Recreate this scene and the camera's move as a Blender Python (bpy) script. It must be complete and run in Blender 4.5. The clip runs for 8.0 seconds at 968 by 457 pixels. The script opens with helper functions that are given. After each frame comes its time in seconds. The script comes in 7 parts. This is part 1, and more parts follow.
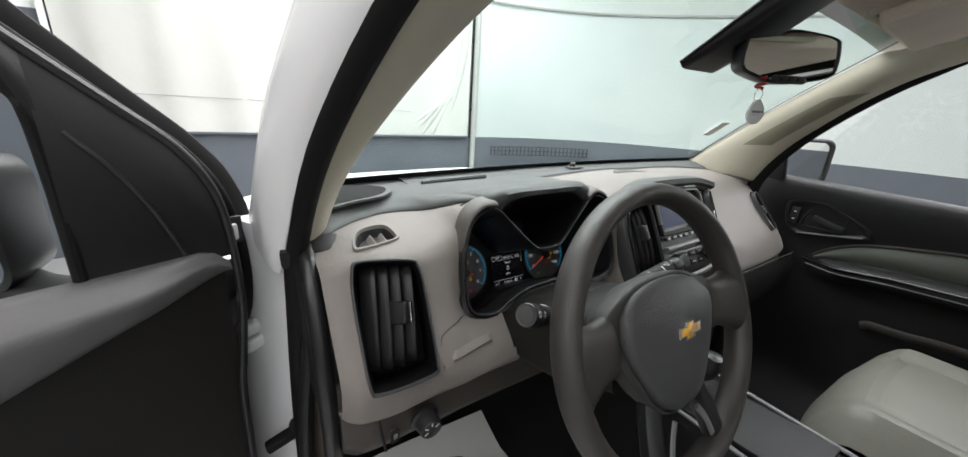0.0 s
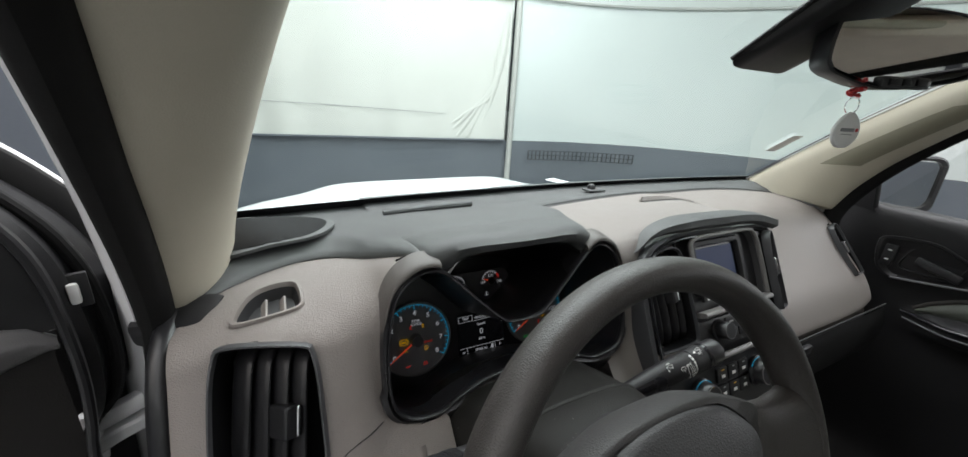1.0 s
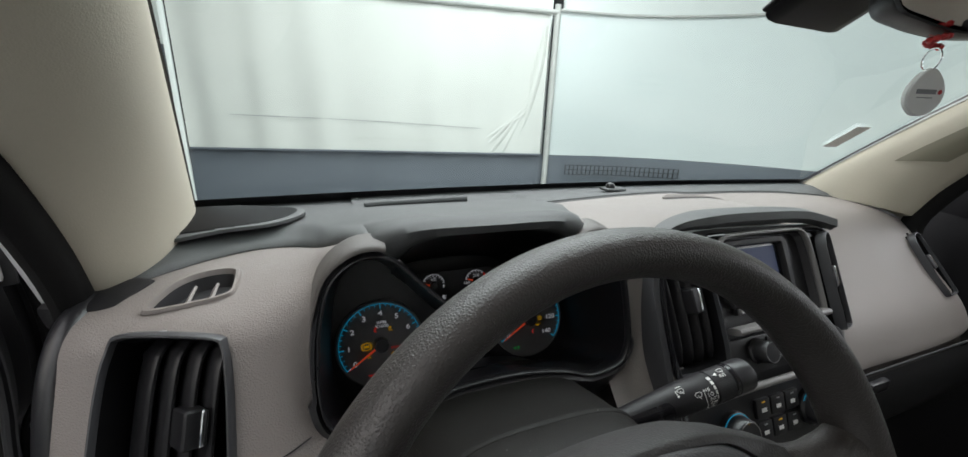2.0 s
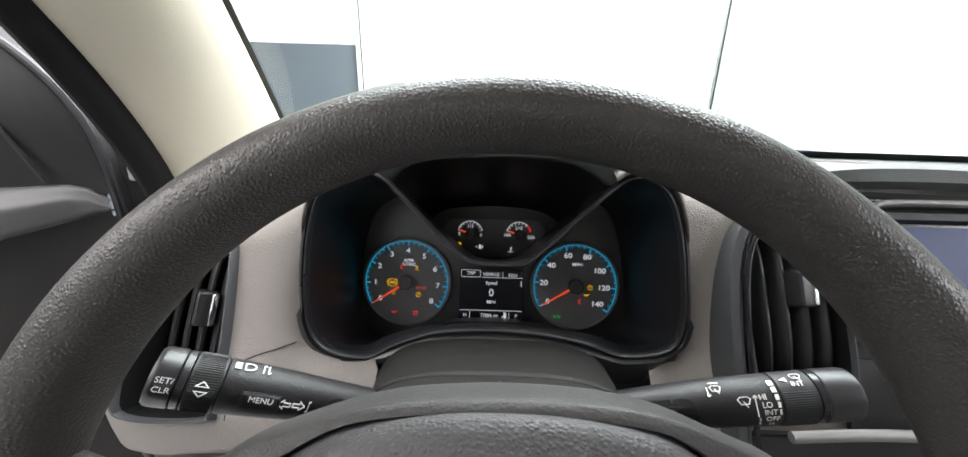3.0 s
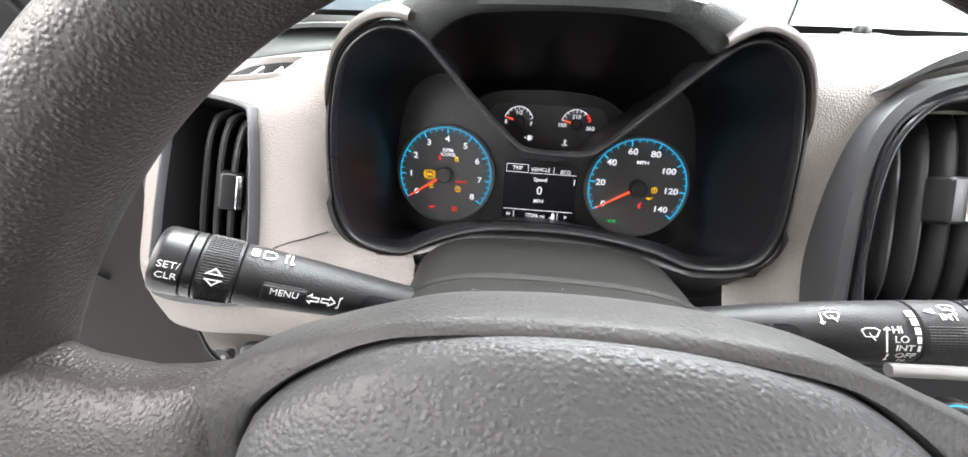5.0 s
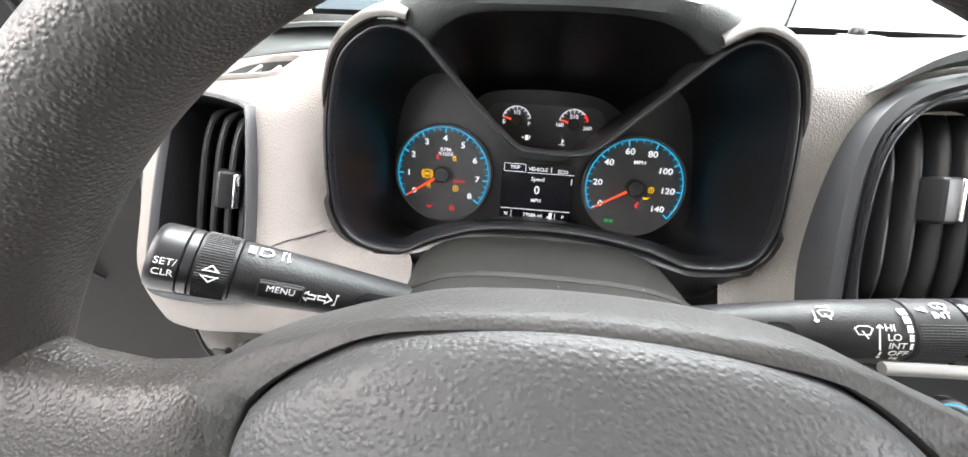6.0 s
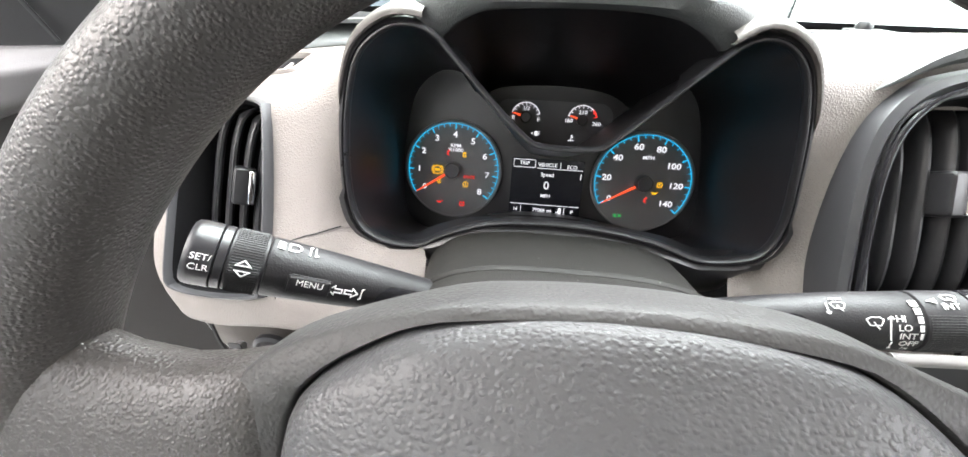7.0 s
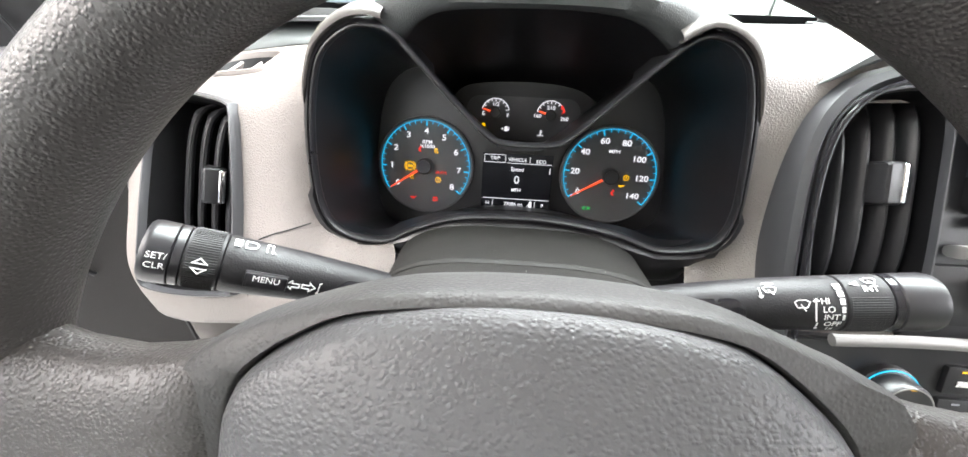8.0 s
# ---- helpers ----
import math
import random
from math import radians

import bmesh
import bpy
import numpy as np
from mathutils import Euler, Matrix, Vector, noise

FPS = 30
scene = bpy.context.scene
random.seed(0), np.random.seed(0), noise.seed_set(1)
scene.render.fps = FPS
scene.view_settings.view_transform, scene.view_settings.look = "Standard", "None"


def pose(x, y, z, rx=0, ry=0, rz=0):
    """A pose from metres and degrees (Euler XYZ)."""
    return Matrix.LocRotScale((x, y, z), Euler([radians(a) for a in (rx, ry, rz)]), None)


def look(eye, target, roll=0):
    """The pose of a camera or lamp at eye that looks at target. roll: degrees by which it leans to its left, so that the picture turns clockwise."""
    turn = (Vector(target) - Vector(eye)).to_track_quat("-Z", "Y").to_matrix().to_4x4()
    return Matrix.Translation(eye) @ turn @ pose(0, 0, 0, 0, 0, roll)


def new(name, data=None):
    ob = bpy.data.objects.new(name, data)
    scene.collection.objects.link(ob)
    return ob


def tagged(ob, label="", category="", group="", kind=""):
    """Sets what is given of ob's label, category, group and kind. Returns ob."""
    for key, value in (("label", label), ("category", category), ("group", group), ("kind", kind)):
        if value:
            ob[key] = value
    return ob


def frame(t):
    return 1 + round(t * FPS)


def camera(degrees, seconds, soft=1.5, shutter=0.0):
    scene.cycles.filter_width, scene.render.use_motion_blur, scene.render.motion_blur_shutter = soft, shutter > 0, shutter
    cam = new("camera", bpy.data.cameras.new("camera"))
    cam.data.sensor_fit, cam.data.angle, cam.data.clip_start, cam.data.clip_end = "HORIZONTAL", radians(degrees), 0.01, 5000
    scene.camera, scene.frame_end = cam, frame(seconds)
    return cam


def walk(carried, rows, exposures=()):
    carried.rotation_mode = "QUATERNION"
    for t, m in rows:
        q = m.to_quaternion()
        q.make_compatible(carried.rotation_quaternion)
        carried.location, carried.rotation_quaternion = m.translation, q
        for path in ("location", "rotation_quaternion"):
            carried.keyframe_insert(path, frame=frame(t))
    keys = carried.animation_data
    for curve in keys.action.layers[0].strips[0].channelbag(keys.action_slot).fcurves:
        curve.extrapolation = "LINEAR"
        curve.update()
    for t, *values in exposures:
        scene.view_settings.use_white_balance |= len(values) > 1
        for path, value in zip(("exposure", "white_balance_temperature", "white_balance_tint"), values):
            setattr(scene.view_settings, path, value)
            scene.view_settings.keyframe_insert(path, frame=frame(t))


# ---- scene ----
cam = camera(102.31, 8.0)
PATH = [
    (0, (-0.4271, -0.1555, 1.3925), (0.1171, 0.6188, 1.0695), 3.60),
    (0.5, (-0.2706, -0.0695, 1.3298), (0.1800, 0.7612, 1.0029), 3.36),
    (1, (-0.2320, -0.0550, 1.4113), (0.2151, 0.7768, 1.0823), 3.53),
    (1.2, (-0.2296, -0.0252, 1.4151), (0.2226, 0.8083, 1.0978), 3.55),
    (2.3, (-0.0544, -0.0379, 1.3314), (0.1838, 0.8923, 1.0520), 2.14),
    (2.5, (-0.0086, -0.0277, 1.3189), (0.1287, 0.9229, 1.0403), 2.09),
    (3, (-0.0042, -0.0292, 1.2939), (-0.0156, 0.9207, 0.9815), 1.32),
    (3.5, (-0.0199, 0.0050, 1.2627), (-0.0851, 0.9083, 0.8386), 1.73),
    (4, (-0.0412, 0.0192, 1.2594), (-0.1180, 0.8765, 0.7504), 1.65),
    (4.5, (-0.0265, 0.0199, 1.2524), (-0.1101, 0.8651, 0.7246), 1.79),
    (4.7, (-0.0236, 0.0163, 1.2581), (-0.1027, 0.8591, 0.7257), 1.90),
    (5.8, (-0.0126, 0.0083, 1.2670), (-0.0946, 0.8478, 0.7300), 1.69),
    (6, (-0.0189, 0.0102, 1.2630), (-0.0944, 0.8522, 0.7289), 2.15),
    (6.5, (-0.0169, 0.0058, 1.2642), (-0.0966, 0.8431, 0.7232), 1.81),
    (7, (-0.0288, 0.0053, 1.2651), (-0.1032, 0.8408, 0.7208), 1.95),
    (7.5, (-0.0118, -0.0028, 1.2702), (-0.0782, 0.8264, 0.7152), 1.81),
    (8, (-0.0074, -0.0003, 1.2711), (-0.0618, 0.8282, 0.7139), 1.70),
]
walk(cam, [(t, look(eye, target, roll)) for t, eye, target, roll in PATH],
     exposures=[(0, -0.3, 6500, 13), (0.5, -0.28, 6480, 13), (1.0, -0.52, 6450, 13), (2.5, -0.6, 6400, 14), (3.0, 0.85, 6450, 14.5), (3.5, 1.95, 6500, 15), (4.5, 1.9, 6500, 15), (8.0, 2.05, 6500, 15)])

# ---- light ----
world = bpy.data.worlds.new("studio_world")
scene.world = world
world.use_nodes = True
wn = world.node_tree.nodes
wn["Background"].inputs[0].default_value = (0.80, 0.84, 0.90, 1)
wn["Background"].inputs[1].default_value = 0.05


def area_lamp(name, at, target, size_x, size_y, watts, colour):
    data = bpy.data.lights.new(name, "AREA")
    data.shape, data.size, data.size_y, data.energy, data.color = "RECTANGLE", size_x, size_y, watts, colour
    ob = new(name, data)
    ob.matrix_world = look(at, target)
    return ob


area_lamp("studio_softbox_front", (0.7, 2.45, 3.05), (0.7, 2.5, 0.0), 3.0, 1.2, 118, (0.97, 0.985, 0.985))
# unseen fill lamp, added over the bonnet to brighten the dash top
area_lamp("studio_softbox_bonnet", (0.45, 1.15, 3.05), (0.45, 1.0, 0.0), 3.2, 0.9, 95, (0.97, 0.985, 0.985))
area_lamp("studio_softbox_cab", (0.3, -0.6, 3.05), (0.3, -0.6, 0.0), 5.6, 2.6, 110, (0.97, 0.985, 0.98))
area_lamp("studio_softbox_rear", (0.3, -3.6, 3.05), (0.3, -3.6, 0.0), 5.6, 2.2, 110, (0.97, 0.985, 0.98))

# unseen warm fill, added to light wheel and dash through the open door
area_lamp("studio_softbox_left", (-2.1, -0.5, 2.75), (0.0, 0.0, 1.15), 1.6, 1.8, 24, (1.0, 0.92, 0.84))
# added fill without a known fixture, lifts the wall beyond the passenger window
area_lamp("studio_softbox_side", (2.0, 0.4, 3.02), (2.2, 0.4, 0.0), 1.0, 2.4, 40, (0.99, 0.985, 0.98))
# unseen cool fill from the passenger side, added for right rim and vents
area_lamp("studio_softbox_right", (2.7, -0.5, 2.55), (0.3, 0.2, 1.15), 1.6, 1.8, 62, (0.96, 0.98, 1.0))


# ---- materials ----
def links_of(m):
    return m.node_tree.nodes, m.node_tree.links


def base_mat(name, colour, rough=0.5, metal=0.0, spec=0.5):
    m = bpy.data.materials.new(name)
    m.use_nodes = True
    b = m.node_tree.nodes["Principled BSDF"]
    b.inputs["Base Color"].default_value = (*colour, 1)
    b.inputs["Roughness"].default_value = rough
    b.inputs["Metallic"].default_value = metal
    b.inputs["Specular IOR Level"].default_value = spec
    return m


def mottled(m, colour, amount=0.12, scale=9.0, rough=0.5, rough_amount=0.08):
    """Two scales of uneven colour and gloss, as handling and dust leave them."""
    n, l = links_of(m)
    b = n["Principled BSDF"]
    co = n.new("ShaderNodeTexCoord")
    big, small = n.new("ShaderNodeTexNoise"), n.new("ShaderNodeTexNoise")
    big.inputs["Scale"].default_value, big.inputs["Detail"].default_value = scale, 5
    small.inputs["Scale"].default_value, small.inputs["Detail"].default_value = scale * 28, 3
    l.new(co.outputs["Object"], big.inputs["Vector"])
    l.new(co.outputs["Object"], small.inputs["Vector"])
    add = n.new("ShaderNodeMath")
    add.operation = "MULTIPLY_ADD"
    add.inputs[1].default_value = 0.35
    l.new(small.outputs["Fac"], add.inputs[0])
    l.new(big.outputs["Fac"], add.inputs[2])
    ramp = n.new("ShaderNodeMapRange")
    ramp.inputs[1].default_value, ramp.inputs[2].default_value = 0.35, 1.0
    ramp.inputs[3].default_value, ramp.inputs[4].default_value = 1 - amount, 1 + amount
    l.new(add.outputs[0], ramp.inputs[0])
    mix = n.new("ShaderNodeVectorMath")
    mix.operation = "SCALE"
    mix.inputs[0].default_value = colour
    l.new(ramp.outputs[0], mix.inputs["Scale"])
    l.new(mix.outputs[0], b.inputs["Base Color"])
    rr = n.new("ShaderNodeMapRange")
    rr.inputs[1].default_value, rr.inputs[2].default_value = 0.35, 1.0
    rr.inputs[3].default_value, rr.inputs[4].default_value = rough - rough_amount, rough + rough_amount
    l.new(add.outputs[0], rr.inputs[0])
    l.new(rr.outputs[0], b.inputs["Roughness"])
    return co


def grained(m, co, cell, depth, strength=0.5, stretch=(1, 1, 1)):
    """Moulded leather grain: pebbles parted by narrow winding valleys. cell: metres."""
    n, l = links_of(m)
    b = n["Principled BSDF"]
    mp = n.new("ShaderNodeMapping")
    mp.inputs["Scale"].default_value = stretch
    l.new(co.outputs["Object"], mp.inputs[0])
    warp = n.new("ShaderNodeTexNoise")
    warp.inputs["Scale"].default_value, warp.inputs["Detail"].default_value = 0.9 / cell, 2
    l.new(mp.outputs[0], warp.inputs["Vector"])
    off = n.new("ShaderNodeVectorMath")
    off.operation = "MULTIPLY_ADD"
    off.inputs[1].default_value = (cell * 0.7,) * 3
    l.new(warp.outputs["Color"], off.inputs[0])
    l.new(mp.outputs[0], off.inputs[2])
    vo = n.new("ShaderNodeTexVoronoi")
    vo.feature = "SMOOTH_F1"
    vo.inputs["Smoothness"].default_value = 0.30
    vo.inputs["Scale"].default_value = 1 / cell
    vo.inputs["Randomness"].default_value = 0.9
    l.new(off.outputs[0], vo.inputs["Vector"])
    fine = n.new("ShaderNodeTexNoise")
    fine.inputs["Scale"].default_value, fine.inputs["Detail"].default_value = 1.6 / cell, 3
    l.new(mp.outputs[0], fine.inputs["Vector"])
    soft = n.new("ShaderNodeMapRange")
    soft.interpolation_type = "SMOOTHSTEP"
    soft.inputs[1].default_value, soft.inputs[2].default_value = 0.72, 0.05
    l.new(vo.outputs["Distance"], soft.inputs[0])
    mixh = n.new("ShaderNodeMath")
    mixh.operation = "MULTIPLY_ADD"
    mixh.inputs[1].default_value = 0.35
    l.new(fine.outputs["Fac"], mixh.inputs[0])
    l.new(soft.outputs[0], mixh.inputs[2])
    bump = n.new("ShaderNodeBump")
    bump.inputs["Strength"].default_value, bump.inputs["Distance"].default_value = strength, depth
    l.new(mixh.outputs[0], bump.inputs["Height"])
    l.new(bump.outputs[0], b.inputs["Normal"])


def plastic(name, colour, rough, cell=0.0, depth=0.0005, strength=0.5, amount=0.1, spec=0.5, scale=9.0, stretch=(1, 1, 1)):
    m = base_mat(name, colour, rough, 0, spec)
    co = mottled(m, colour, amount, scale, rough, min(0.08, rough * 0.3))
    if cell:
        grained(m, co, cell, depth, strength, stretch)
    return m


def dusty(m, cell=0.006, size=0.055, tint=0.32):
    """Sparse pale dust specks over a surface's colour."""
    n, l = links_of(m)
    b = n["Principled BSDF"]
    old = b.inputs["Base Color"].links[0].from_socket
    co = n.new("ShaderNodeTexCoord")
    vo = n.new("ShaderNodeTexVoronoi")
    vo.inputs["Scale"].default_value = 1 / cell
    l.new(co.outputs["Object"], vo.inputs["Vector"])
    near, pick, both = n.new("ShaderNodeMath"), n.new("ShaderNodeMath"), n.new("ShaderNodeMath")
    near.operation, pick.operation, both.operation = "LESS_THAN", "GREATER_THAN", "MULTIPLY"
    near.inputs[1].default_value, pick.inputs[1].default_value = size, 0.55
    sep = n.new("ShaderNodeSeparateColor")
    l.new(vo.outputs["Distance"], near.inputs[0])
    l.new(vo.outputs["Color"], sep.inputs[0])
    l.new(sep.outputs[0], pick.inputs[0])
    l.new(near.outputs[0], both.inputs[0])
    l.new(pick.outputs[0], both.inputs[1])
    mx = n.new("ShaderNodeMix")
    mx.data_type = "RGBA"
    l.new(both.outputs[0], mx.inputs["Factor"])
    l.new(old, mx.inputs[6])
    mx.inputs[7].default_value = (tint, tint, tint * 0.95, 1)
    l.new(mx.outputs[2], b.inputs["Base Color"])
    return m


def glowing(name, colour, strength):
    m = base_mat(name, tuple(c * 0.3 for c in colour), 0.5)
    b = m.node_tree.nodes["Principled BSDF"]
    b.inputs["Emission Color"].default_value = (*colour, 1)
    b.inputs["Emission Strength"].default_value = strength
    return m


def thin_glass(name, tint, gloss=0.06, glance=0.35):
    """A pane: tinted see-through with a weak mirror on top that grows at a glancing angle."""
    m = bpy.data.materials.new(name)
    m.use_nodes = True
    n, l = links_of(m)
    n.remove(n["Principled BSDF"])
    tr, gl, mx, lw = n.new("ShaderNodeBsdfTransparent"), n.new("ShaderNodeBsdfGlossy"), n.new("ShaderNodeMixShader"), n.new("ShaderNodeLayerWeight")
    lw.inputs[0].default_value = 0.5
    pw, fr = n.new("ShaderNodeMath"), n.new("ShaderNodeMath")
    pw.operation, fr.operation = "POWER", "MULTIPLY_ADD"
    pw.inputs[1].default_value = 4.0
    fr.inputs[1].default_value, fr.inputs[2].default_value = glance, gloss
    l.new(lw.outputs["Facing"], pw.inputs[0])
    l.new(pw.outputs[0], fr.inputs[0])
    tr.inputs[0].default_value = (*tint, 1)
    gl.inputs["Roughness"].default_value = 0.02
    gl.inputs[0].default_value = (0.9, 0.9, 0.9, 1)
    l.new(fr.outputs[0], mx.inputs[0])
    l.new(tr.outputs[0], mx.inputs[1])
    l.new(gl.outputs[0], mx.inputs[2])
    l.new(mx.outputs[0], n["Material Output"].inputs[0])
    return m


BEIGE = plastic("warm_grey_dash_plastic", (0.192, 0.171, 0.158), 0.50, 0.0014, 0.0004, 0.75, 0.05)
BEIGE_SMOOTH = plastic("warm_grey_smooth_plastic", (0.192, 0.171, 0.158), 0.46, amount=0.05)
PAD_DARK = plastic("charcoal_dash_pad", (0.058, 0.062, 0.062), 0.55, 0.0011, 0.0003, 0.45, 0.12)
BLACK = plastic("black_moulded_plastic", (0.011, 0.011, 0.012), 0.50, 0.0010, 0.0002, 0.3, 0.18, spec=0.35)
BLACK_SATIN = plastic("black_satin_plastic", (0.014, 0.014, 0.0155), 0.33, amount=0.15)
BLACK_MATT = plastic("black_matt_lining", (0.010, 0.010, 0.011), 0.6, amount=0.15)
PIANO = plastic("gloss_black_trim", (0.012, 0.012, 0.014), 0.17, amount=0.1)
RUBBER = plastic("black_door_seal_rubber", (0.006, 0.006, 0.006), 0.7, amount=0.2, scale=30, spec=0.2)
WHEEL_SKIN = plastic("dark_grey_wheel_skin", (0.031, 0.028, 0.026), 0.40, 0.0012, 0.00032, 0.60, 0.15, spec=0.6, scale=14)
PAD_SKIN = plastic("dark_grey_airbag_skin", (0.054, 0.055, 0.057), 0.48, 0.0015, 0.00040, 0.60, 0.08, scale=12, stretch=(0.85, 1, 1))
HOUSE_SKIN = plastic("dark_grey_hub_plastic", (0.040, 0.040, 0.039), 0.54, 0.0015, 0.0003, 0.5, 0.12, spec=0.4, scale=16)
SHROUD = plastic("dark_grey_column_plastic", (0.013, 0.0128, 0.0115), 0.58, 0.0010, 0.0003, 0.4, 0.14, spec=0.18, scale=20)
DOOR_SKIN = plastic("warm_black_door_skin", (0.040, 0.036, 0.034), 0.50, 0.0011, 0.0003, 0.4, 0.12, spec=0.35)
dusty(SHROUD)
WELL = plastic("matt_black_recess", (0.007, 0.007, 0.008), 0.42, amount=0.12)
CHROME = base_mat("polished_chrome", (0.80, 0.80, 0.81), 0.09, 1.0)
SILVER = plastic("silver_painted_plastic", (0.42, 0.42, 0.42), 0.34, amount=0.06)
BELT_SKIN = plastic("dark_grey_belt_skin", (0.095, 0.092, 0.093), 0.42, 0.0011, 0.0003, 0.4, 0.1)
DOOR_LOW = plastic("dark_brown_grey_door_panel", (0.010, 0.0085, 0.0078), 0.58, 0.0011, 0.0003, 0.4, 0.12, spec=0.3)
FOOT_BLACK = plastic("dull_black_footwell_plastic", (0.007, 0.007, 0.007), 0.62, 0.0010, 0.0002, 0.25, 0.18, spec=0.2)
BAND_SILVER = plastic("satin_silver_band", (0.17, 0.165, 0.16), 0.40, amount=0.08)
DARK_SILVER = plastic("dull_silver_plastic", (0.15, 0.15, 0.155), 0.4, amount=0.08)
TRIM_CREAM = plastic("cream_pillar_trim", (0.50, 0.465, 0.375), 0.62, 0.0014, 0.0002, 0.3, 0.06)
LINER = plastic("brown_grey_headliner_cloth", (0.74, 0.65, 0.56), 0.9, 0.0016, 0.0005, 0.5, 0.08)
SEAT_VINYL = plastic("grey_green_seat_vinyl", (0.140, 0.142, 0.120), 0.50, 0.0022, 0.0004, 0.5, 0.08)
PAINT = plastic("white_car_paint", (0.78, 0.78, 0.79), 0.16, amount=0.02)
WALL_WHITE = plastic("white_studio_wall", (0.80, 0.82, 0.80), 0.62, amount=0.03, scale=0.9)
WALL_CURVE = plastic("pale_glossy_wall_sheet", (0.56, 0.60, 0.59), 0.24, amount=0.05, scale=0.8)
WALL_GREY = plastic("slate_grey_studio_wall", (0.105, 0.118, 0.138), 0.55, amount=0.10, scale=1.6)
FLOOR_MAT = plastic("grey_studio_floor", (0.42, 0.42, 0.41), 0.45, amount=0.10, scale=1.2)
CURTAIN = plastic("white_plastic_curtain", (0.59, 0.59, 0.555), 0.36, amount=0.06, scale=1.3)
STEEL = plastic("galvanised_pole", (0.42, 0.42, 0.40), 0.4, amount=0.15, scale=6)
DIAL_FACE = plastic("charcoal_dial_face", (0.105, 0.105, 0.108), 0.55, amount=0.08, scale=30)
GAUGE_FACE = plastic("dark_gauge_panel", (0.050, 0.050, 0.054), 0.5, amount=0.08, scale=30)
CLUSTER_FACE = plastic("black_cluster_mask", (0.009, 0.009, 0.011), 0.36, amount=0.04)
VANE = plastic("black_vane_plastic", (0.016, 0.016, 0.0175), 0.40, amount=0.12, spec=0.35)
DUCT_BLACK = plastic("dull_black_duct_lining", (0.004, 0.004, 0.0045), 0.65, amount=0.15, spec=0.12)
STACK_SKIN = plastic("satin_black_surround", (0.040, 0.041, 0.044), 0.40, amount=0.10)
BROW_SKIN = plastic("warm_grey_brow_skin", (0.085, 0.077, 0.071), 0.5, 0.0011, 0.0003, 0.4, 0.08)
SCREEN_BLACK = base_mat("dark_display_glass", (0.012, 0.013, 0.017), 0.22)
RED_BEAD = plastic("red_beaded_cord", (0.55, 0.02, 0.02), 0.3, amount=0.08)
FOB_WHITE = plastic("white_fob_plastic", (0.84, 0.85, 0.83), 0.3, amount=0.03)
INK_WHITE = base_mat("white_print", (0.72, 0.72, 0.70), 0.5)
INK_GREY = base_mat("grey_print", (0.25, 0.26, 0.27), 0.5)
INK_RED = base_mat("red_print", (0.5, 0.03, 0.03), 0.5)
GOLD = plastic("gold_emblem", (0.72, 0.40, 0.06), 0.3, amount=0.06)
MIRROR = base_mat("mirror_silver", (0.86, 0.87, 0.86), 0.02, 1.0)
GLOW_WHITE = glowing("lit_white_figures", (0.88, 0.91, 0.95), 0.28)
GLOW_BLUE = glowing("lit_blue_scale", (0.0, 0.52, 0.86), 0.34)
GLOW_RED = glowing("lit_red_telltale", (0.85, 0.03, 0.015), 0.32)
GLOW_AMBER = glowing("lit_amber_telltale", (0.95, 0.52, 0.0), 0.32)
GLOW_GREEN = glowing("lit_green_telltale", (0.02, 0.65, 0.12), 0.3)
NEEDLE = glowing("lit_red_needle", (0.95, 0.10, 0.03), 0.30)
GLOW_NAVY = glowing("lit_dark_blue_display", (0.006, 0.020, 0.085), 0.45)
WINDSHIELD = thin_glass("green_tinted_windshield_glass", (0.80, 0.90, 0.87), 0.05)
SIDE_GLASS = thin_glass("side_window_glass", (0.88, 0.90, 0.89), 0.03, 0.10)


# ---- mesh tools ----
def finish(name, mesh, mat, parent=None, label="", smooth=True):
    if smooth:
        mesh.polygons.foreach_set("use_smooth", [True] * len(mesh.polygons))
    mesh.update()
    if mat:
        mesh.materials.append(mat)
    ob = new(name, mesh)
    if parent:
        ob.parent = parent
    if label:
        tagged(ob, label)
    return ob


def part(name, bm, mat, parent=None, label="", smooth=True, sharp=35):
    mesh = bpy.data.meshes.new(name)
    bmesh.ops.recalc_face_normals(bm, faces=bm.faces)
    if smooth:
        for e in bm.edges:
            e.smooth = not (len(e.link_faces) == 2 and e.calc_face_angle(0) > radians(sharp))
    bm.to_mesh(mesh)
    bm.free()
    return finish(name, mesh, mat, parent, label, smooth)


def islands(bm):
    """The separate pieces of a bmesh, each as a bmesh of its own."""
    seen, out = set(), []
    bm.verts.index_update()
    for v in bm.verts:
        if v.index in seen:
            continue
        stack_v, group = [v], []
        seen.add(v.index)
        while stack_v:
            w = stack_v.pop()
            group.append(w)
            for e in w.link_edges:
                o = e.other_vert(w)
                if o.index not in seen:
                    seen.add(o.index)
                    stack_v.append(o)
        piece = bmesh.new()
        twin = {w.index: piece.verts.new(w.co) for w in group}
        for f in {f for w in group for f in w.link_faces}:
            piece.faces.new([twin[w.index] for w in f.verts])
        out.append(piece)
    return out


def thing(name, label, category, at=(0, 0, 0), group="", kind=""):
    ob = new(name)
    ob.empty_display_size = 0.02
    ob.location = at
    tagged(ob, label, category, group, kind)
    return ob


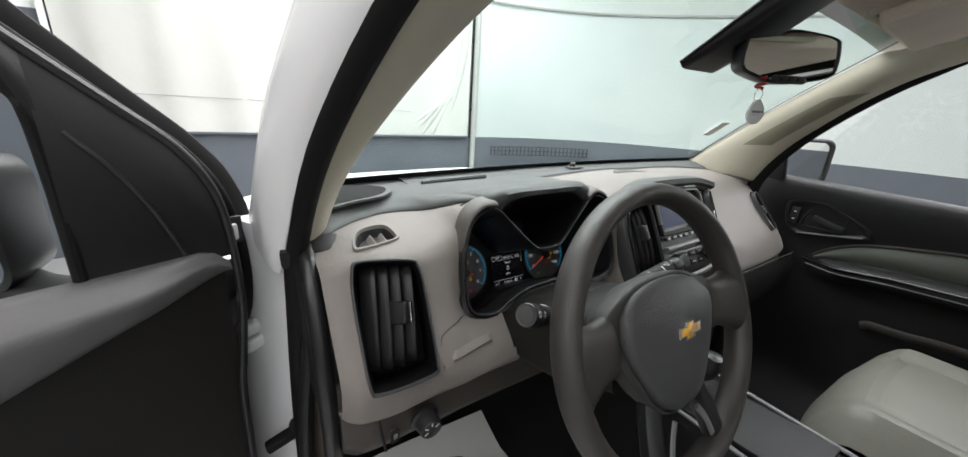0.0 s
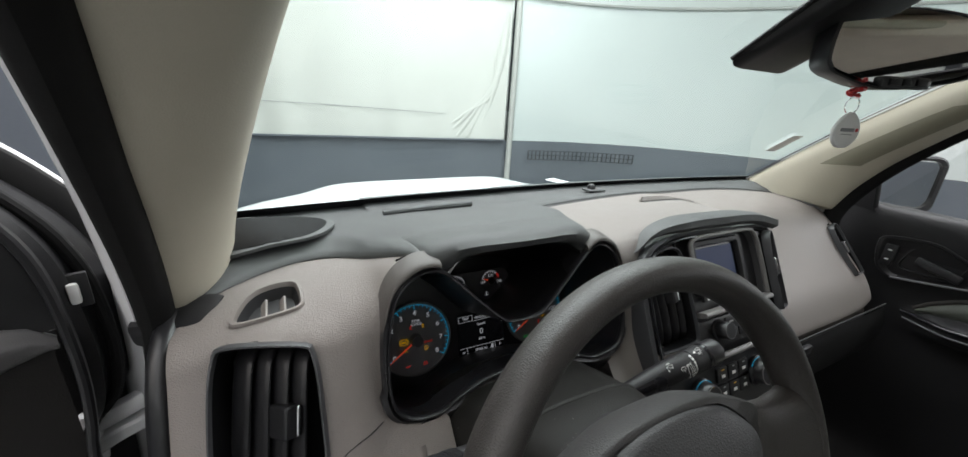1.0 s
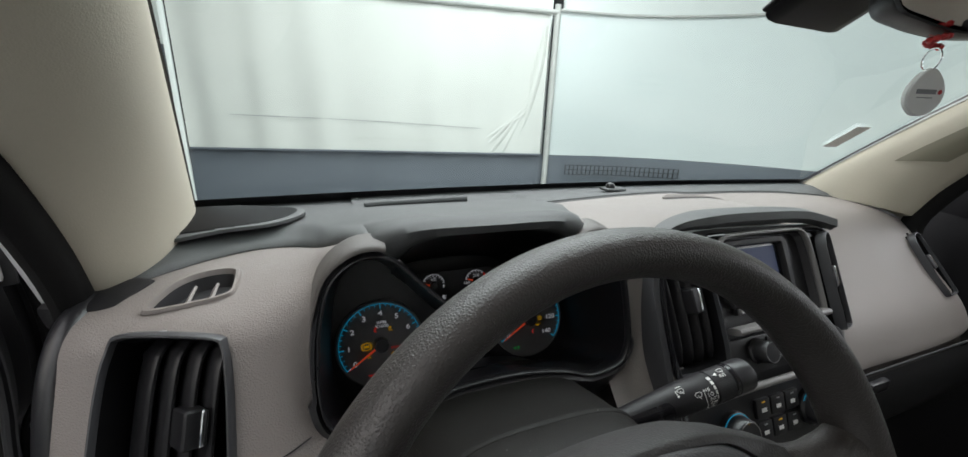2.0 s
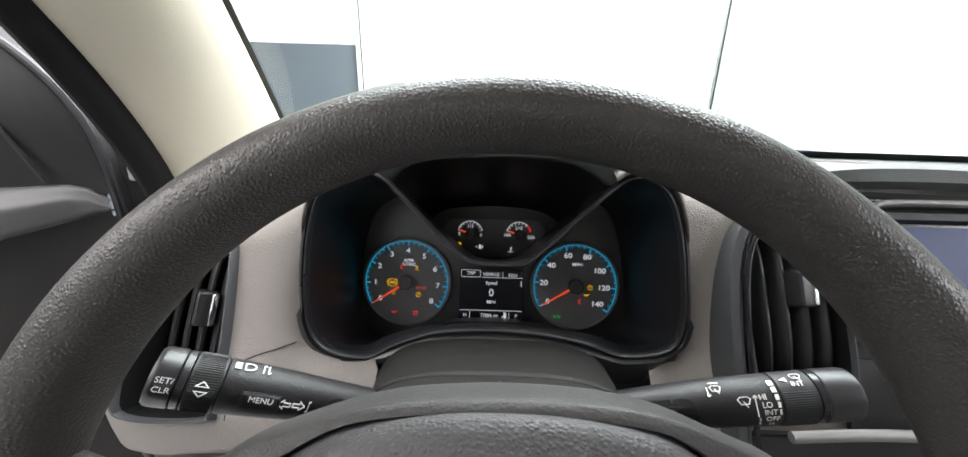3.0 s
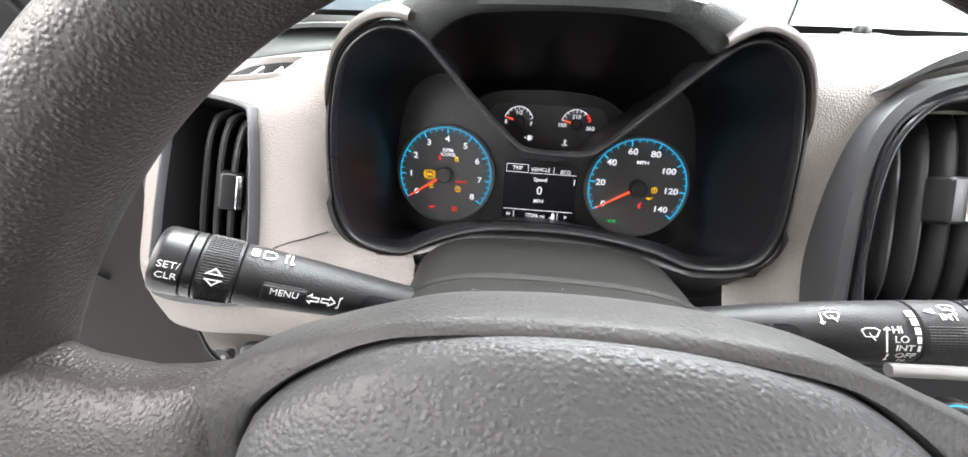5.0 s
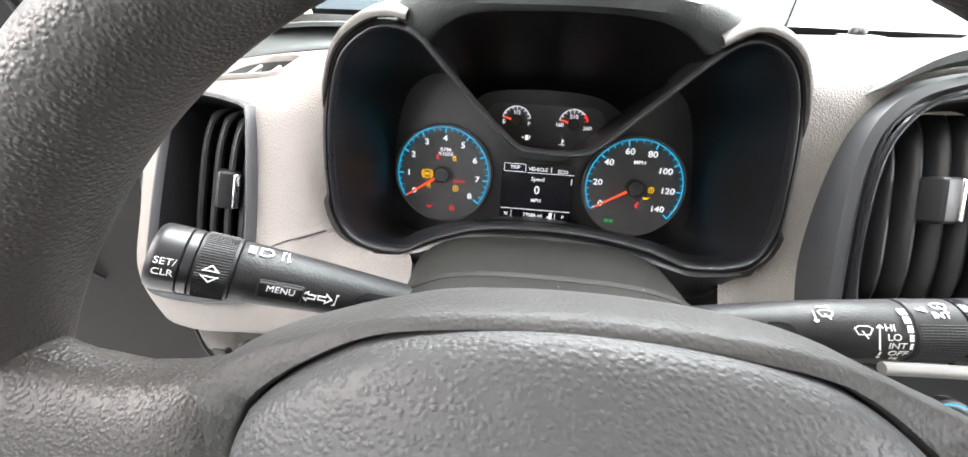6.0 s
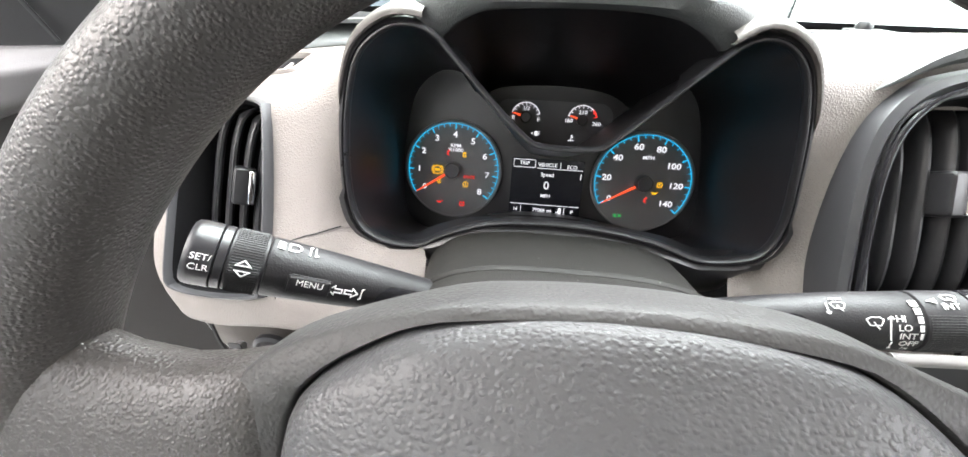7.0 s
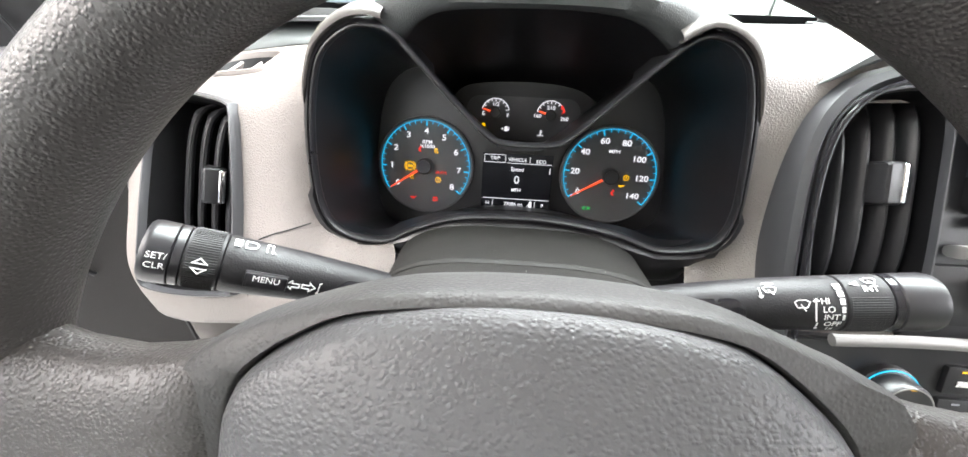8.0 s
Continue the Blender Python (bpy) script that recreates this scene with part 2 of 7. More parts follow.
def world_part(name, bm, mat, parent, label="", smooth=True, sharp=35):
    """A part built in world coordinates, laid under a thing that stands anywhere."""
    off = Matrix.Translation(-Vector(parent.location))
    if parent.parent:
        off = Matrix.Translation(-Vector(parent.parent.location)) @ Matrix.Translation(-Vector(parent.location))
    bmesh.ops.transform(bm, matrix=off, verts=bm.verts)
    return part(name, bm, mat, parent, label, smooth, sharp)


def spline(points, count, closed=False):
    """Evenly sampled Catmull-Rom curve through the points."""
    p = [np.array(q, float) for q in points]
    n = len(p)
    out = []
    spans = n if closed else n - 1
    for i in range(spans):
        if closed:
            a, b, c, d = p[(i - 1) % n], p[i], p[(i + 1) % n], p[(i + 2) % n]
        else:
            b, c = p[i], p[i + 1]
            a = p[i - 1] if i else 2 * b - c
            d = p[i + 2] if i + 2 < n else 2 * c - b
        for k in range(24):
            t = k / 24
            out.append(0.5 * (2 * b + (c - a) * t + (2 * a - 5 * b + 4 * c - d) * t * t + (3 * b - a - 3 * c + d) * t ** 3))
    out.append(p[0] if closed else p[-1])
    out = np.array(out)
    run = np.r_[0, np.cumsum(np.linalg.norm(np.diff(out, axis=0), axis=1))]
    at = np.linspace(0, run[-1], count + 1 if closed else count)
    res = np.stack([np.interp(at, run, out[:, k]) for k in range(out.shape[1])], 1)
    return res[:-1] if closed else res


def loft(rings, closed=True, caps=(False, False), wrap=False):
    """Skin over rings of equally many points."""
    bm = bmesh.new()
    rows = [[bm.verts.new(tuple(float(c) for c in v)) for v in r] for r in rings]
    m = len(rows[0])
    pairs = list(zip(rows, rows[1:])) + ([(rows[-1], rows[0])] if wrap else [])
    for a, b in pairs:
        for i in range(m if closed else m - 1):
            j = (i + 1) % m
            try:
                bm.faces.new((a[i], a[j], b[j], b[i]))
            except ValueError:
                pass
    if caps[0]:
        bm.faces.new(rows[0])
    if caps[1]:
        bm.faces.new(list(reversed(rows[-1])))
    return bm


def join(*bms):
    out = bmesh.new()
    for b in bms:
        m = bpy.data.meshes.new("tmp")
        b.to_mesh(m)
        b.free()
        out.from_mesh(m)
        bpy.data.meshes.remove(m)
    return out


def sweep(path, half_w, half_h, up, closed=False, sides=10, power=2.0, taper=None):
    """A rounded bar along a path. up: the direction of its height."""
    path = np.asarray(path, float)
    n = len(path)
    up = np.array(up, float)
    rings = []
    for i in range(n):
        a, b = (path[(i - 1) % n], path[(i + 1) % n]) if closed else (path[max(i - 1, 0)], path[min(i + 1, n - 1)])
        t = (b - a) / (np.linalg.norm(b - a) + 1e-12)
        side = np.cross(t, up)
        side /= np.linalg.norm(side) + 1e-12
        u = np.cross(side, t)
        k = taper(i / (n - 1)) if taper else 1.0
        ring = []
        for s in range(sides):
            an = 2 * math.pi * s / sides
            c, d = math.cos(an), math.sin(an)
            c = math.copysign(abs(c) ** (2 / power), c)
            d = math.copysign(abs(d) ** (2 / power), d)
            ring.append(path[i] + side * c * half_w * k + u * d * half_h * k)
        rings.append(ring)
    return loft(rings, True, (False, False) if closed else (True, True), wrap=closed)


def rounded_box(sx, sy, sz, r, segments=2):
    bm = bmesh.new()
    bmesh.ops.create_cube(bm, size=1)
    bmesh.ops.scale(bm, vec=(sx, sy, sz), verts=bm.verts)
    if r:
        bmesh.ops.bevel(bm, geom=bm.edges[:], offset=r, segments=segments, affect="EDGES", profile=0.6)
    return bm


def moved(bm, m):
    bmesh.ops.transform(bm, matrix=m, verts=bm.verts)
    return bm


def lathe(profile, sides=32):
    """Turned body round z, from (radius, height) pairs."""
    rings = [[(r * math.cos(2 * math.pi * i / sides), r * math.sin(2 * math.pi * i / sides), h) for i in range(sides)] for r, h in profile]
    return loft(rings, True, (True, True))


def plate(outline, thick, bevel=0.0):
    """A flat plate in its own x-y plane, thick towards +z, from a closed outline."""
    bm = bmesh.new()
    vs = [bm.verts.new((float(p[0]), float(p[1]), 0)) for p in outline]
    f = bm.faces.new(vs)
    if f.normal.z < 0:
        f.normal_flip()
    ext = bmesh.ops.extrude_face_region(bm, geom=[f])
    top = [v for v in ext["geom"] if isinstance(v, bmesh.types.BMVert)]
    bmesh.ops.translate(bm, vec=(0, 0, thick), verts=top)
    if bevel:
        edges = [e for e in bm.edges if all(v.co.z > thick * 0.5 for v in e.verts)]
        bmesh.ops.bevel(bm, geom=edges, offset=bevel, segments=2, affect="EDGES")
    return bm


def frame_of(outer, inner, thick):
    """A flat frame between two outlines of equally many points, front edge eased."""
    mid = lambda k: [(o[0] * (1 - k) + i[0] * k, o[1] * (1 - k) + i[1] * k) for o, i in zip(outer, inner)]
    rings = [[(*p, 0) for p in outer], [(*p, thick * 0.7) for p in outer], [(*p, thick) for p in mid(0.2)], [(*p, thick) for p in mid(0.8)],
             [(*p, thick * 0.7) for p in inner], [(*p, 0) for p in inner]]
    return loft(rings, True, wrap=True)


def rounded_rect(w, h, r, count=8, skew=0.0):
    out = []
    for cx, cy, a0 in ((w / 2 - r, h / 2 - r, 0), (-w / 2 + r, h / 2 - r, 90), (-w / 2 + r, -h / 2 + r, 180), (w / 2 - r, -h / 2 + r, 270)):
        for k in range(count):
            a = radians(a0 + 90 * k / (count - 1))
            x, y = cx + r * math.cos(a), cy + r * math.sin(a)
            out.append((x + skew * y, y))
    return out


def basis(origin, right, up):
    """A pose whose x runs along right, y along up, and z out of the surface."""
    r = Vector(right).normalized()
    n = r.cross(Vector(up)).normalized()
    u = n.cross(r)
    m = Matrix((r, u, n)).transposed().to_4x4()
    m.translation = Vector(origin)
    return m


def lettering(name, words, size, m, mat, parent, label="", depth=0.0002, align="CENTER", stretch=1.0, bold=0.0):
    """Raised print in the built-in font."""
    cu = bpy.data.curves.new(name, "FONT")
    cu.body, cu.size, cu.extrude, cu.offset = words, size, depth, bold
    cu.align_x, cu.align_y, cu.resolution_u = align, "CENTER", 3
    tmp = bpy.data.objects.new("tmp", cu)
    mesh = bpy.data.meshes.new_from_object(tmp)
    bpy.data.objects.remove(tmp)
    bpy.data.curves.remove(cu)
    mesh.name = name
    mesh.transform(Matrix.Diagonal((stretch, 1, 1, 1)))
    mesh.transform(m)
    return finish(name, mesh, mat, parent, label, smooth=False)


def inside(poly, x, y):
    hit, n = False, len(poly)
    for i in range(n):
        x0, y0 = poly[i][0], poly[i][1]
        x1, y1 = poly[(i + 1) % n][0], poly[(i + 1) % n][1]
        if (y0 > y) != (y1 > y) and x < (x1 - x0) * (y - y0) / (y1 - y0) + x0:
            hit = not hit
    return hit


CX = 0.335  # the truck's middle line; the driver sits at x = 0


# ---- the studio ----
def wall_strip(path, z0, z1, thick, rows=1, ripple=0.0, waves=0.0):
    """An upright wall that follows a path on the floor; ripple: depth of hanging folds."""
    path = np.asarray(path, float)
    n = len(path)
    t = np.gradient(path, axis=0)
    t /= np.linalg.norm(t, axis=1)[:, None]
    out = np.stack([-t[:, 1], t[:, 0]], 1)
    run = np.r_[0, np.cumsum(np.linalg.norm(np.diff(path, axis=0), axis=1))]
    rings = []
    for k in range(rows + 1):
        z = z0 + (z1 - z0) * k / rows
        f = ripple * (1.15 - 0.75 * k / rows) * np.array([math.sin(waves * s + 1.3 * math.sin(2.1 * s) + 0.4 * k / rows) * (0.35 + 0.65 * noise.noise((s * 1.7, 0.3, 2.0)) ** 2 * 4) for s in run])
        rings.append([(p[0] + o[0] * d, p[1] + o[1] * d, z) for p, o, d in zip(path, out, f)])
    back = [[(x + o[0] * thick, y + o[1] * thick, z) for (x, y, z), o in zip(r, out)] for r in (rings[-1], rings[0])]
    return loft(rings + back, closed=False, wrap=True)


part("floor", moved(rounded_box(60, 60, 0.1, 0), pose(0, 0, -0.05)), FLOOR_MAT, label="pale grey painted studio floor", smooth=False)
tagged(bpy.data.objects["floor"], category="floor", kind="structure")
curve_right = spline([(1.90, 3.42), (2.55, 3.26), (3.15, 2.92), (3.72, 2.35), (4.35, 1.4), (4.85, 0.2), (5.15, -1.5), (5.30, -5.4)], 160)
back_run = spline([(-1.27, 3.97), (1.88, 3.45)], 40)
left_run = spline([(-3.4, -5.4), (-3.4, 1.5), (-3.15, 3.0), (-2.4, 3.85), (-1.29, 3.975)], 50)
rear_run = [(5.30, -5.4), (-3.4, -5.4)]
tagged(part("wall_east_lower", wall_strip(curve_right, 0, 0.96, 0.06), WALL_GREY), "slate grey lower band of the curved studio wall", "wall", kind="structure")
tagged(part("wall_east_upper", wall_strip(curve_right, 0.964, 2.26, 0.05, 6, 0.006, 5.0), WALL_CURVE), "smooth white upper part of the curved studio wall", "wall", kind="structure")
tagged(part("wall_east_top", wall_strip(curve_right * 1.02 + np.array([0.10, 0.10]), 2.30, 3.12, 0.05), WALL_WHITE), "white wall set back above the curved wall", "wall", kind="structure")
tagged(part("trim_east", sweep([(p[0] - 0.012, p[1] - 0.02, 2.258) for p in curve_right], 0.012, 0.012, (0, 0, 1), sides=8), STEEL), "thin grey top rim of the curved studio wall", "trim", kind="structure")
tagged(part("wall_north_lower", wall_strip(back_run, 0, 0.955, 0.06), WALL_GREY), "slate grey lower band below the white curtain", "wall", kind="structure")
tagged(part("wall_north_top", wall_strip(back_run + np.array([0.02, 0.12]), 0.9, 3.12, 0.05), WALL_WHITE), "white wall behind the hanging curtain", "wall", kind="structure")
tagged(part("wall_west_lower", wall_strip(left_run, 0, 1.76, 0.06), WALL_GREY), "tall slate grey lower band of the studio wall", "wall", kind="structure")
tagged(part("wall_west_upper", wall_strip(left_run, 1.764, 3.12, 0.05), WALL_WHITE), "white upper part of the studio wall", "wall", kind="structure")
tagged(part("wall_south_lower", wall_strip(rear_run, 0, 1.0, 0.06), WALL_GREY), "slate grey lower band of the rear wall", "wall", kind="structure")
tagged(part("wall_south_upper", wall_strip(rear_run, 1.004, 3.12, 0.05), WALL_WHITE), "white upper part of the rear wall", "wall", kind="structure")
tagged(part("ceiling", moved(rounded_box(9.8, 10.4, 0.1, 0), pose(0.95, -0.6, 3.2)), WALL_WHITE, smooth=False), "plain white studio ceiling", "ceiling", kind="structure")

curtain = thing("plastic_curtain", "white translucent plastic curtain hanging in loose folds from a rail", "curtain", (0.3, 3.6, 0.96))
cur_path = spline([(-1.235, 3.93), (0.3, 3.675), (1.80, 3.425)], 260)
world_part("sheet", wall_strip(cur_path, 0.962, 2.22, 0.003, 14, 0.016, 15.0), CURTAIN, curtain)
world_part("rail", sweep(spline([(-1.25, 3.90, 2.235), (1.86, 3.40, 2.235)], 3), 0.022, 0.022, (0, 0, 1), sides=12), STEEL, curtain, "round steel curtain rail")
world_part("hem_bar", sweep(spline([(-1.23, 3.915, 0.968), (1.80, 3.41, 0.968)], 3), 0.006, 0.010, (0, 0, 1), sides=8), WALL_GREY, curtain, "thin grey hem bar")
for k in range(5):
    x1 = 1.77 - 0.025 * k
    fold = spline([(x1, 3.424 + 0.165 * (1.80 - x1), 2.12 - 0.10 * k), (x1 - 0.03, 3.420 + 0.165 * (1.83 - x1), 1.75 - 0.09 * k), (x1 - 0.13 - 0.04 * k, 3.424 + 0.165 * (1.93 + 0.04 * k - x1), 1.32 - 0.03 * k), (x1 - 0.24 - 0.08 * k, 3.43 + 0.165 * (2.04 + 0.08 * k - x1), 0.99)], 40)
    world_part("fold", sweep(fold, 0.024 - 0.002 * k, 0.006, (0.16, -0.98, 0), sides=12), CURTAIN, curtain, "loose diagonal fold")
world_part("seam", sweep(spline([(-0.9, 3.862, 1.25), (0.2, 3.68, 1.235), (1.2, 3.515, 1.20)], 30), 0.0015, 0.0025, (0, 0, 1), sides=6), INK_GREY, curtain, "thin dark horizontal seam")
post = thing("steel_post", "galvanised steel post between the curtain and the curved wall", "post", (1.86, 3.41, 0))
world_part("tube", moved(lathe([(0.028, 0), (0.028, 2.3)], 20), pose(1.86, 3.41, 0)), STEEL, post)
world_part("base_plate", moved(rounded_box(0.12, 0.12, 0.01, 0.002), pose(1.86, 3.41, 0.005)), STEEL, post)
post2 = thing("corner_post", "white painted corner post at the end of the grey panel", "post", (-1.27, 3.93, 0))
world_part("tube", moved(rounded_box(0.035, 0.035, 3.0, 0.004), pose(-1.265, 3.93, 1.5)), WALL_WHITE, post2)
grille = thing("wall_grille", "low dark ventilation grille in the grey band", "grille", (2.75, 3.08, 0.80))
for k in range(26):
    s = k / 25
    x, y = 2.05 + 1.05 * s, 3.33 - 0.42 * s ** 1.3
    world_part("slat", moved(rounded_box(0.006, 0.012, 0.09, 0.001), pose(x, y, 0.83, 0, 0, -20)), BLACK_MATT, grille)
for zz in (0.785, 0.83, 0.875):
    world_part("bar", sweep(spline([(2.05, 3.325, zz), (2.6, 3.165, zz), (3.1, 2.90, zz)], 20), 0.004, 0.003, (0, 0, 1), sides=6), BLACK_MATT, grille)

# ---- truck body round the cab ----
truck = thing("truck_body", "white painted pickup body with bonnet, seen from inside the cab", "pickup truck", (CX, 1.2, 0.5))


def bonnet_z(x, y):
    u = (x - CX) / 0.72
    dome = 0.030 * (1 / (1 + math.exp((abs(u) - 0.62) * 22)))
    crown = -0.05 * abs(u) ** 4
    fall = -0.055 * ((y - 0.80) / 0.9) ** 2
    lip = -0.25 * max(0.0, (y - 1.62) / 0.2) ** 2
    return 1.040 + dome + crown + fall + lip


rings = [[(x, y, bonnet_z(x, y)) for x in np.linspace(CX - 0.80, CX + 0.80, 61)] for y in np.linspace(0.72, 1.80, 40)]
rings.append([(x, 1.80, 0.6) for x in np.linspace(CX - 0.80, CX + 0.80, 61)])
world_part("bonnet", loft(rings, closed=False), PAINT, truck, "white bonnet with a raised middle")
for sgn in (-1, 1):
    fx = CX + sgn * 0.81
    sec = [[(fx + sgn * dx, y, 0.985 - 0.03 * ((y - 0.8) / 0.9) ** 2 + dz) for dx, dz in ((-0.01, 0.0), (0.05, 0.008), (0.10, -0.02), (0.13, -0.10), (0.14, -0.35))] for y in np.linspace(0.62, 1.78, 20)]
    world_part("fender", loft(sec, closed=False), PAINT, truck)
world_part("cowl", moved(rounded_box(1.36, 0.16, 0.02, 0.006), pose(CX, 0.735, 1.035)), BLACK, truck, "black cowl grille below the windshield")
# door apertures, hinge pillars and roof
for sgn in (-1, 1):
    ed = [(CX + sgn * 0.716, 0.446, 1.17), (CX + sgn * 0.690, 0.328, 1.350), (CX + sgn * 0.648, 0.140, 1.508), (CX + sgn * 0.61, -0.05, 1.590), (CX + sgn * 0.60, -0.6, 1.63), (CX + sgn * 0.60, -1.2, 1.62)]
    p = spline(ed, 40)
    world_part("roof_rail", sweep(p, 0.012, 0.040, (sgn * 0.24, 0.97, 0.0), sides=14, power=3, taper=lambda t: 1.0 + 0.35 * max(0.0, 1 - t / 0.35)), PAINT, truck, "white painted door frame")
    hp = spline([(CX + sgn * 0.705, 0.465, 1.20), (CX + sgn * 0.718, 0.475, 1.05), (CX + sgn * 0.730, 0.48, 0.85), (CX + sgn * 0.735, 0.47, 0.45)], 26)
    world_part("hinge_pillar", sweep(hp, 0.055, 0.030, (sgn * 0.75, -0.65, 0), sides=14, power=3.5), PAINT, truck, "white painted hinge pillar")
    seal = spline([(CX + sgn * 0.700, 0.36, 0.45), (CX + sgn * 0.705, 0.37, 0.85), (CX + sgn * 0.695, 0.385, 1.10), (CX + sgn * 0.688, 0.375, 1.20), (CX + sgn * 0.668, 0.275, 1.345), (CX + sgn * 0.628, 0.09, 1.50), (CX + sgn * 0.595, -0.1, 1.575), (CX + sgn * 0.585, -0.6, 1.61)], 70)
    world_part("door_seal", sweep(seal, 0.021, 0.015, (sgn, 0, 0), sides=12), RUBBER, truck, "black rubber door seal")
    world_part("rocker", moved(rounded_box(0.14, 1.7, 0.16, 0.02), pose(CX + (0.88 if sgn > 0 else -0.76), -0.45, 0.42)), PAINT, truck, "white sill below the door")
world_part("roof", loft([[(CX + 0.64 * u, y, 1.66 + 0.03 * (1 - u * u) - 0.16 * max(0.0, (y + 0.05) / 0.25) ** 1.5) for u in np.linspace(-1, 1, 21)] for y in np.linspace(0.16, -1.4, 24)], closed=False), PAINT, truck, "white roof")
world_part("cab_back", moved(rounded_box(1.40, 0.05, 0.66, 0.02), pose(CX, -1.42, 0.78)), BLACK, truck, "dark rear wall of the cab")
rear = world_part("rear_window", moved(rounded_box(1.2, 0.005, 0.46, 0), pose(CX, -1.42, 1.35)), SIDE_GLASS, truck, "rear window glass")
rear.visible_shadow = False
world_part("cab_floor", moved(rounded_box(1.50, 2.08, 0.04, 0.01), pose(CX, -0.36, 0.42)), BLACK_MATT, truck, "black cab floor lining")
world_part("firewall", moved(rounded_box(1.45, 0.04, 0.70, 0.01), pose(CX, 0.66, 0.77)), BLACK_MATT, truck, "black firewall")
for k in range(2):
    hz = 1.022 - 0.42 * k
    world_part("hinge", join(sweep(spline([(-0.396, 0.470, hz + 0.030), (-0.408, 0.466, hz + 0.016), (-0.430, 0.457, hz + 0.010), (-0.458, 0.446, hz + 0.004)], 20), 0.010, 0.011, (0, 0, 1), sides=12, power=3),
                             sweep(spline([(-0.398, 0.464, hz - 0.002), (-0.412, 0.460, hz - 0.012), (-0.436, 0.450, hz - 0.016), (-0.458, 0.443, hz - 0.024)], 20), 0.010, 0.010, (0, 0, 1), sides=12, power=3),
                             moved(lathe([(0.008, -0.036), (0.009, -0.030), (0.009, 0.026), (0.007, 0.030)], 16), pose(-0.455, 0.447, hz - 0.008))), PAINT, truck, "white painted door hinge")
world_part("jamb_switch", moved(join(rounded_box(0.05, 0.02, 0.014, 0.005), moved(lathe([(0.011, -0.01), (0.012, 0.012)], 12), pose(0.028, 0, 0.006, 30))), pose(-0.40, 0.395, 0.865, 0, -18, 0)), RUBBER, truck, "black rubber check strap boot")

# ---- windshield ----
def shield(x_unit, k, inset=0.0):
    """A place on the windshield: x_unit across (-1 to 1), k from its foot (0) to the header (1)."""
    half = 0.668 - 0.128 * k
    y = 0.622 + 0.045 * (1 - x_unit ** 2) - 0.475 * k - 0.03 * math.sin(math.pi * k) * 0
    z = 1.205 + 0.345 * k + 0.012 * math.sin(math.pi * k)
    n = np.array([0, 0.59, 0.81])
    return np.array([CX + half * x_unit, y, z]) - n * inset


pane = thing("windshield_glass", "green-tinted curved windshield, clean and closed", "windshield", (CX, 0.62, 1.205), kind="structure")
pane.name = "window_1"
us, ks = np.linspace(-1, 1, 33), np.linspace(0, 1.14, 19)
g = world_part("pane", loft([[shield(u, k) for u in us] for k in ks], closed=False), WINDSHIELD, pane)
g.visible_shadow = False


def frit(a, b, u0, u1):
    return loft([[shield(u0 + (u1 - u0) * i / 40, k, 0.003) for i in range(41)] for k in np.linspace(a, b, 5)], closed=False)


world_part("lower_border", frit(-0.05, 0.060, -1, 1), BLACK_SATIN, pane, "black printed border")
world_part("upper_border", frit(1.11, 1.17, -1, 1), BLACK_SATIN, pane, "black printed border")
for s in (-1, 1):
    world_part("side_border", loft([[shield(s * (1 - w), k, 0.003) for w in (0, 0.006, 0.018)] for k in ks], closed=False), BLACK_SATIN, pane, "black printed border")
world_part("sticker", loft([[shield(u, k, 0.004) for u in (0.80, 0.86)] for k in (0.30, 0.42)], closed=False), INK_WHITE, pane, "small clear service sticker")
dash_seal = world_part("seal", sweep([shield(u, -0.02, 0.012) for u in np.linspace(-1, 1, 40)], 0.008, 0.010, (0, 0, 1), sides=8), RUBBER, pane, "black rubber lower seal")

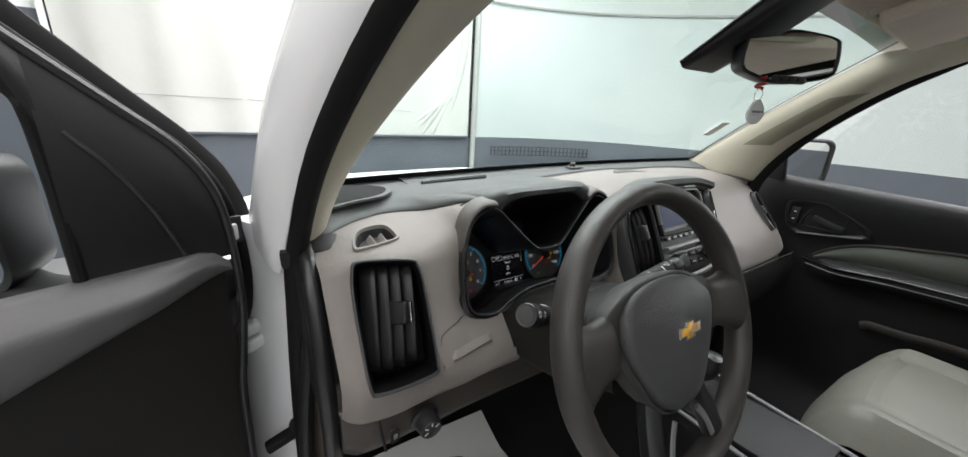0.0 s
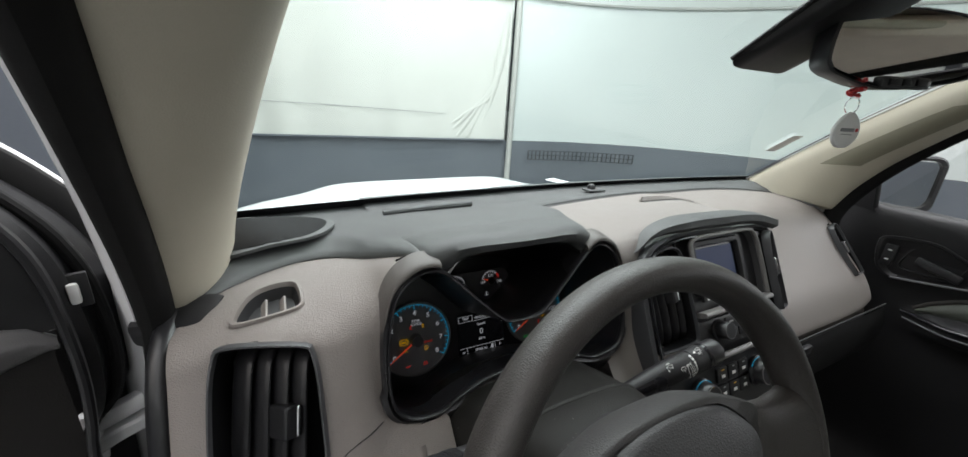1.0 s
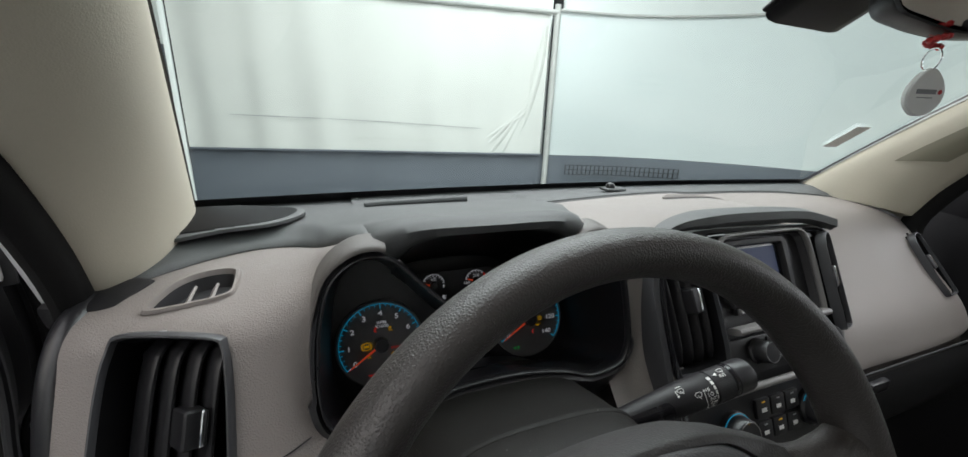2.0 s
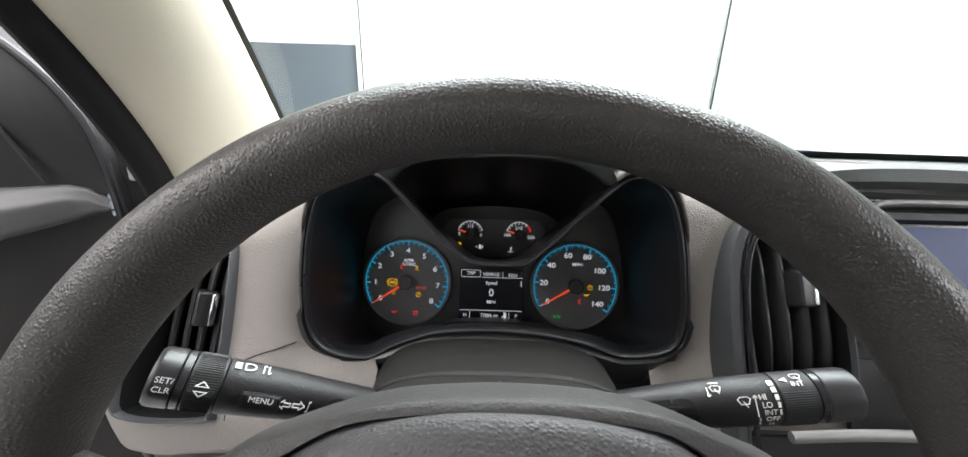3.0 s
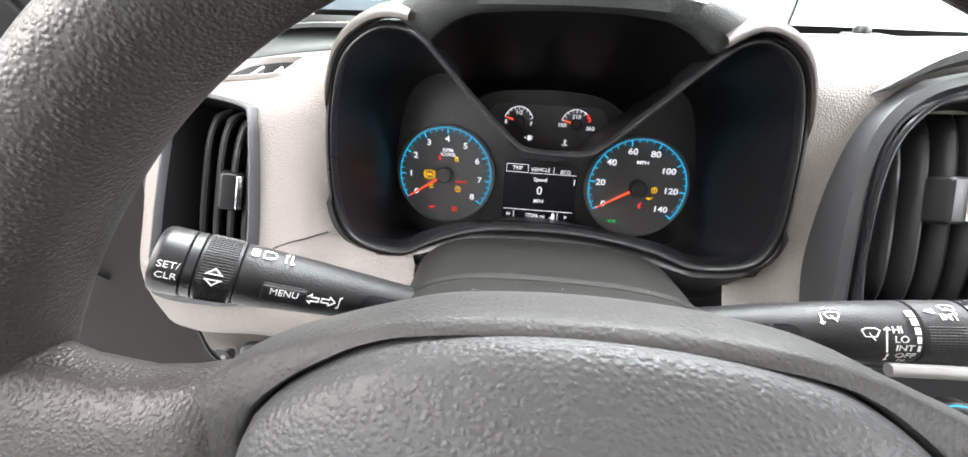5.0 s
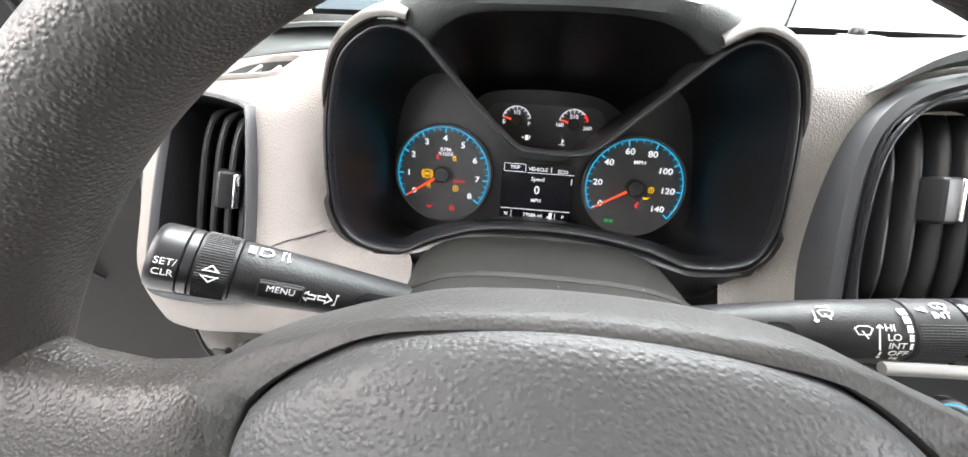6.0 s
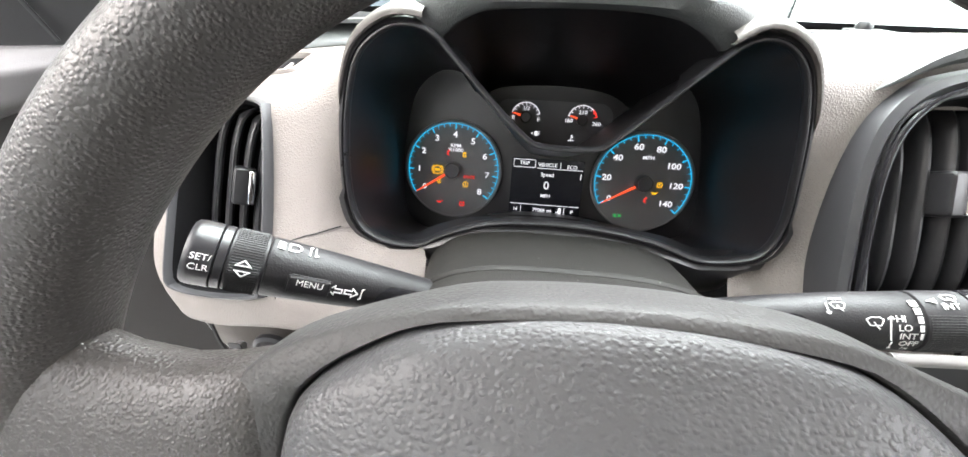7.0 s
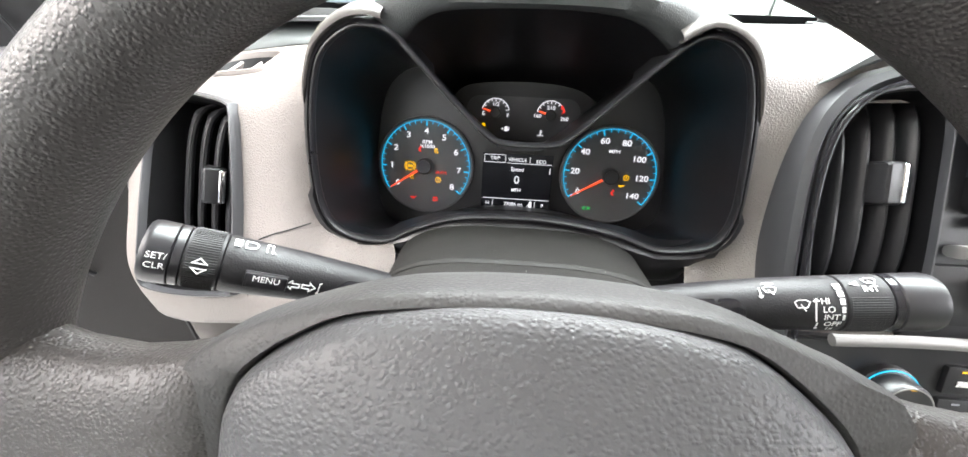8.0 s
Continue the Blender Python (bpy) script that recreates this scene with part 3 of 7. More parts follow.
# ---- A-pillars, headliner, visor ----
for sgn, word in ((-1, "driver"), (1, "passenger")):
    pil = thing("pillar_trim", "cream moulded plastic trim on the " + word + " windshield pillar", "pillar trim", (CX + sgn * 0.66, 0.5, 1.2))
    door_edge = spline([(0.682, 0.385, 1.180), (0.672, 0.345, 1.255), (0.655, 0.27, 1.345), (0.622, 0.11, 1.48), (0.585, -0.08, 1.565)], 40)
    glass_edge = [shield(sgn * 0.985, k, 0.012) for k in np.linspace(0.0, 1.0, 40)]
    rings = []
    for i in range(40):
        d = np.array([CX + sgn * door_edge[i][0], door_edge[i][1], door_edge[i][2]])
        w = np.array(glass_edge[i])
        mid = (d + w) / 2
        up_k = i / 39
        inward = np.array([-sgn * 0.62, -0.62 - 0.35 * up_k, 0.12])
        span = np.linalg.norm(d - w)
        bulge = (0.26 + 0.11 * up_k) * span
        ring = []
        for a in np.linspace(0, 1, 15):
            base = d * (1 - a) + w * a
            ring.append(base + inward * bulge * (math.sin(math.pi * a) ** 0.7))
        ring += [w + np.array([sgn * 0.012, 0.02, -0.008]), d + np.array([sgn * 0.012, 0.02, -0.008])]
        rings.append(ring)
    world_part("cover", loft(rings, True, (True, True)), TRIM_CREAM, pil)
    if sgn > 0:
        rec = [[np.array(r[j]) + np.array([-0.62, -0.62, 0.12]) * d for j, d in ((5, 0.0005), (6, 0.0035), (7, 0.0030), (8, 0.0030), (9, 0.0035), (10, 0.0005))] for r in rings[9:25]]
        world_part("handle_cover", loft(rec, closed=False), plastic("olive_grey_cover_plastic", (0.23, 0.215, 0.160), 0.6, amount=0.06), pil, "olive grey grab handle cover recess")
    if sgn < 0:
        world_part("foot_cap", moved(rounded_box(0.07, 0.05, 0.030, 0.008), pose(CX + sgn * 0.672, 0.385, 1.176, 12, 0, sgn * 20)), BLACK, pil, "black pillar foot cover")
liner = thing("headliner", "brown-grey cloth headliner of the cab roof", "headliner", (CX, -0.5, 1.6))
hl = [[(CX + 0.60 * u, y, 1.615 + 0.015 * (1 - u * u) - 0.085 * max(0.0, (y + 0.10) / 0.28) ** 1.6) for u in np.linspace(-1, 1, 25)] for y in np.linspace(0.125, -1.4, 30)]
world_part("panel", loft(hl + [[(x, y, z + 0.02) for x, y, z in r] for r in (hl[-1], hl[0])], closed=False, wrap=True), LINER, liner)
visor = thing("sun_visor", "brown-grey cloth sun visor folded up against the roof", "sun visor", (0.60, 0.06, 1.55))
world_part("board", moved(rounded_box(0.36, 0.14, 0.022, 0.009, 3), pose(0.62, 0.012, 1.562, -20, 0, 4)), LINER, visor)
world_part("pivot_arm", sweep(spline([(0.43, 0.072, 1.546), (0.46, 0.077, 1.544), (0.80, 0.05, 1.546)], 20), 0.006, 0.006, (0, 0, 1), sides=8), TRIM_CREAM, visor)

# ---- dashboard ----
# Sections across the truck: x, then (y, z) from the lower front edge over the brow to the back.
SECTIONS = [
    (-0.352, [(0.285, 1.010), (0.288, 1.05), (0.300, 1.09), (0.322, 1.145), (0.333, 1.163), (0.350, 1.172), (0.380, 1.178), (0.42, 1.18)]),
    (-0.338, [(0.235, 1.000), (0.245, 1.045), (0.268, 1.09), (0.305, 1.148), (0.318, 1.168), (0.338, 1.178), (0.375, 1.184), (0.43, 1.186)]),
    (-0.300, [(0.214, 1.002), (0.229, 1.045), (0.262, 1.10), (0.298, 1.155), (0.312, 1.175), (0.334, 1.184), (0.372, 1.190), (0.44, 1.192)]),
    (-0.225, [(0.206, 1.013), (0.221, 1.045), (0.250, 1.10), (0.279, 1.158), (0.292, 1.178), (0.318, 1.188), (0.370, 1.195), (0.44, 1.198)]),
    (-0.185, [(0.203, 1.016), (0.220, 1.045), (0.250, 1.10), (0.276, 1.163), (0.288, 1.185), (0.312, 1.198), (0.362, 1.203), (0.44, 1.200)]),
    (-0.160, [(0.202, 1.020), (0.224, 1.045), (0.262, 1.10), (0.281, 1.178), (0.289, 1.199), (0.306, 1.210), (0.352, 1.213), (0.430, 1.203)]),
    (-0.140, [(0.202, 1.020), (0.224, 1.045), (0.263, 1.10), (0.284, 1.200), (0.291, 1.223), (0.306, 1.231), (0.345, 1.227), (0.420, 1.207)]),
    (-0.108, [(0.202, 1.020), (0.224, 1.045), (0.264, 1.10), (0.286, 1.214), (0.291, 1.236), (0.306, 1.242), (0.340, 1.237), (0.420, 1.212)]),
    (0.110, [(0.202, 1.020), (0.224, 1.045), (0.264, 1.10), (0.286, 1.218), (0.291, 1.243), (0.306, 1.251), (0.345, 1.245), (0.480, 1.215)]),
    (0.142, [(0.205, 1.020), (0.226, 1.045), (0.265, 1.10), (0.285, 1.203), (0.291, 1.229), (0.308, 1.239), (0.370, 1.234), (0.500, 1.216)]),
    (0.165, [(0.208, 1.020), (0.229, 1.045), (0.267, 1.10), (0.287, 1.190), (0.294, 1.214), (0.314, 1.227), (0.380, 1.228), (0.520, 1.217)]),
    (0.230, [(0.200, 1.000), (0.222, 1.045), (0.250, 1.10), (0.290, 1.185), (0.302, 1.213), (0.325, 1.230), (0.390, 1.232), (0.53, 1.218)]),
    (0.340, [(0.200, 1.000), (0.222, 1.045), (0.252, 1.10), (0.296, 1.190), (0.310, 1.220), (0.335, 1.238), (0.400, 1.237), (0.54, 1.219)]),
    (0.470, [(0.200, 1.000), (0.222, 1.045), (0.255, 1.10), (0.300, 1.188), (0.314, 1.216), (0.340, 1.233), (0.410, 1.233), (0.55, 1.218)]),
    (0.535, [(0.225, 0.995), (0.258, 1.040), (0.300, 1.095), (0.350, 1.165), (0.368, 1.190), (0.392, 1.207), (0.450, 1.215), (0.56, 1.214)]),
    (0.600, [(0.235, 0.985), (0.275, 1.035), (0.325, 1.092), (0.382, 1.160), (0.402, 1.184), (0.428, 1.200), (0.480, 1.210), (0.57, 1.212)]),
    (0.950, [(0.235, 0.985), (0.275, 1.035), (0.325, 1.092), (0.375, 1.150), (0.396, 1.172), (0.422, 1.187), (0.470, 1.196), (0.56, 1.200)]),
    (1.020, [(0.245, 1.000), (0.282, 1.040), (0.330, 1.092), (0.376, 1.142), (0.398, 1.162), (0.424, 1.174), (0.470, 1.182), (0.56, 1.19)]),
    (1.052, [(0.290, 1.010), (0.315, 1.045), (0.352, 1.092), (0.390, 1.135), (0.408, 1.152), (0.430, 1.162), (0.470, 1.170), (0.56, 1.18)]),
]
SX = [s[0] for s in SECTIONS]


def section(x):
    """The dash's outline at x, eased between the sections."""
    i = max(0, min(len(SX) - 2, int(np.searchsorted(SX, x)) - 1))
    t = min(1.0, max(0.0, (x - SX[i]) / (SX[i + 1] - SX[i])))
    a, b = np.array(SECTIONS[i][1]), np.array(SECTIONS[i + 1][1])
    pa = np.array(SECTIONS[i - 1][1]) if i else a
    pb = np.array(SECTIONS[i + 2][1]) if i + 2 < len(SX) else b
    xa, xb = (SX[i - 1] if i else SX[i] - 0.05), (SX[i + 2] if i + 2 < len(SX) else SX[i + 1] + 0.05)
    h = SX[i + 1] - SX[i]
    ma, mb = (b - pa) / (SX[i + 1] - xa) * h, (pb - a) / (xb - SX[i]) * h
    out = (2 * t**3 - 3 * t**2 + 1) * a + (t**3 - 2 * t**2 + t) * ma + (3 * t**2 - 2 * t**3) * b + (t**3 - t**2) * mb
    out[0, 0] += 0.011
    out[1, 0] -= 0.002
    return out


def front_y(x, z):
    s = section(x)[:5]
    return float(np.interp(z, s[:, 1], s[:, 0]))


def top_z(x, y):
    s = section(x)[4:]
    return float(np.interp(y, s[:, 0], s[:, 1]))


def on_front(pts, proud=0.0):
    return np.array([(x, front_y(x, z) - proud, z) for x, z in pts])


# Outline of the cluster's trim on its leaning plane, as (x, z).
def bezel_y(z):
    return 0.256 + 0.2 * (z - 1.09)


LOBES = [(-0.157, 1.125), (-0.156, 1.165), (-0.150, 1.200), (-0.141, 1.221), (-0.122, 1.235), (-0.104, 1.237), (-0.091, 1.232), (-0.080, 1.222), (-0.054, 1.196), (-0.028, 1.172),
         (-0.014, 1.165), (0.022, 1.165), (0.036, 1.172), (0.064, 1.198), (0.092, 1.224), (0.108, 1.236), (0.122, 1.237), (0.137, 1.229), (0.147, 1.214), (0.155, 1.185), (0.160, 1.150),
         (0.162, 1.122), (0.157, 1.102), (0.143, 1.093), (0.112, 1.090), (0.080, 1.100), (0.040, 1.107), (0.0, 1.109), (-0.046, 1.106), (-0.082, 1.094), (-0.104, 1.083), (-0.133, 1.085), (-0.151, 1.098)]
ARCH = [(-0.086, 1.226), (-0.074, 1.239), (-0.058, 1.246), (-0.024, 1.250), (0.016, 1.251), (0.050, 1.248), (0.074, 1.241), (0.094, 1.227)]
lobe = spline(LOBES, 150, closed=True)
lobe3 = np.array([(x, bezel_y(z), z) for x, z in lobe])
top_arc = [tuple(p) for p in spline(ARCH, 30)]
OPEN_UP = [(-0.10, 1.20)] + [(x * 1.02, z + 0.012) for x, z in top_arc] + [(0.105, 1.20), (0.0, 1.15)]
OPEN_LOW = [(-0.080, 1.0), (-0.098, 1.05), (-0.098, 1.112), (0.136, 1.112), (0.136, 1.05), (0.088, 1.0)]
open_lobe = np.array([(0.002 + (x - 0.002) * 1.025, 1.16 + (z - 1.16) * (1.05 if z < 1.12 else 1.025)) for x, z in lobe])
VENT_L = [(-0.303, 1.168), (-0.292, 1.180), (-0.234, 1.178), (-0.222, 1.168), (-0.220, 1.120), (-0.222, 1.057), (-0.230, 1.044), (-0.296, 1.037), (-0.309, 1.046), (-0.310, 1.087), (-0.308, 1.140)]
vent_l = spline(VENT_L, 80, closed=True)
vent_hole = (vent_l - vent_l.mean(0)) * 0.986 + vent_l.mean(0)
SMALL = [(-0.292, 0.338), (-0.284, 0.366), (-0.270, 0.387), (-0.250, 0.395), (-0.232, 0.392), (-0.226, 0.380), (-0.224, 0.352), (-0.228, 0.338), (-0.255, 0.333), (-0.284, 0.331)]
small = spline(SMALL, 60, closed=True)

dash = thing("dashboard", "warm grey moulded dashboard with a charcoal upper pad", "dashboard", (CX, 0.40, 1.10))
xs = sorted(set(np.round(np.r_[np.arange(-0.340, 0.31, 0.004), np.arange(0.31, 1.052, 0.012), 1.052], 4)))
bm = bmesh.new()
grid = []
for x in xs:
    s = section(x)
    y0, z0 = s[0]
    prof = spline(np.vstack([[(y0 + 0.034, z0 - 0.012), (y0 + 0.016, z0 - 0.012), (y0 + 0.003, z0 - 0.005)], s]), 64)
    grid.append([bm.verts.new((float(x), float(y), float(z))) for y, z in prof])
for a, b in zip(grid, grid[1:]):
    for i in range(63):
        c = (a[i].co + a[i + 1].co + b[i].co + b[i + 1].co) / 4
        if c.y < 0.33 and (inside(open_lobe, c.x, c.z) or inside(OPEN_UP, c.x, c.z) or inside(OPEN_LOW, c.x, c.z) or inside(vent_hole, c.x, c.z)):
            continue
        if c.y > 0.30 and c.x < -0.2 and inside(small * 0.9 + small.mean(0) * 0.1, c.x, c.y):
            continue
        if ((c.x - 0.252) / 0.044) ** 4 + ((c.z - 1.140) / 0.062) ** 4 < 1 and c.y < 0.36:
            continue
        if ((c.x - 0.985) / 0.013) ** 4 + ((c.z - 1.098) / 0.048) ** 4 < 1 and c.y < 0.40:
            continue
        if -0.095 < c.x < 0.10 and c.y > 0.285:
            continue
        bm.faces.new((a[i], a[i + 1], b[i + 1], b[i]))
for v in bm.verts:
    # the cut edges follow the openings' outlines
    if v.co.y < 0.33 and any(e.is_boundary for e in v.link_edges):
        for loop in (open_lobe, vent_hole):
            gap = np.hypot(loop[:, 0] - v.co.x, loop[:, 1] - v.co.z)
            k = int(gap.argmin())
            if gap[k] < 0.0055:
                near = sorted((float(np.hypot(*(p + (q - p) * u - (v.co.x, v.co.z)))), tuple(p + (q - p) * u)) for p, q in ((loop[k], loop[(k + 1) % len(loop)]), (loop[k - 1], loop[k])) for u in np.linspace(0, 1, 9))[0][1]
                v.co = (near[0], v.co.y, near[1])
                break
loose = [v for v in bm.verts if not v.link_faces]
bmesh.ops.delete(bm, geom=loose, context="VERTS")
world_part("shell", bm, BEIGE, dash, "warm grey grained main moulding", sharp=60)

# the dark panels below
low = []
for x in np.linspace(-0.338, 1.005, 60):
    s0 = section(x)[0]
    out = 0.030 if x < 0.15 else 0.012
    low.append([(x, s0[0] + 0.030, s0[1] - 0.008), (x, s0[0] + 0.010 + 0.5 * out, s0[1] - 0.0125), (x, s0[0] - 0.004 + out, s0[1] - 0.02), (x, s0[0] - 0.012 + out, s0[1] - 0.055), (x, s0[0] + 0.01 + out, s0[1] - 0.09), (x, s0[0] + 0.10, s0[1] - 0.14), (x, 0.50, s0[1] - 0.16)])
low = [np.array(spline(r, 20)) for r in low]
KNEE = plastic("dark_brown_grey_knee_panel", (0.046, 0.039, 0.033), 0.55, 0.0011, 0.0003, 0.4, 0.08)
world_part("lower_panel", loft(low, closed=False), KNEE, dash, "dark brown-grey knee panel")
world_part("side_end", loft([[(-0.358, y, z) for y, z in spline(section(-0.352), 30)], [(-0.362, y + 0.012, z - 0.01) for y, z in spline(section(-0.352), 30)],
                             [(-0.360, 0.42 + 0.001 * i, 1.06 - 0.001 * i) for i in range(30)]], closed=False), BLACK, dash, "black end cap by the door")
end = spline([(-0.349, 0.300, 0.86), (-0.352, 0.282, 0.95), (-0.354, 0.287, 1.04), (-0.353, 0.312, 1.12), (-0.350, 0.345, 1.168), (-0.346, 0.390, 1.182)], 40)
world_part("end_trim", sweep(end + np.array([0.004, 0, 0]), 0.012, 0.012, (1, 0, 0), sides=12), BLACK_SATIN, dash, "black rounded end moulding")
end2 = spline([(-0.378, 0.345, 0.80), (-0.370, 0.340, 0.95), (-0.358, 0.340, 1.04), (-0.346, 0.345, 1.12), (-0.342, 0.375, 1.17)], 40)
world_part("end_gasket", sweep(end2, 0.014, 0.010, (1, 0, 0), sides=12), BLACK, dash)

kick = [spline([(-0.341, 0.292 + 0.02 * k, z), (-0.349 - 0.004 * k, 0.310 + 0.02 * k, z), (-0.358 - 0.012 * k, 0.338 + 0.02 * k, z), (-0.360 - 0.016 * k, 0.37 + 0.02 * k, z)], 12) for k, z in ((0, 1.06), (0.5, 1.0), (1.0, 0.93), (1.0, 0.80))]
world_part("kick_panel", loft(kick, closed=False), KNEE, dash, "brown-grey side kick panel")

# charcoal upper pad: left of the cluster, over its hood, and the strip along the glass
FRONT = spline([(-0.352, 0.385), (-0.318, 0.392), (-0.290, 0.412), (-0.258, 0.430), (-0.220, 0.440), (-0.186, 0.436), (-0.160, 0.412), (-0.140, 0.370), (-0.120, 0.325), (-0.105, 0.298)], 60)


def pad_back(x):
    return shield((x - CX) / 0.67, -0.03)[1] + 0.01


def pad_z(x, y):
    base = 1.2115 + 0.004 * math.sin((y - 0.35) * 14)
    hood = 0.046 * math.exp(-(((x - 0.005) / 0.150) ** 4)) * max(0.0, 1 - max(0.0, y - 0.30) / 0.30) ** 1.3
    side = -0.02 * max(0.0, (-0.24 - x) / 0.11) ** 1.4 * max(0.0, min(1.0, (0.50 - y) / 0.1))
    return base + hood + side


rows = []
for x, yf in FRONT:
    zf = max(top_z(x, yf), 1.17)
    ys = np.linspace(yf + 0.012, pad_back(x), 30)
    r = [(x, yf + 0.010, zf - 0.008), (x, yf, zf + 0.001), (x, yf + 0.002, zf + 0.0045)]
    for y in ys:
        k = min(1.0, (y - yf) / (0.05 + 2.0 * max(0.0, zf - 1.215)))
        k = k * k * (3 - 2 * k)
        r.append((x, y, (zf + 0.006) * (1 - k) + pad_z(x, y) * k))
    rows.append(r)
world_part("left_pad", loft(rows, closed=False), PAD_DARK, dash, "charcoal grained upper pad", sharp=50)
arch = spline(ARCH, 61)
rows = []
for i, (x, z) in enumerate(arch):
    k = i / 60
    xo = -0.110 + 0.224 * k
    zo = 1.244 + 0.020 * (1 - (2 * k - 1) ** 4) ** 0.6 if 0 < k < 1 else 1.244
    yl = 0.296 - 0.014 * math.sin(math.pi * k)
    r = [(x, yl + 0.10, z - 0.02), (x, yl + 0.01, z - 0.001), (x, yl, z), (x * 0.7 + xo * 0.3, yl - 0.006, z * 0.75 + zo * 0.25), (x * 0.3 + xo * 0.7, yl - 0.006, z * 0.25 + zo * 0.75), (xo, yl, zo - 0.001), (xo, yl + 0.008, zo + 0.002)]
    r = list(spline(r, 18))
    for y in np.linspace(yl + 0.016, pad_back(xo), 34)[1:]:
        t = min(1.0, (y - yl) / 0.10)
        zz = (zo + 0.002) * (1 - t) + max(pad_z(xo, y), 1.213) * t
        r.append((xo + (0.07 * k ** 3) * min(1.0, (y - yl) / 0.16), y, zz))
    rows.append(r)
world_part("hood", loft(rows, closed=False), PAD_DARK, dash, "charcoal hood over the instruments", sharp=50)
rows = []
for x in np.linspace(0.176, 1.10, 70):
    yb = pad_back(x)
    yf = 0.505 + 0.055 * min(1.0, (x - 0.176) / 0.5) - 0.10 * max(0.0, (x - 0.78) / 0.3) ** 1.5
    z0 = top_z(x, yf)
    r = [(x, yf + 0.01, z0 - 0.012), (x, yf, z0 - 0.004), (x, yf + 0.002, z0 + 0.0025), (x, yf + 0.010, z0 + 0.004)] + [(x, y, z0 + 0.004 + (1.214 - z0 - 0.004) * min(1.0, (y - yf) / 0.06)) for y in np.linspace(yf + 0.016, yb, 10)]
    rows.append(r)
world_part("right_pad", loft(rows, closed=False), PAD_DARK, dash, "charcoal strip along the windshield", sharp=50)
gap = [(x, 0.503 + 0.055 * min(1.0, (x - 0.176) / 0.5) - 0.10 * max(0.0, (x - 0.78) / 0.3) ** 1.5 - 0.003, 0) for x in np.linspace(0.18, 1.0, 50)]
world_part("groove", sweep([(x, y, top_z(x, y) + 0.0005) for x, y, z in gap], 0.004, 0.001, (0, 0, 1), sides=6), BLACK_MATT, dash, "dark gap in front of the strip")
# defrost slots
world_part("driver_defrost_slot", loft([[(x, 0.545 + 0.012 * (x + 0.09) / 0.15, pad_z(x, 0.55) + 0.004), (x, 0.572, pad_z(x, 0.572) + 0.0045)] for x in np.linspace(-0.09, 0.062, 24)], closed=False), BLACK_MATT, dash, "black defroster slot")
world_part("slot_lip", sweep([(x, 0.541 + 0.012 * (x + 0.09) / 0.15, pad_z(x, 0.543) + 0.003) for x in np.linspace(-0.095, 0.066, 24)], 0.004, 0.005, (0, 0, 1), sides=8), PAD_DARK, dash)
for k in range(3):
    y0 = 0.438 + 0.015 * k
    slot = [(x, y0 - 0.00 * x, top_z(x, y0) + 0.0006) for x in np.linspace(0.37 + 0.02 * k, 0.585 - 0.01 * k, 16)]
    world_part("centre_slot", sweep(slot, 0.0035, 0.0008, (0, 0, 1), sides=6), BLACK_MATT, dash, "black slot in the dash top")
    world_part("slot_rib", sweep([(x, y + 0.0065, z + 0.0008) for x, y, z in slot], 0.002, 0.002, (0, 0, 1), sides=6), BEIGE_SMOOTH, dash)
# grooves of the coin cubby and of the lower cover
cub = spline([(-0.166, 1.0935), (-0.180, 1.0915), (-0.195, 1.088), (-0.209, 1.080), (-0.2125, 1.060), (-0.2145, 1.022)], 40)
world_part("cubby_gap", sweep(on_front(cub, 0.0), 0.0006, 0.0006, (0, 1, 0), sides=6), BLACK_MATT, dash, "dark gap round the coin box lid")
lid = [[(x, front_y(x, z) - d, z) for x, z, d in ((-0.196, 1.062, 0.0), (-0.190, 1.064, 0.003), (-0.160, 1.065, 0.004), (-0.134, 1.066, 0.003), (-0.128, 1.065, 0.0))],
       [(x, front_y(x, z) - d, z) for x, z, d in ((-0.201, 1.054, 0.0), (-0.195, 1.055, 0.005), (-0.160, 1.057, 0.007), (-0.134, 1.059, 0.005), (-0.128, 1.058, 0.0))],
       [(x, front_y(x, z) - d, z) for x, z, d in ((-0.201, 1.049, 0.0), (-0.196, 1.049, 0.001), (-0.160, 1.052, 0.001), (-0.134, 1.054, 0.001), (-0.129, 1.053, 0.0))]]
world_part("cubby_pull", loft([spline(r, 20) for r in lid], closed=False), BEIGE_SMOOTH, dash, "moulded finger pull of the coin box")
world_part("knee_gap", sweep(spline([(-0.300, 0.232, 1.004), (-0.299, 0.232, 0.985), (-0.296, 0.230, 0.96), (-0.290, 0.236, 0.93)], 16), 0.0020, 0.0014, (0, 1, 0), sides=6), BLACK_MATT, dash)

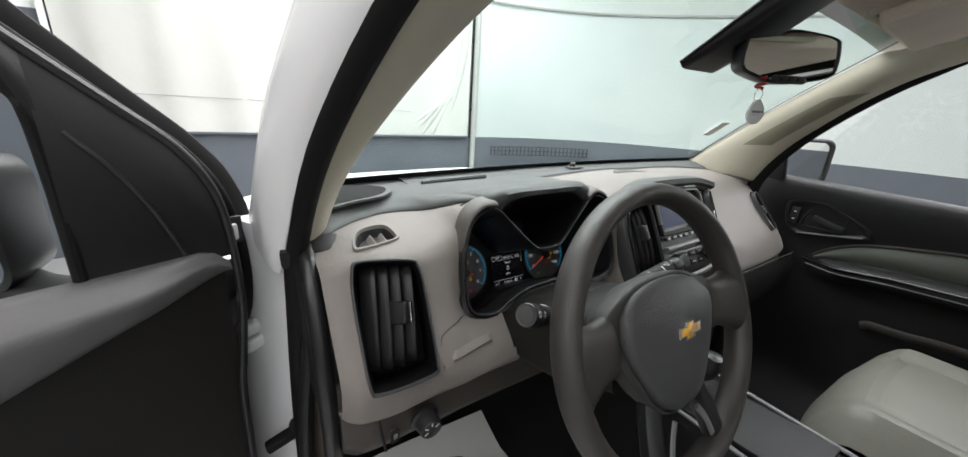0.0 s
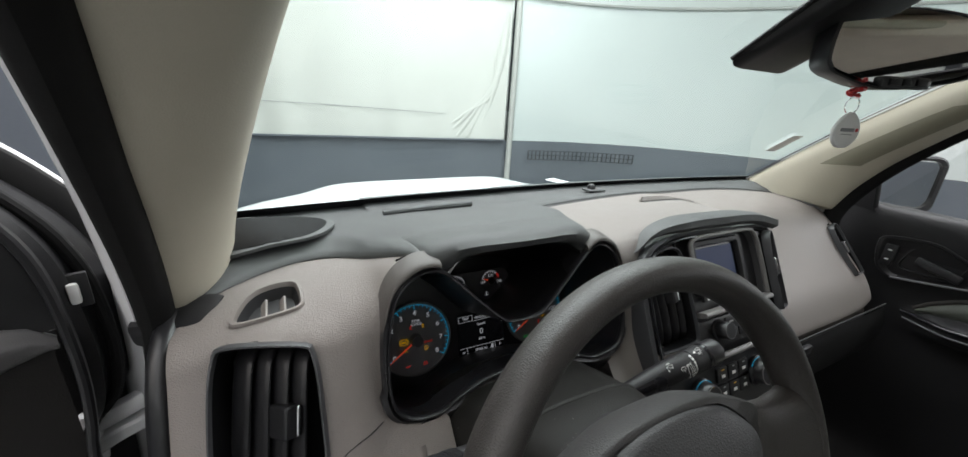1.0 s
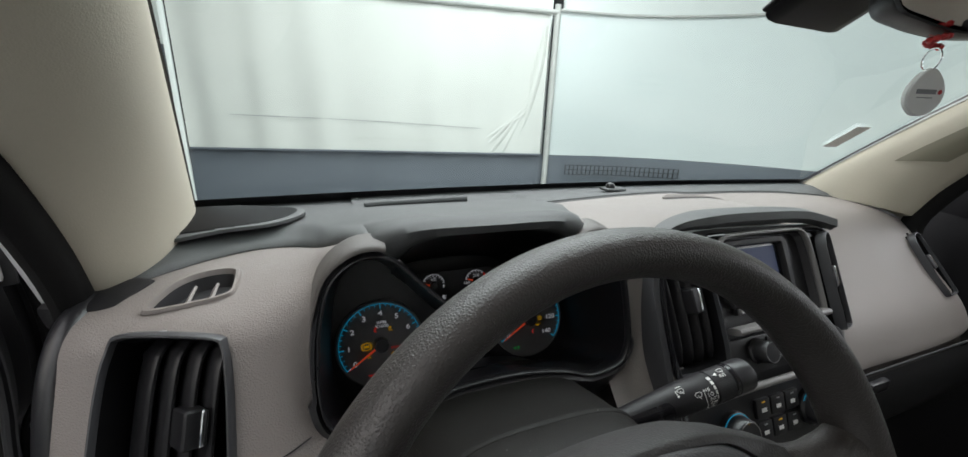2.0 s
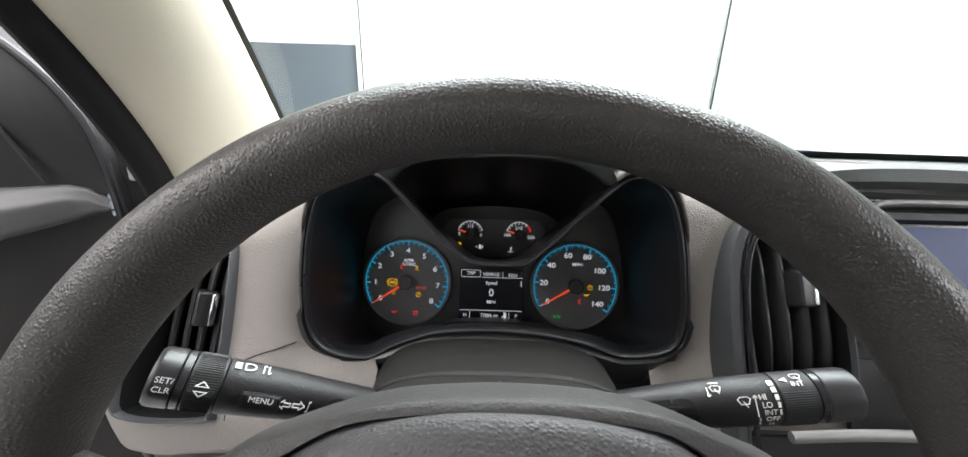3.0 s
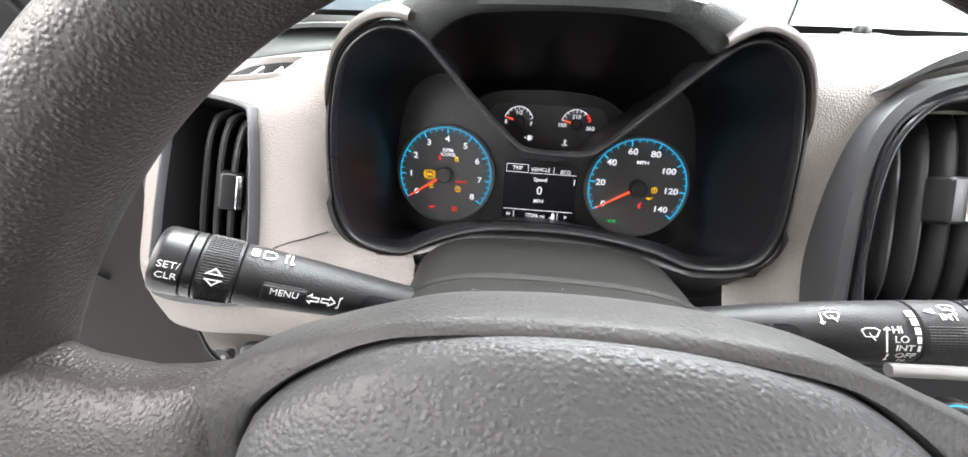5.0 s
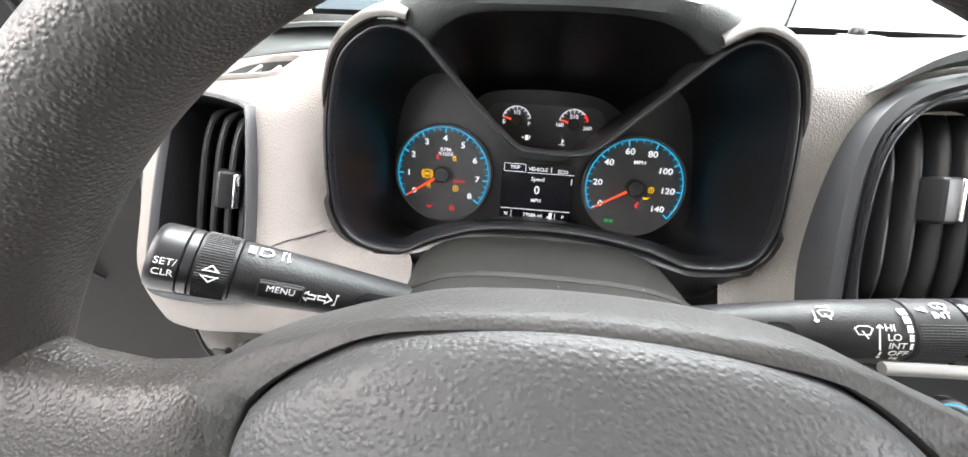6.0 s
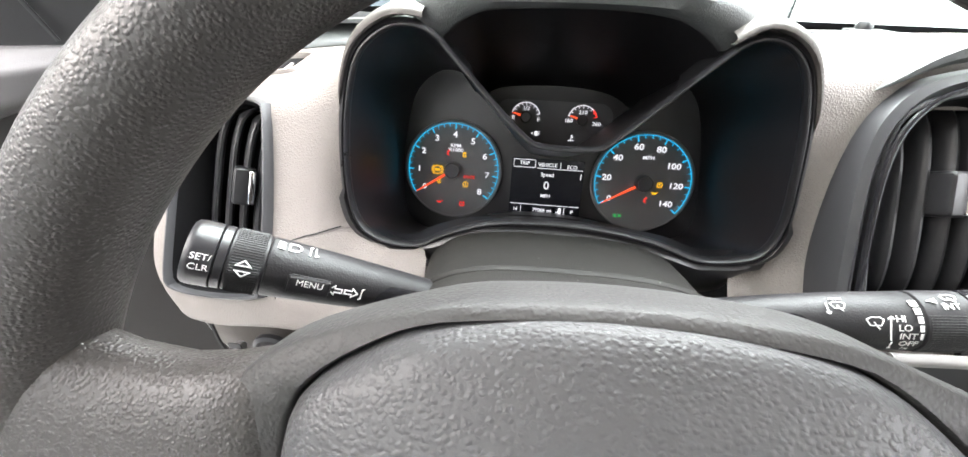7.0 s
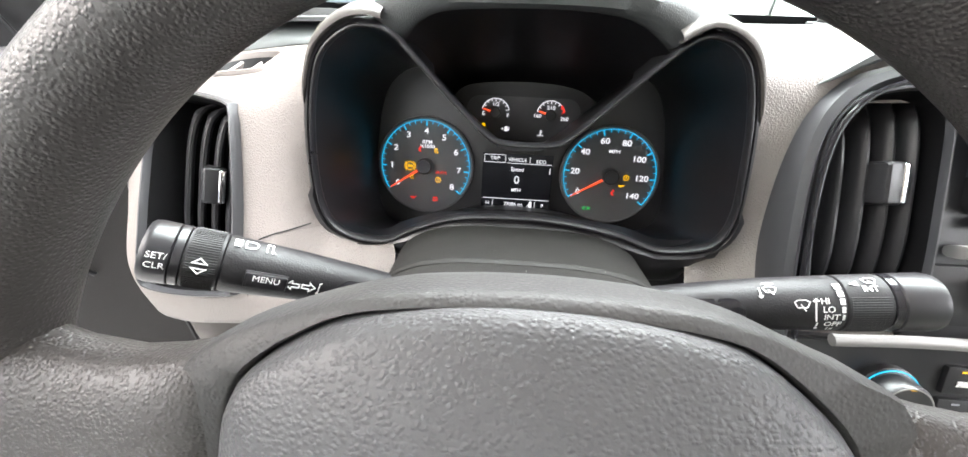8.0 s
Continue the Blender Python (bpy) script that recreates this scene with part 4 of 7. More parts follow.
speaker = thing("speaker_grille", "black fine-ribbed tweeter grille in the dash corner", "speaker grille", (-0.25, 0.52, 1.22))
gr = spline([(-0.305, 0.445), (-0.25, 0.452), (-0.205, 0.464), (-0.180, 0.488), (-0.172, 0.520), (-0.190, 0.548), (-0.24, 0.572), (-0.30, 0.585), (-0.318, 0.52)], 40, closed=True)
gz = lambda x, y: pad_z(x, y) + 0.0065
world_part("plate", loft([[(x, y, gz(x, y) - 0.004) for x, y in gr], [(x, y, gz(x, y)) for x, y in gr], [(x * 0.96 - 0.25 * 0.04, y * 0.96 + 0.52 * 0.04, gz(x, y) + 0.001) for x, y in gr]], True, (False, True)), PAD_DARK, speaker)
for k in range(34):
    y = 0.452 + 0.0037 * k
    xl = -0.308
    hits = [p[0] + (q[0] - p[0]) * (y - p[1]) / (q[1] - p[1]) for p, q in zip(gr, np.roll(gr, -1, 0)) if (p[1] - y) * (q[1] - y) < 0]
    xr = (max(hits) if hits else -0.2) - 0.010
    world_part("rib", sweep([(x, y + 0.02 * (x + 0.3), gz(x, y) + 0.0015) for x in np.linspace(xl, xr, 5)], 0.0011, 0.0010, (0, 0, 1), sides=5), BLACK_SATIN, speaker)

sensor = thing("light_sensor", "small black light sensor on the dash top", "sensor", (0.382, 0.588, 1.214))
world_part("base", moved(rounded_box(0.045, 0.028, 0.005, 0.002), pose(0.384, 0.586, 1.2205)), PAD_DARK, sensor)
world_part("dome", moved(lathe([(0.0095, 0), (0.009, 0.005), (0.0065, 0.0085), (0.002, 0.010)], 20), pose(0.380, 0.590, 1.223)), BLACK_SATIN, sensor)

# ---- small demister vent ----
demist = thing("demister_vent", "small warm grey side-window demister vent with two blades", "air vent", (-0.258, 0.362, 1.188))
dz = lambda x, y: top_z(x, y)
outer3 = [(x, y, dz(x, y) + 0.001) for x, y in small]
mid = small.mean(0)
inset = lambda k: [(mid[0] + (x - mid[0]) * k, mid[1] + (y - mid[1]) * k) for x, y in small]
world_part("bezel", loft([outer3, [(x, y, dz(x, y) + 0.004) for x, y in inset(0.97)], [(x, y, dz(x, y) + 0.004) for x, y in inset(0.89)], [(x, y, dz(x, y) + 0.0005) for x, y in inset(0.84)],
                          [(x, y, dz(x, y) - 0.014) for x, y in inset(0.80)]], True, (False, False)), BEIGE_SMOOTH, demist)
world_part("mouth", loft([[(x, y, dz(x, y) - 0.001) for x, y in inset(0.832)], [(x, y, dz(x, y) - 0.013) for x, y in inset(0.72)]], True, (False, True)), BLACK_MATT, demist, "dark mouth of the vent")
for k in range(2):
    world_part("blade", moved(rounded_box(0.0026, 0.030, 0.009, 0.0010), pose(-0.262 + 0.017 * k, 0.352 + 0.002 * k, 1.187, 11, 35, 6)), BEIGE_SMOOTH, demist)


# ---- large air vents ----
def air_vent(name, label, outline, place, deep, slats, knob_at, tilt_x=0.0, foot=0.002):
    """outline: closed (u, v) loop on the vent's plane; place: pose of that plane."""
    t = thing(name, label, "air vent", tuple(place.translation), group="dash air vents")
    high = [p[2] if len(p) > 2 else 0.0 for p in outline]
    outline = [(p[0], p[1]) for p in outline]
    c = np.mean(outline, 0)
    inn = lambda k: [(c[0] + (u - c[0]) * k, c[1] + (v - c[1]) * (1 - (1 - k) * 0.62)) for u, v in outline]
    loc = Matrix.Translation(-place.translation) @ place
    rings = [[(*p, z + f * h) for p, h in zip(inn(k), high)] for k, z, f in ((1.05, -0.006, 1), (1.045, 0.003, 1), (1.015, 0.0062, 1), (0.985, 0.0062, 1), (0.970, 0.0040, 1), (0.962, 0.0005, 0.95))]
    part("bezel", moved(loft(rings, True), loc), STACK_SKIN, t, "satin black rounded frame")
    rings = [[(*p, 0.0005 + 0.95 * h) for p, h in zip(inn(0.962), high)], [(*p, -0.006 + 0.6 * h) for p, h in zip(inn(0.935), high)], [(*p, -0.014 + 0.3 * h) for p, h in zip(inn(0.905), high)], [(*p, -deep * 0.6) for p in inn(0.90)], [(*p, -deep) for p in inn(0.88)]]
    part("duct", moved(loft(rings, True, (False, True)), loc), DUCT_BLACK, t, "black duct")
    loop = inn(0.895)
    for u, lean in slats:
        shift = u + 0.008 * math.sin(radians(lean))
        cross = [p[1] + (q[1] - p[1]) * (shift - p[0]) / (q[0] - p[0]) for p, q in zip(loop, loop[1:] + loop[:1]) if (p[0] - shift) * (q[0] - shift) < 0]
        v0, v1 = (min(cross), max(cross)) if len(cross) > 1 else (min(p[1] for p in loop), max(p[1] for p in loop))
        prof = []
        for k in np.linspace(0, 1, 21):
            v = v0 + foot + (v1 - v0 - 0.002 - foot) * k
            e = abs(2 * k - 1)
            back = 0.017 + 0.010 * e ** 4 + 0.010 * max(0.0, (e - 0.86) / 0.14) ** 2
            prof.append((u + 0.01 * tilt_x * (k - 0.5), v, -back))
        part("slat", moved(join(sweep(prof, 0.0032, 0.0125, (math.sin(radians(lean)), 0, math.cos(radians(lean))), sides=14, power=2.6)), loc), VANE, t, "black vertical slat")
    ku, kv = knob_at
    mk = pose(ku, kv, -0.009, 0, slats[0][1] * 0.85 + 4, 0)
    part("knob", moved(rounded_box(0.016, 0.030, 0.026, 0.004, 3), loc @ mk), VANE, t, "black slider tab")
    part("chrome_strip", moved(rounded_box(0.0050, 0.0275, 0.0050, 0.0018, 3), loc @ mk @ pose(0.0056, 0, 0.0120)), CHROME, t.children[-1], "chrome strip")
    return t


pl_l = basis((-0.264, 0.262, 1.107), (0.960, -0.255, 0.0), (0.0, 0.44, 0.898))
inv = pl_l.inverted()
out_l = []
for x, z in vent_l:
    q = inv @ Vector((x, front_y(x, z) - 0.001, z))
    out_l.append((q.x, q.y, q.z + 0.001))
air_vent("air_vent", "black side air vent with vertical slats and a chrome-edged tab", out_l, pl_l, 0.06, [(-0.031, 53), (-0.015, 53), (0.001, 53), (0.017, 53)], (0.008, 0.012), foot=0.016)

# ---- instrument cluster ----
cluster = thing("instrument_cluster", "black instrument cluster with two lit blue-rimmed dials, needles at zero", "instrument cluster", (0, 0.36, 1.12))
TO_CLUSTER = Matrix.Translation((0, -0.36, -1.12))
SHIFT = np.array([0.0, 0.112, -0.052])
back_of = lambda p, k: np.array([0.002 + (p[0] - 0.002) * (1 - 0.05 * k), p[1], p[2]]) + SHIFT * k + np.array([0, 0.3 * (p[2] - 1.15) * 0.5 * k, 0])
rings = [[back_of(p, k) for p in lobe3] for k in np.linspace(0, 1, 9)]
world_part("lower_well", loft(rings, True, (False, True)), CLUSTER_FACE, cluster, "deep black dial well")
# upper recess behind the hood
vee = [p for p in lobe if p[1] < 1.2301 and -0.0885 < p[0] < 0.099 and p[1] > 1.125]
vee = sorted(vee, key=lambda p: p[0])
up_loop = [(x, z) for x, z in vee] + [(x, z) for x, z in reversed(list(spline(ARCH, 40)))]
up3 = [np.array([x, bezel_y(z) + 0.006, z]) for x, z in up_loop]
rings = [[p + np.array([0, 0.145 * k, -0.058 * k]) + np.array([-(p[0] - 0.003) * 0.12 * k, 0, -(p[2] - 1.165) * 0.28 * k]) for p in up3] for k in np.linspace(0, 1, 8)]
world_part("upper_well", loft(rings, True, (False, True)), WELL, cluster, "matt black recess under the hood")
world_part("trim", sweep(lobe3, 0.0019, 0.0042, (0, 1, 0), closed=True, sides=12), BLACK_SATIN, cluster, "satin black trim line")
# outer black bezel between the trim and the warm grey moulding
sec = []
cen = np.array([0.002, 1.16])
for x, z in lobe:
    d = np.array([x, z]) - cen
    grow = 0.0055 if z > 1.12 else 0.010
    nrm = d / np.linalg.norm(d)
    vpart = (-0.09 < x < 0.10) and z > 1.15
    vlow = vpart and z < 1.205
    e = 0.0008 if vlow else 0.003 if vpart else grow
    sec.append([(x, bezel_y(z) + 0.004, z), (x + nrm[0] * e * 0.45, bezel_y(z) - 0.0035, z + nrm[1] * e * 0.45), (x + nrm[0] * e, bezel_y(z) - 0.001, z + nrm[1] * e), (x + nrm[0] * e * 1.25, bezel_y(z) + (0.0025 if vlow else 0.008), z + nrm[1] * e * 1.25), (x + nrm[0] * e * 1.5, bezel_y(z) + (0.004 if vlow else 0.026), z + nrm[1] * e * 1.5 - (0.002 if vlow else 0.0))])
rings = [[s[k] for s in sec] for k in range(5)]
world_part("bezel", loft(rings, True), BLACK_SATIN, cluster, "satin black outer bezel")
# grained brow round the outside of both lobes
for sgn in (-1, 1):
    run = [p for p in lobe if sgn * (p[0] - 0.002) > 0.094 and p[1] > 1.178]
    run = sorted(run, key=lambda p: math.atan2(p[1] - 1.165, abs(p[0] - 0.002) - 0.112))
    rows = []
    for x, z in run:
        d = np.array([x - 0.002 - sgn * 0.100, z - 1.165])
        nrm = d / np.linalg.norm(d)
        w = 0.0012 + 0.0055 * min(1.0, max(0.0, (z - 1.160) / 0.07)) ** 1.3
        b0 = bezel_y(z) + 0.007 * max(0.0, 1 - (z - 1.178) / 0.022) ** 2
        rows.append(spline([(x + nrm[0] * 0.0045, b0 + 0.004, z + nrm[1] * 0.0045), (x + nrm[0] * 0.0060, b0 - 0.0050, z + nrm[1] * 0.0060), (x + nrm[0] * (0.005 + w * 0.5), b0 - 0.0050, z + nrm[1] * (0.005 + w * 0.5)), (x + nrm[0] * (0.005 + w), b0 + 0.002, z + nrm[1] * (0.005 + w)), (x + nrm[0] * (0.007 + w), b0 + 0.022, z + nrm[1] * (0.007 + w))], 14))
    world_part("brow", loft(rows, closed=False), BROW_SKIN, cluster, "grained warm grey brow", sharp=60)
# lower visor filling down to the column
lowv = []
for x in np.linspace(-0.112, 0.160, 40):
    zt = float(np.interp(x, [-0.104, -0.082, -0.046, 0, 0.04, 0.08, 0.112, 0.15], [1.083, 1.092, 1.104, 1.107, 1.105, 1.098, 1.089, 1.092]))
    f = max(0.05, min(1.0, (x + 0.112) / 0.022, (0.160 - x) / 0.022))
    lowv.append([(x, bezel_y(zt), zt), (x, bezel_y(zt) - 0.006 * f, zt - 0.004 * f), (x, bezel_y(zt) - 0.004 * f, zt - 0.014 * f), (x, bezel_y(zt) + 0.01, zt - 0.04 * max(f, 0.6)), (x, 0.30, zt - (zt - 1.03) * max(f, 0.7))])
world_part("lower_visor", loft([spline(r, 12) for r in lowv], closed=False), BLACK_SATIN, cluster, "black lower visor above the column")

FACE_UP = Vector((0, 0.287, 0.958))
def face_at(x, z, out=0.0):
    return basis((x, 0.3725 + 0.3 * (z - 1.0966) - out * 0.958, z + out * 0.287), (1, 0, 0), FACE_UP)


def ring_bm(r0, r1, a0=0, a1=360, thick=0.0004, n=64):
    rings = []
    full = a1 - a0 >= 360
    for i in range(n + (0 if full else 1)):
        a = radians(a0 + (a1 - a0) * i / n)
        c, s = math.cos(a), math.sin(a)
        rings.append([(r0 * c, r0 * s, 0), (r0 * c, r0 * s, thick), (r1 * c, r1 * s, thick), (r1 * c, r1 * s, 0)])
    return loft(rings, True, (not full, not full), wrap=full)


def tick(a, r0, r1, w, mat, parent, m, name="tick"):
    bm = rounded_box(r1 - r0, w, 0.0005, 0)
    rr = (r0 + r1) / 2
    bm = moved(bm, m @ pose(rr * math.cos(radians(a)), rr * math.sin(radians(a)), 0.0009, 0, 0, a))
    return world_part(name, bm, mat, parent, smooth=False)


def dial(name, label, x, z, words, a0, a1, major, minor, unit):
    m = face_at(x, z)
    face = world_part(name, moved(lathe([(0.0505, -0.004), (0.0505, 0.0), (0.0490, 0.0008), (0.0485, 0.0002)], 72), m), DIAL_FACE, cluster, label)
    world_part("scale_ring", moved(ring_bm(0.0462, 0.0468, a1, a0, 0.0009, 80), m), GLOW_BLUE, face, "thin glowing blue ring")
    for k in range(major * minor + 1):
        a = a0 + (a1 - a0) * k / (major * minor)
        big = k % minor == 0
        tick(a, 0.0410 if big else 0.0432, 0.0464, 0.0011 if big else 0.0006, GLOW_BLUE, face, m)
    for k, w in enumerate(words):
        a = radians(a0 + (a1 - a0) * k / (len(words) - 1))
        r = 0.0355 if len(w) < 3 else 0.0325
        lettering("figure", w, 0.0082, TO_CLUSTER @ m @ pose(r * math.cos(a), r * math.sin(a), 0.0008), GLOW_WHITE, face, depth=0.0001, stretch=1.15, bold=0.00012)
    for k, w in enumerate(unit):
        lettering("unit", w, 0.0050, TO_CLUSTER @ m @ pose(0.002, 0.0245 - 0.0044 * k, 0.0008), GLOW_WHITE, face, depth=0.0001, stretch=1.15, bold=0.00005)
    # needle at zero
    an = radians(a0)
    c, s = math.cos(an), math.sin(an)
    bm = loft([[(0.004 * c - s * w, 0.004 * s + c * w, h) for w, h in ((-0.0016, 0.0045), (0, 0.0058), (0.0016, 0.0045))], [(0.0445 * c - s * w, 0.0445 * s + c * w, h) for w, h in ((-0.0006, 0.0040), (0, 0.0046), (0.0006, 0.0040))]], True, (True, True))
    world_part("needle", moved(bm, m), NEEDLE, face, "glowing red needle at zero")
    world_part("hub", moved(lathe([(0.0084, 0.0005), (0.0084, 0.008), (0.0077, 0.0105), (0.0070, 0.0108), (0.0064, 0.0100), (0.0, 0.0100)], 36), m), STACK_SKIN, face, "round black needle hub")
    return face, m


def telltale(face, m, x, y, kind, mat):
    """Small lit warning pictograms, plain shapes."""
    q = m @ pose(x, y, 0.0007)
    if kind == "ring":
        bm = join(ring_bm(0.0039, 0.0046), moved(rounded_box(0.0054, 0.0022, 0.0005, 0), pose(0, 0, 0.0003)), ring_bm(0.0053, 0.0060, 130, 230, n=12), ring_bm(0.0053, 0.0060, -50, 50, n=12))
    elif kind == "tyre":
        bm = join(ring_bm(0.0022, 0.0028, -50, 230, n=24), moved(rounded_box(0.0044, 0.0006, 0.0005, 0), pose(0, -0.0026, 0.0003)), moved(rounded_box(0.0007, 0.0022, 0.0005, 0), pose(0, 0.0006, 0.0003)), moved(rounded_box(0.0007, 0.0006, 0.0005, 0), pose(0, -0.0012, 0.0003)))
    elif kind == "box":
        bm = join(frame_of(rounded_rect(0.0052, 0.0038, 0.0005, 3), rounded_rect(0.0040, 0.0026, 0.0003, 3), 0.0004), moved(rounded_box(0.001, 0.001, 0.0005, 0), pose(-0.0014, 0.0024, 0.0002)), moved(rounded_box(0.001, 0.001, 0.0005, 0), pose(0.0014, 0.0024, 0.0002)), moved(rounded_box(0.0022, 0.0006, 0.0005, 0), pose(0, 0, 0.0003)))
    elif kind == "slide":
        bm = join(moved(rounded_box(0.0032, 0.0018, 0.0005, 0.0002, 1), pose(0, 0.0012, 0.0003)), moved(rounded_box(0.0008, 0.003, 0.0005, 0), pose(-0.0010, -0.0016, 0.0003, 0, 0, 25)), moved(rounded_box(0.0008, 0.003, 0.0005, 0), pose(0.0012, -0.0016, 0.0003, 0, 0, 25)))
    elif kind == "can":
        bm = join(moved(rounded_box(0.0036, 0.0020, 0.0005, 0.0002, 1), pose(0, 0, 0.0003)), moved(rounded_box(0.0026, 0.0007, 0.0005, 0), pose(0.0026, 0.0008, 0.0003, 0, 0, 30)), moved(rounded_box(0.0014, 0.0008, 0.0005, 0), pose(-0.0022, 0.0006, 0.0003, 0, 0, -40)))
    elif kind == "lamp":
        bm = join(moved(ring_bm(0.0008, 0.0016, 90, 270, n=10), pose(-0.0008, 0, 0)), moved(ring_bm(0.0008, 0.0016, -90, 90, n=10), pose(0.0008, 0, 0)), moved(rounded_box(0.0022, 0.0005, 0.0005, 0), pose(-0.0032, 0.0010, 0.0003)), moved(rounded_box(0.0022, 0.0005, 0.0005, 0), pose(-0.0032, -0.0008, 0.0003)), moved(rounded_box(0.0022, 0.0005, 0.0005, 0), pose(0.0032, 0.0010, 0.0003)), moved(rounded_box(0.0022, 0.0005, 0.0005, 0), pose(0.0032, -0.0008, 0.0003)))
    elif kind == "dot":
        bm = lathe([(0.0021, 0), (0.0021, 0.0004)], 16)
    else:
        bm = join(moved(rounded_box(0.0012, 0.0040, 0.0005, 0.0003, 1), pose(0, 0.0, 0.0003, 0, 0, 20)), moved(lathe([(0.0011, 0), (0.0011, 0.0005)], 10), pose(0.0010, 0.0026, 0)), moved(rounded_box(0.0034, 0.0008, 0.0005, 0), pose(0.0002, -0.0012, 0.0003, 0, 0, -35)))
    return world_part("warning_light", moved(bm, q), mat, face, smooth=False)


tach, mt = dial("tachometer", "charcoal tachometer face", -0.0955, 1.0955, [str(k) for k in range(9)], 213, -37, 8, 4, ["RPM", "X1000"])
speedo, ms = dial("speedometer", "charcoal speedometer face", 0.0955, 1.0960, [str(20 * k) for k in range(8)], 211, -38, 7, 4, ["MPH"])
for x, y, kind, mat in ((-0.0163, -0.0008, "ring", GLOW_AMBER), (0.0112, 0.0165, "slide", GLOW_AMBER), (0.0135, -0.0140, "tyre", GLOW_AMBER), (-0.0146, -0.0120, "slide", GLOW_AMBER), (-0.0136, -0.0347, "can", GLOW_RED), (0.0105, -0.0355, "box", GLOW_RED), (-0.006, 0.0165, "belt", GLOW_RED)):
    telltale(tach, mt, x, y, kind, mat)
lettering("warning_word", "BRAKE", 0.0040, TO_CLUSTER @ mt @ pose(0.0168, -0.0065, 0.0008), GLOW_RED, tach, "lit red warning word", 0.0001)
for x, y, kind, mat in ((0.0170, -0.0010, "tyre", GLOW_AMBER), (0.0130, -0.0100, "can", GLOW_AMBER), (0.0050, -0.0180, "belt", GLOW_RED), (-0.0196, -0.0354, "lamp", GLOW_GREEN)):
    telltale(speedo, ms, x, y, kind, mat)

# trip display
md = face_at(0.001, 1.0835, 0.001)
disp = world_part("trip_display", moved(plate(rounded_rect(0.0725, 0.0600, 0.001, 3), 0.001), md), SCREEN_BLACK, cluster, "dark trip display with white readings", smooth=False)
def say(words, size, x, y, name="reading"):
    lettering(name, words, size, TO_CLUSTER @ md @ pose(x, y, 0.0014), GLOW_WHITE, disp, depth=0.0001, bold=0.00006)
def rule(x, y, w, h):
    world_part("line", moved(rounded_box(w, h, 0.0004, 0), md @ pose(x, y, 0.0014)), GLOW_WHITE, disp, smooth=False)
say("TRIP", 0.0050, -0.0235, 0.0248)
say("VEHICLE", 0.0050, -0.0005, 0.0240)
say("ECO", 0.0050, 0.0240, 0.0232)
for a in ((-0.0235, 0.0285, 0.0215, 0.0005), (-0.0343, 0.0248, 0.0005, 0.0075), (-0.0128, 0.0248, 0.0005, 0.0075), (-0.0235, 0.0208, 0.0215, 0.0005), (0.0120, 0.0205, 0.0460, 0.0005), (0.0125, 0.0245, 0.0005, 0.0060), (0.0335, 0.0140, 0.0009, 0.0060),
          (0.0, -0.0170, 0.0700, 0.0006), (-0.0240, -0.0225, 0.0005, 0.0080), (0.0205, -0.0225, 0.0005, 0.0080)):
    rule(*a)
say("Speed", 0.0055, 0.0, 0.0142)
say("0", 0.0115, 0.0, 0.0030)
say("MPH", 0.0050, 0.0, -0.0075)
say("N", 0.0052, -0.0295, -0.0228)
say("77086 mi", 0.0052, -0.0020, -0.0228)
say("P", 0.0052, 0.0285, -0.0228)
world_part("icon", moved(join(rounded_box(0.0030, 0.0065, 0.0004, 0.0008, 1), moved(rounded_box(0.004, 0.0008, 0.0004, 0), pose(-0.002, -0.001, 0, 0, 0, 30))), md @ pose(0.0160, -0.0222, 0.0014)), GLOW_WHITE, disp, smooth=False)

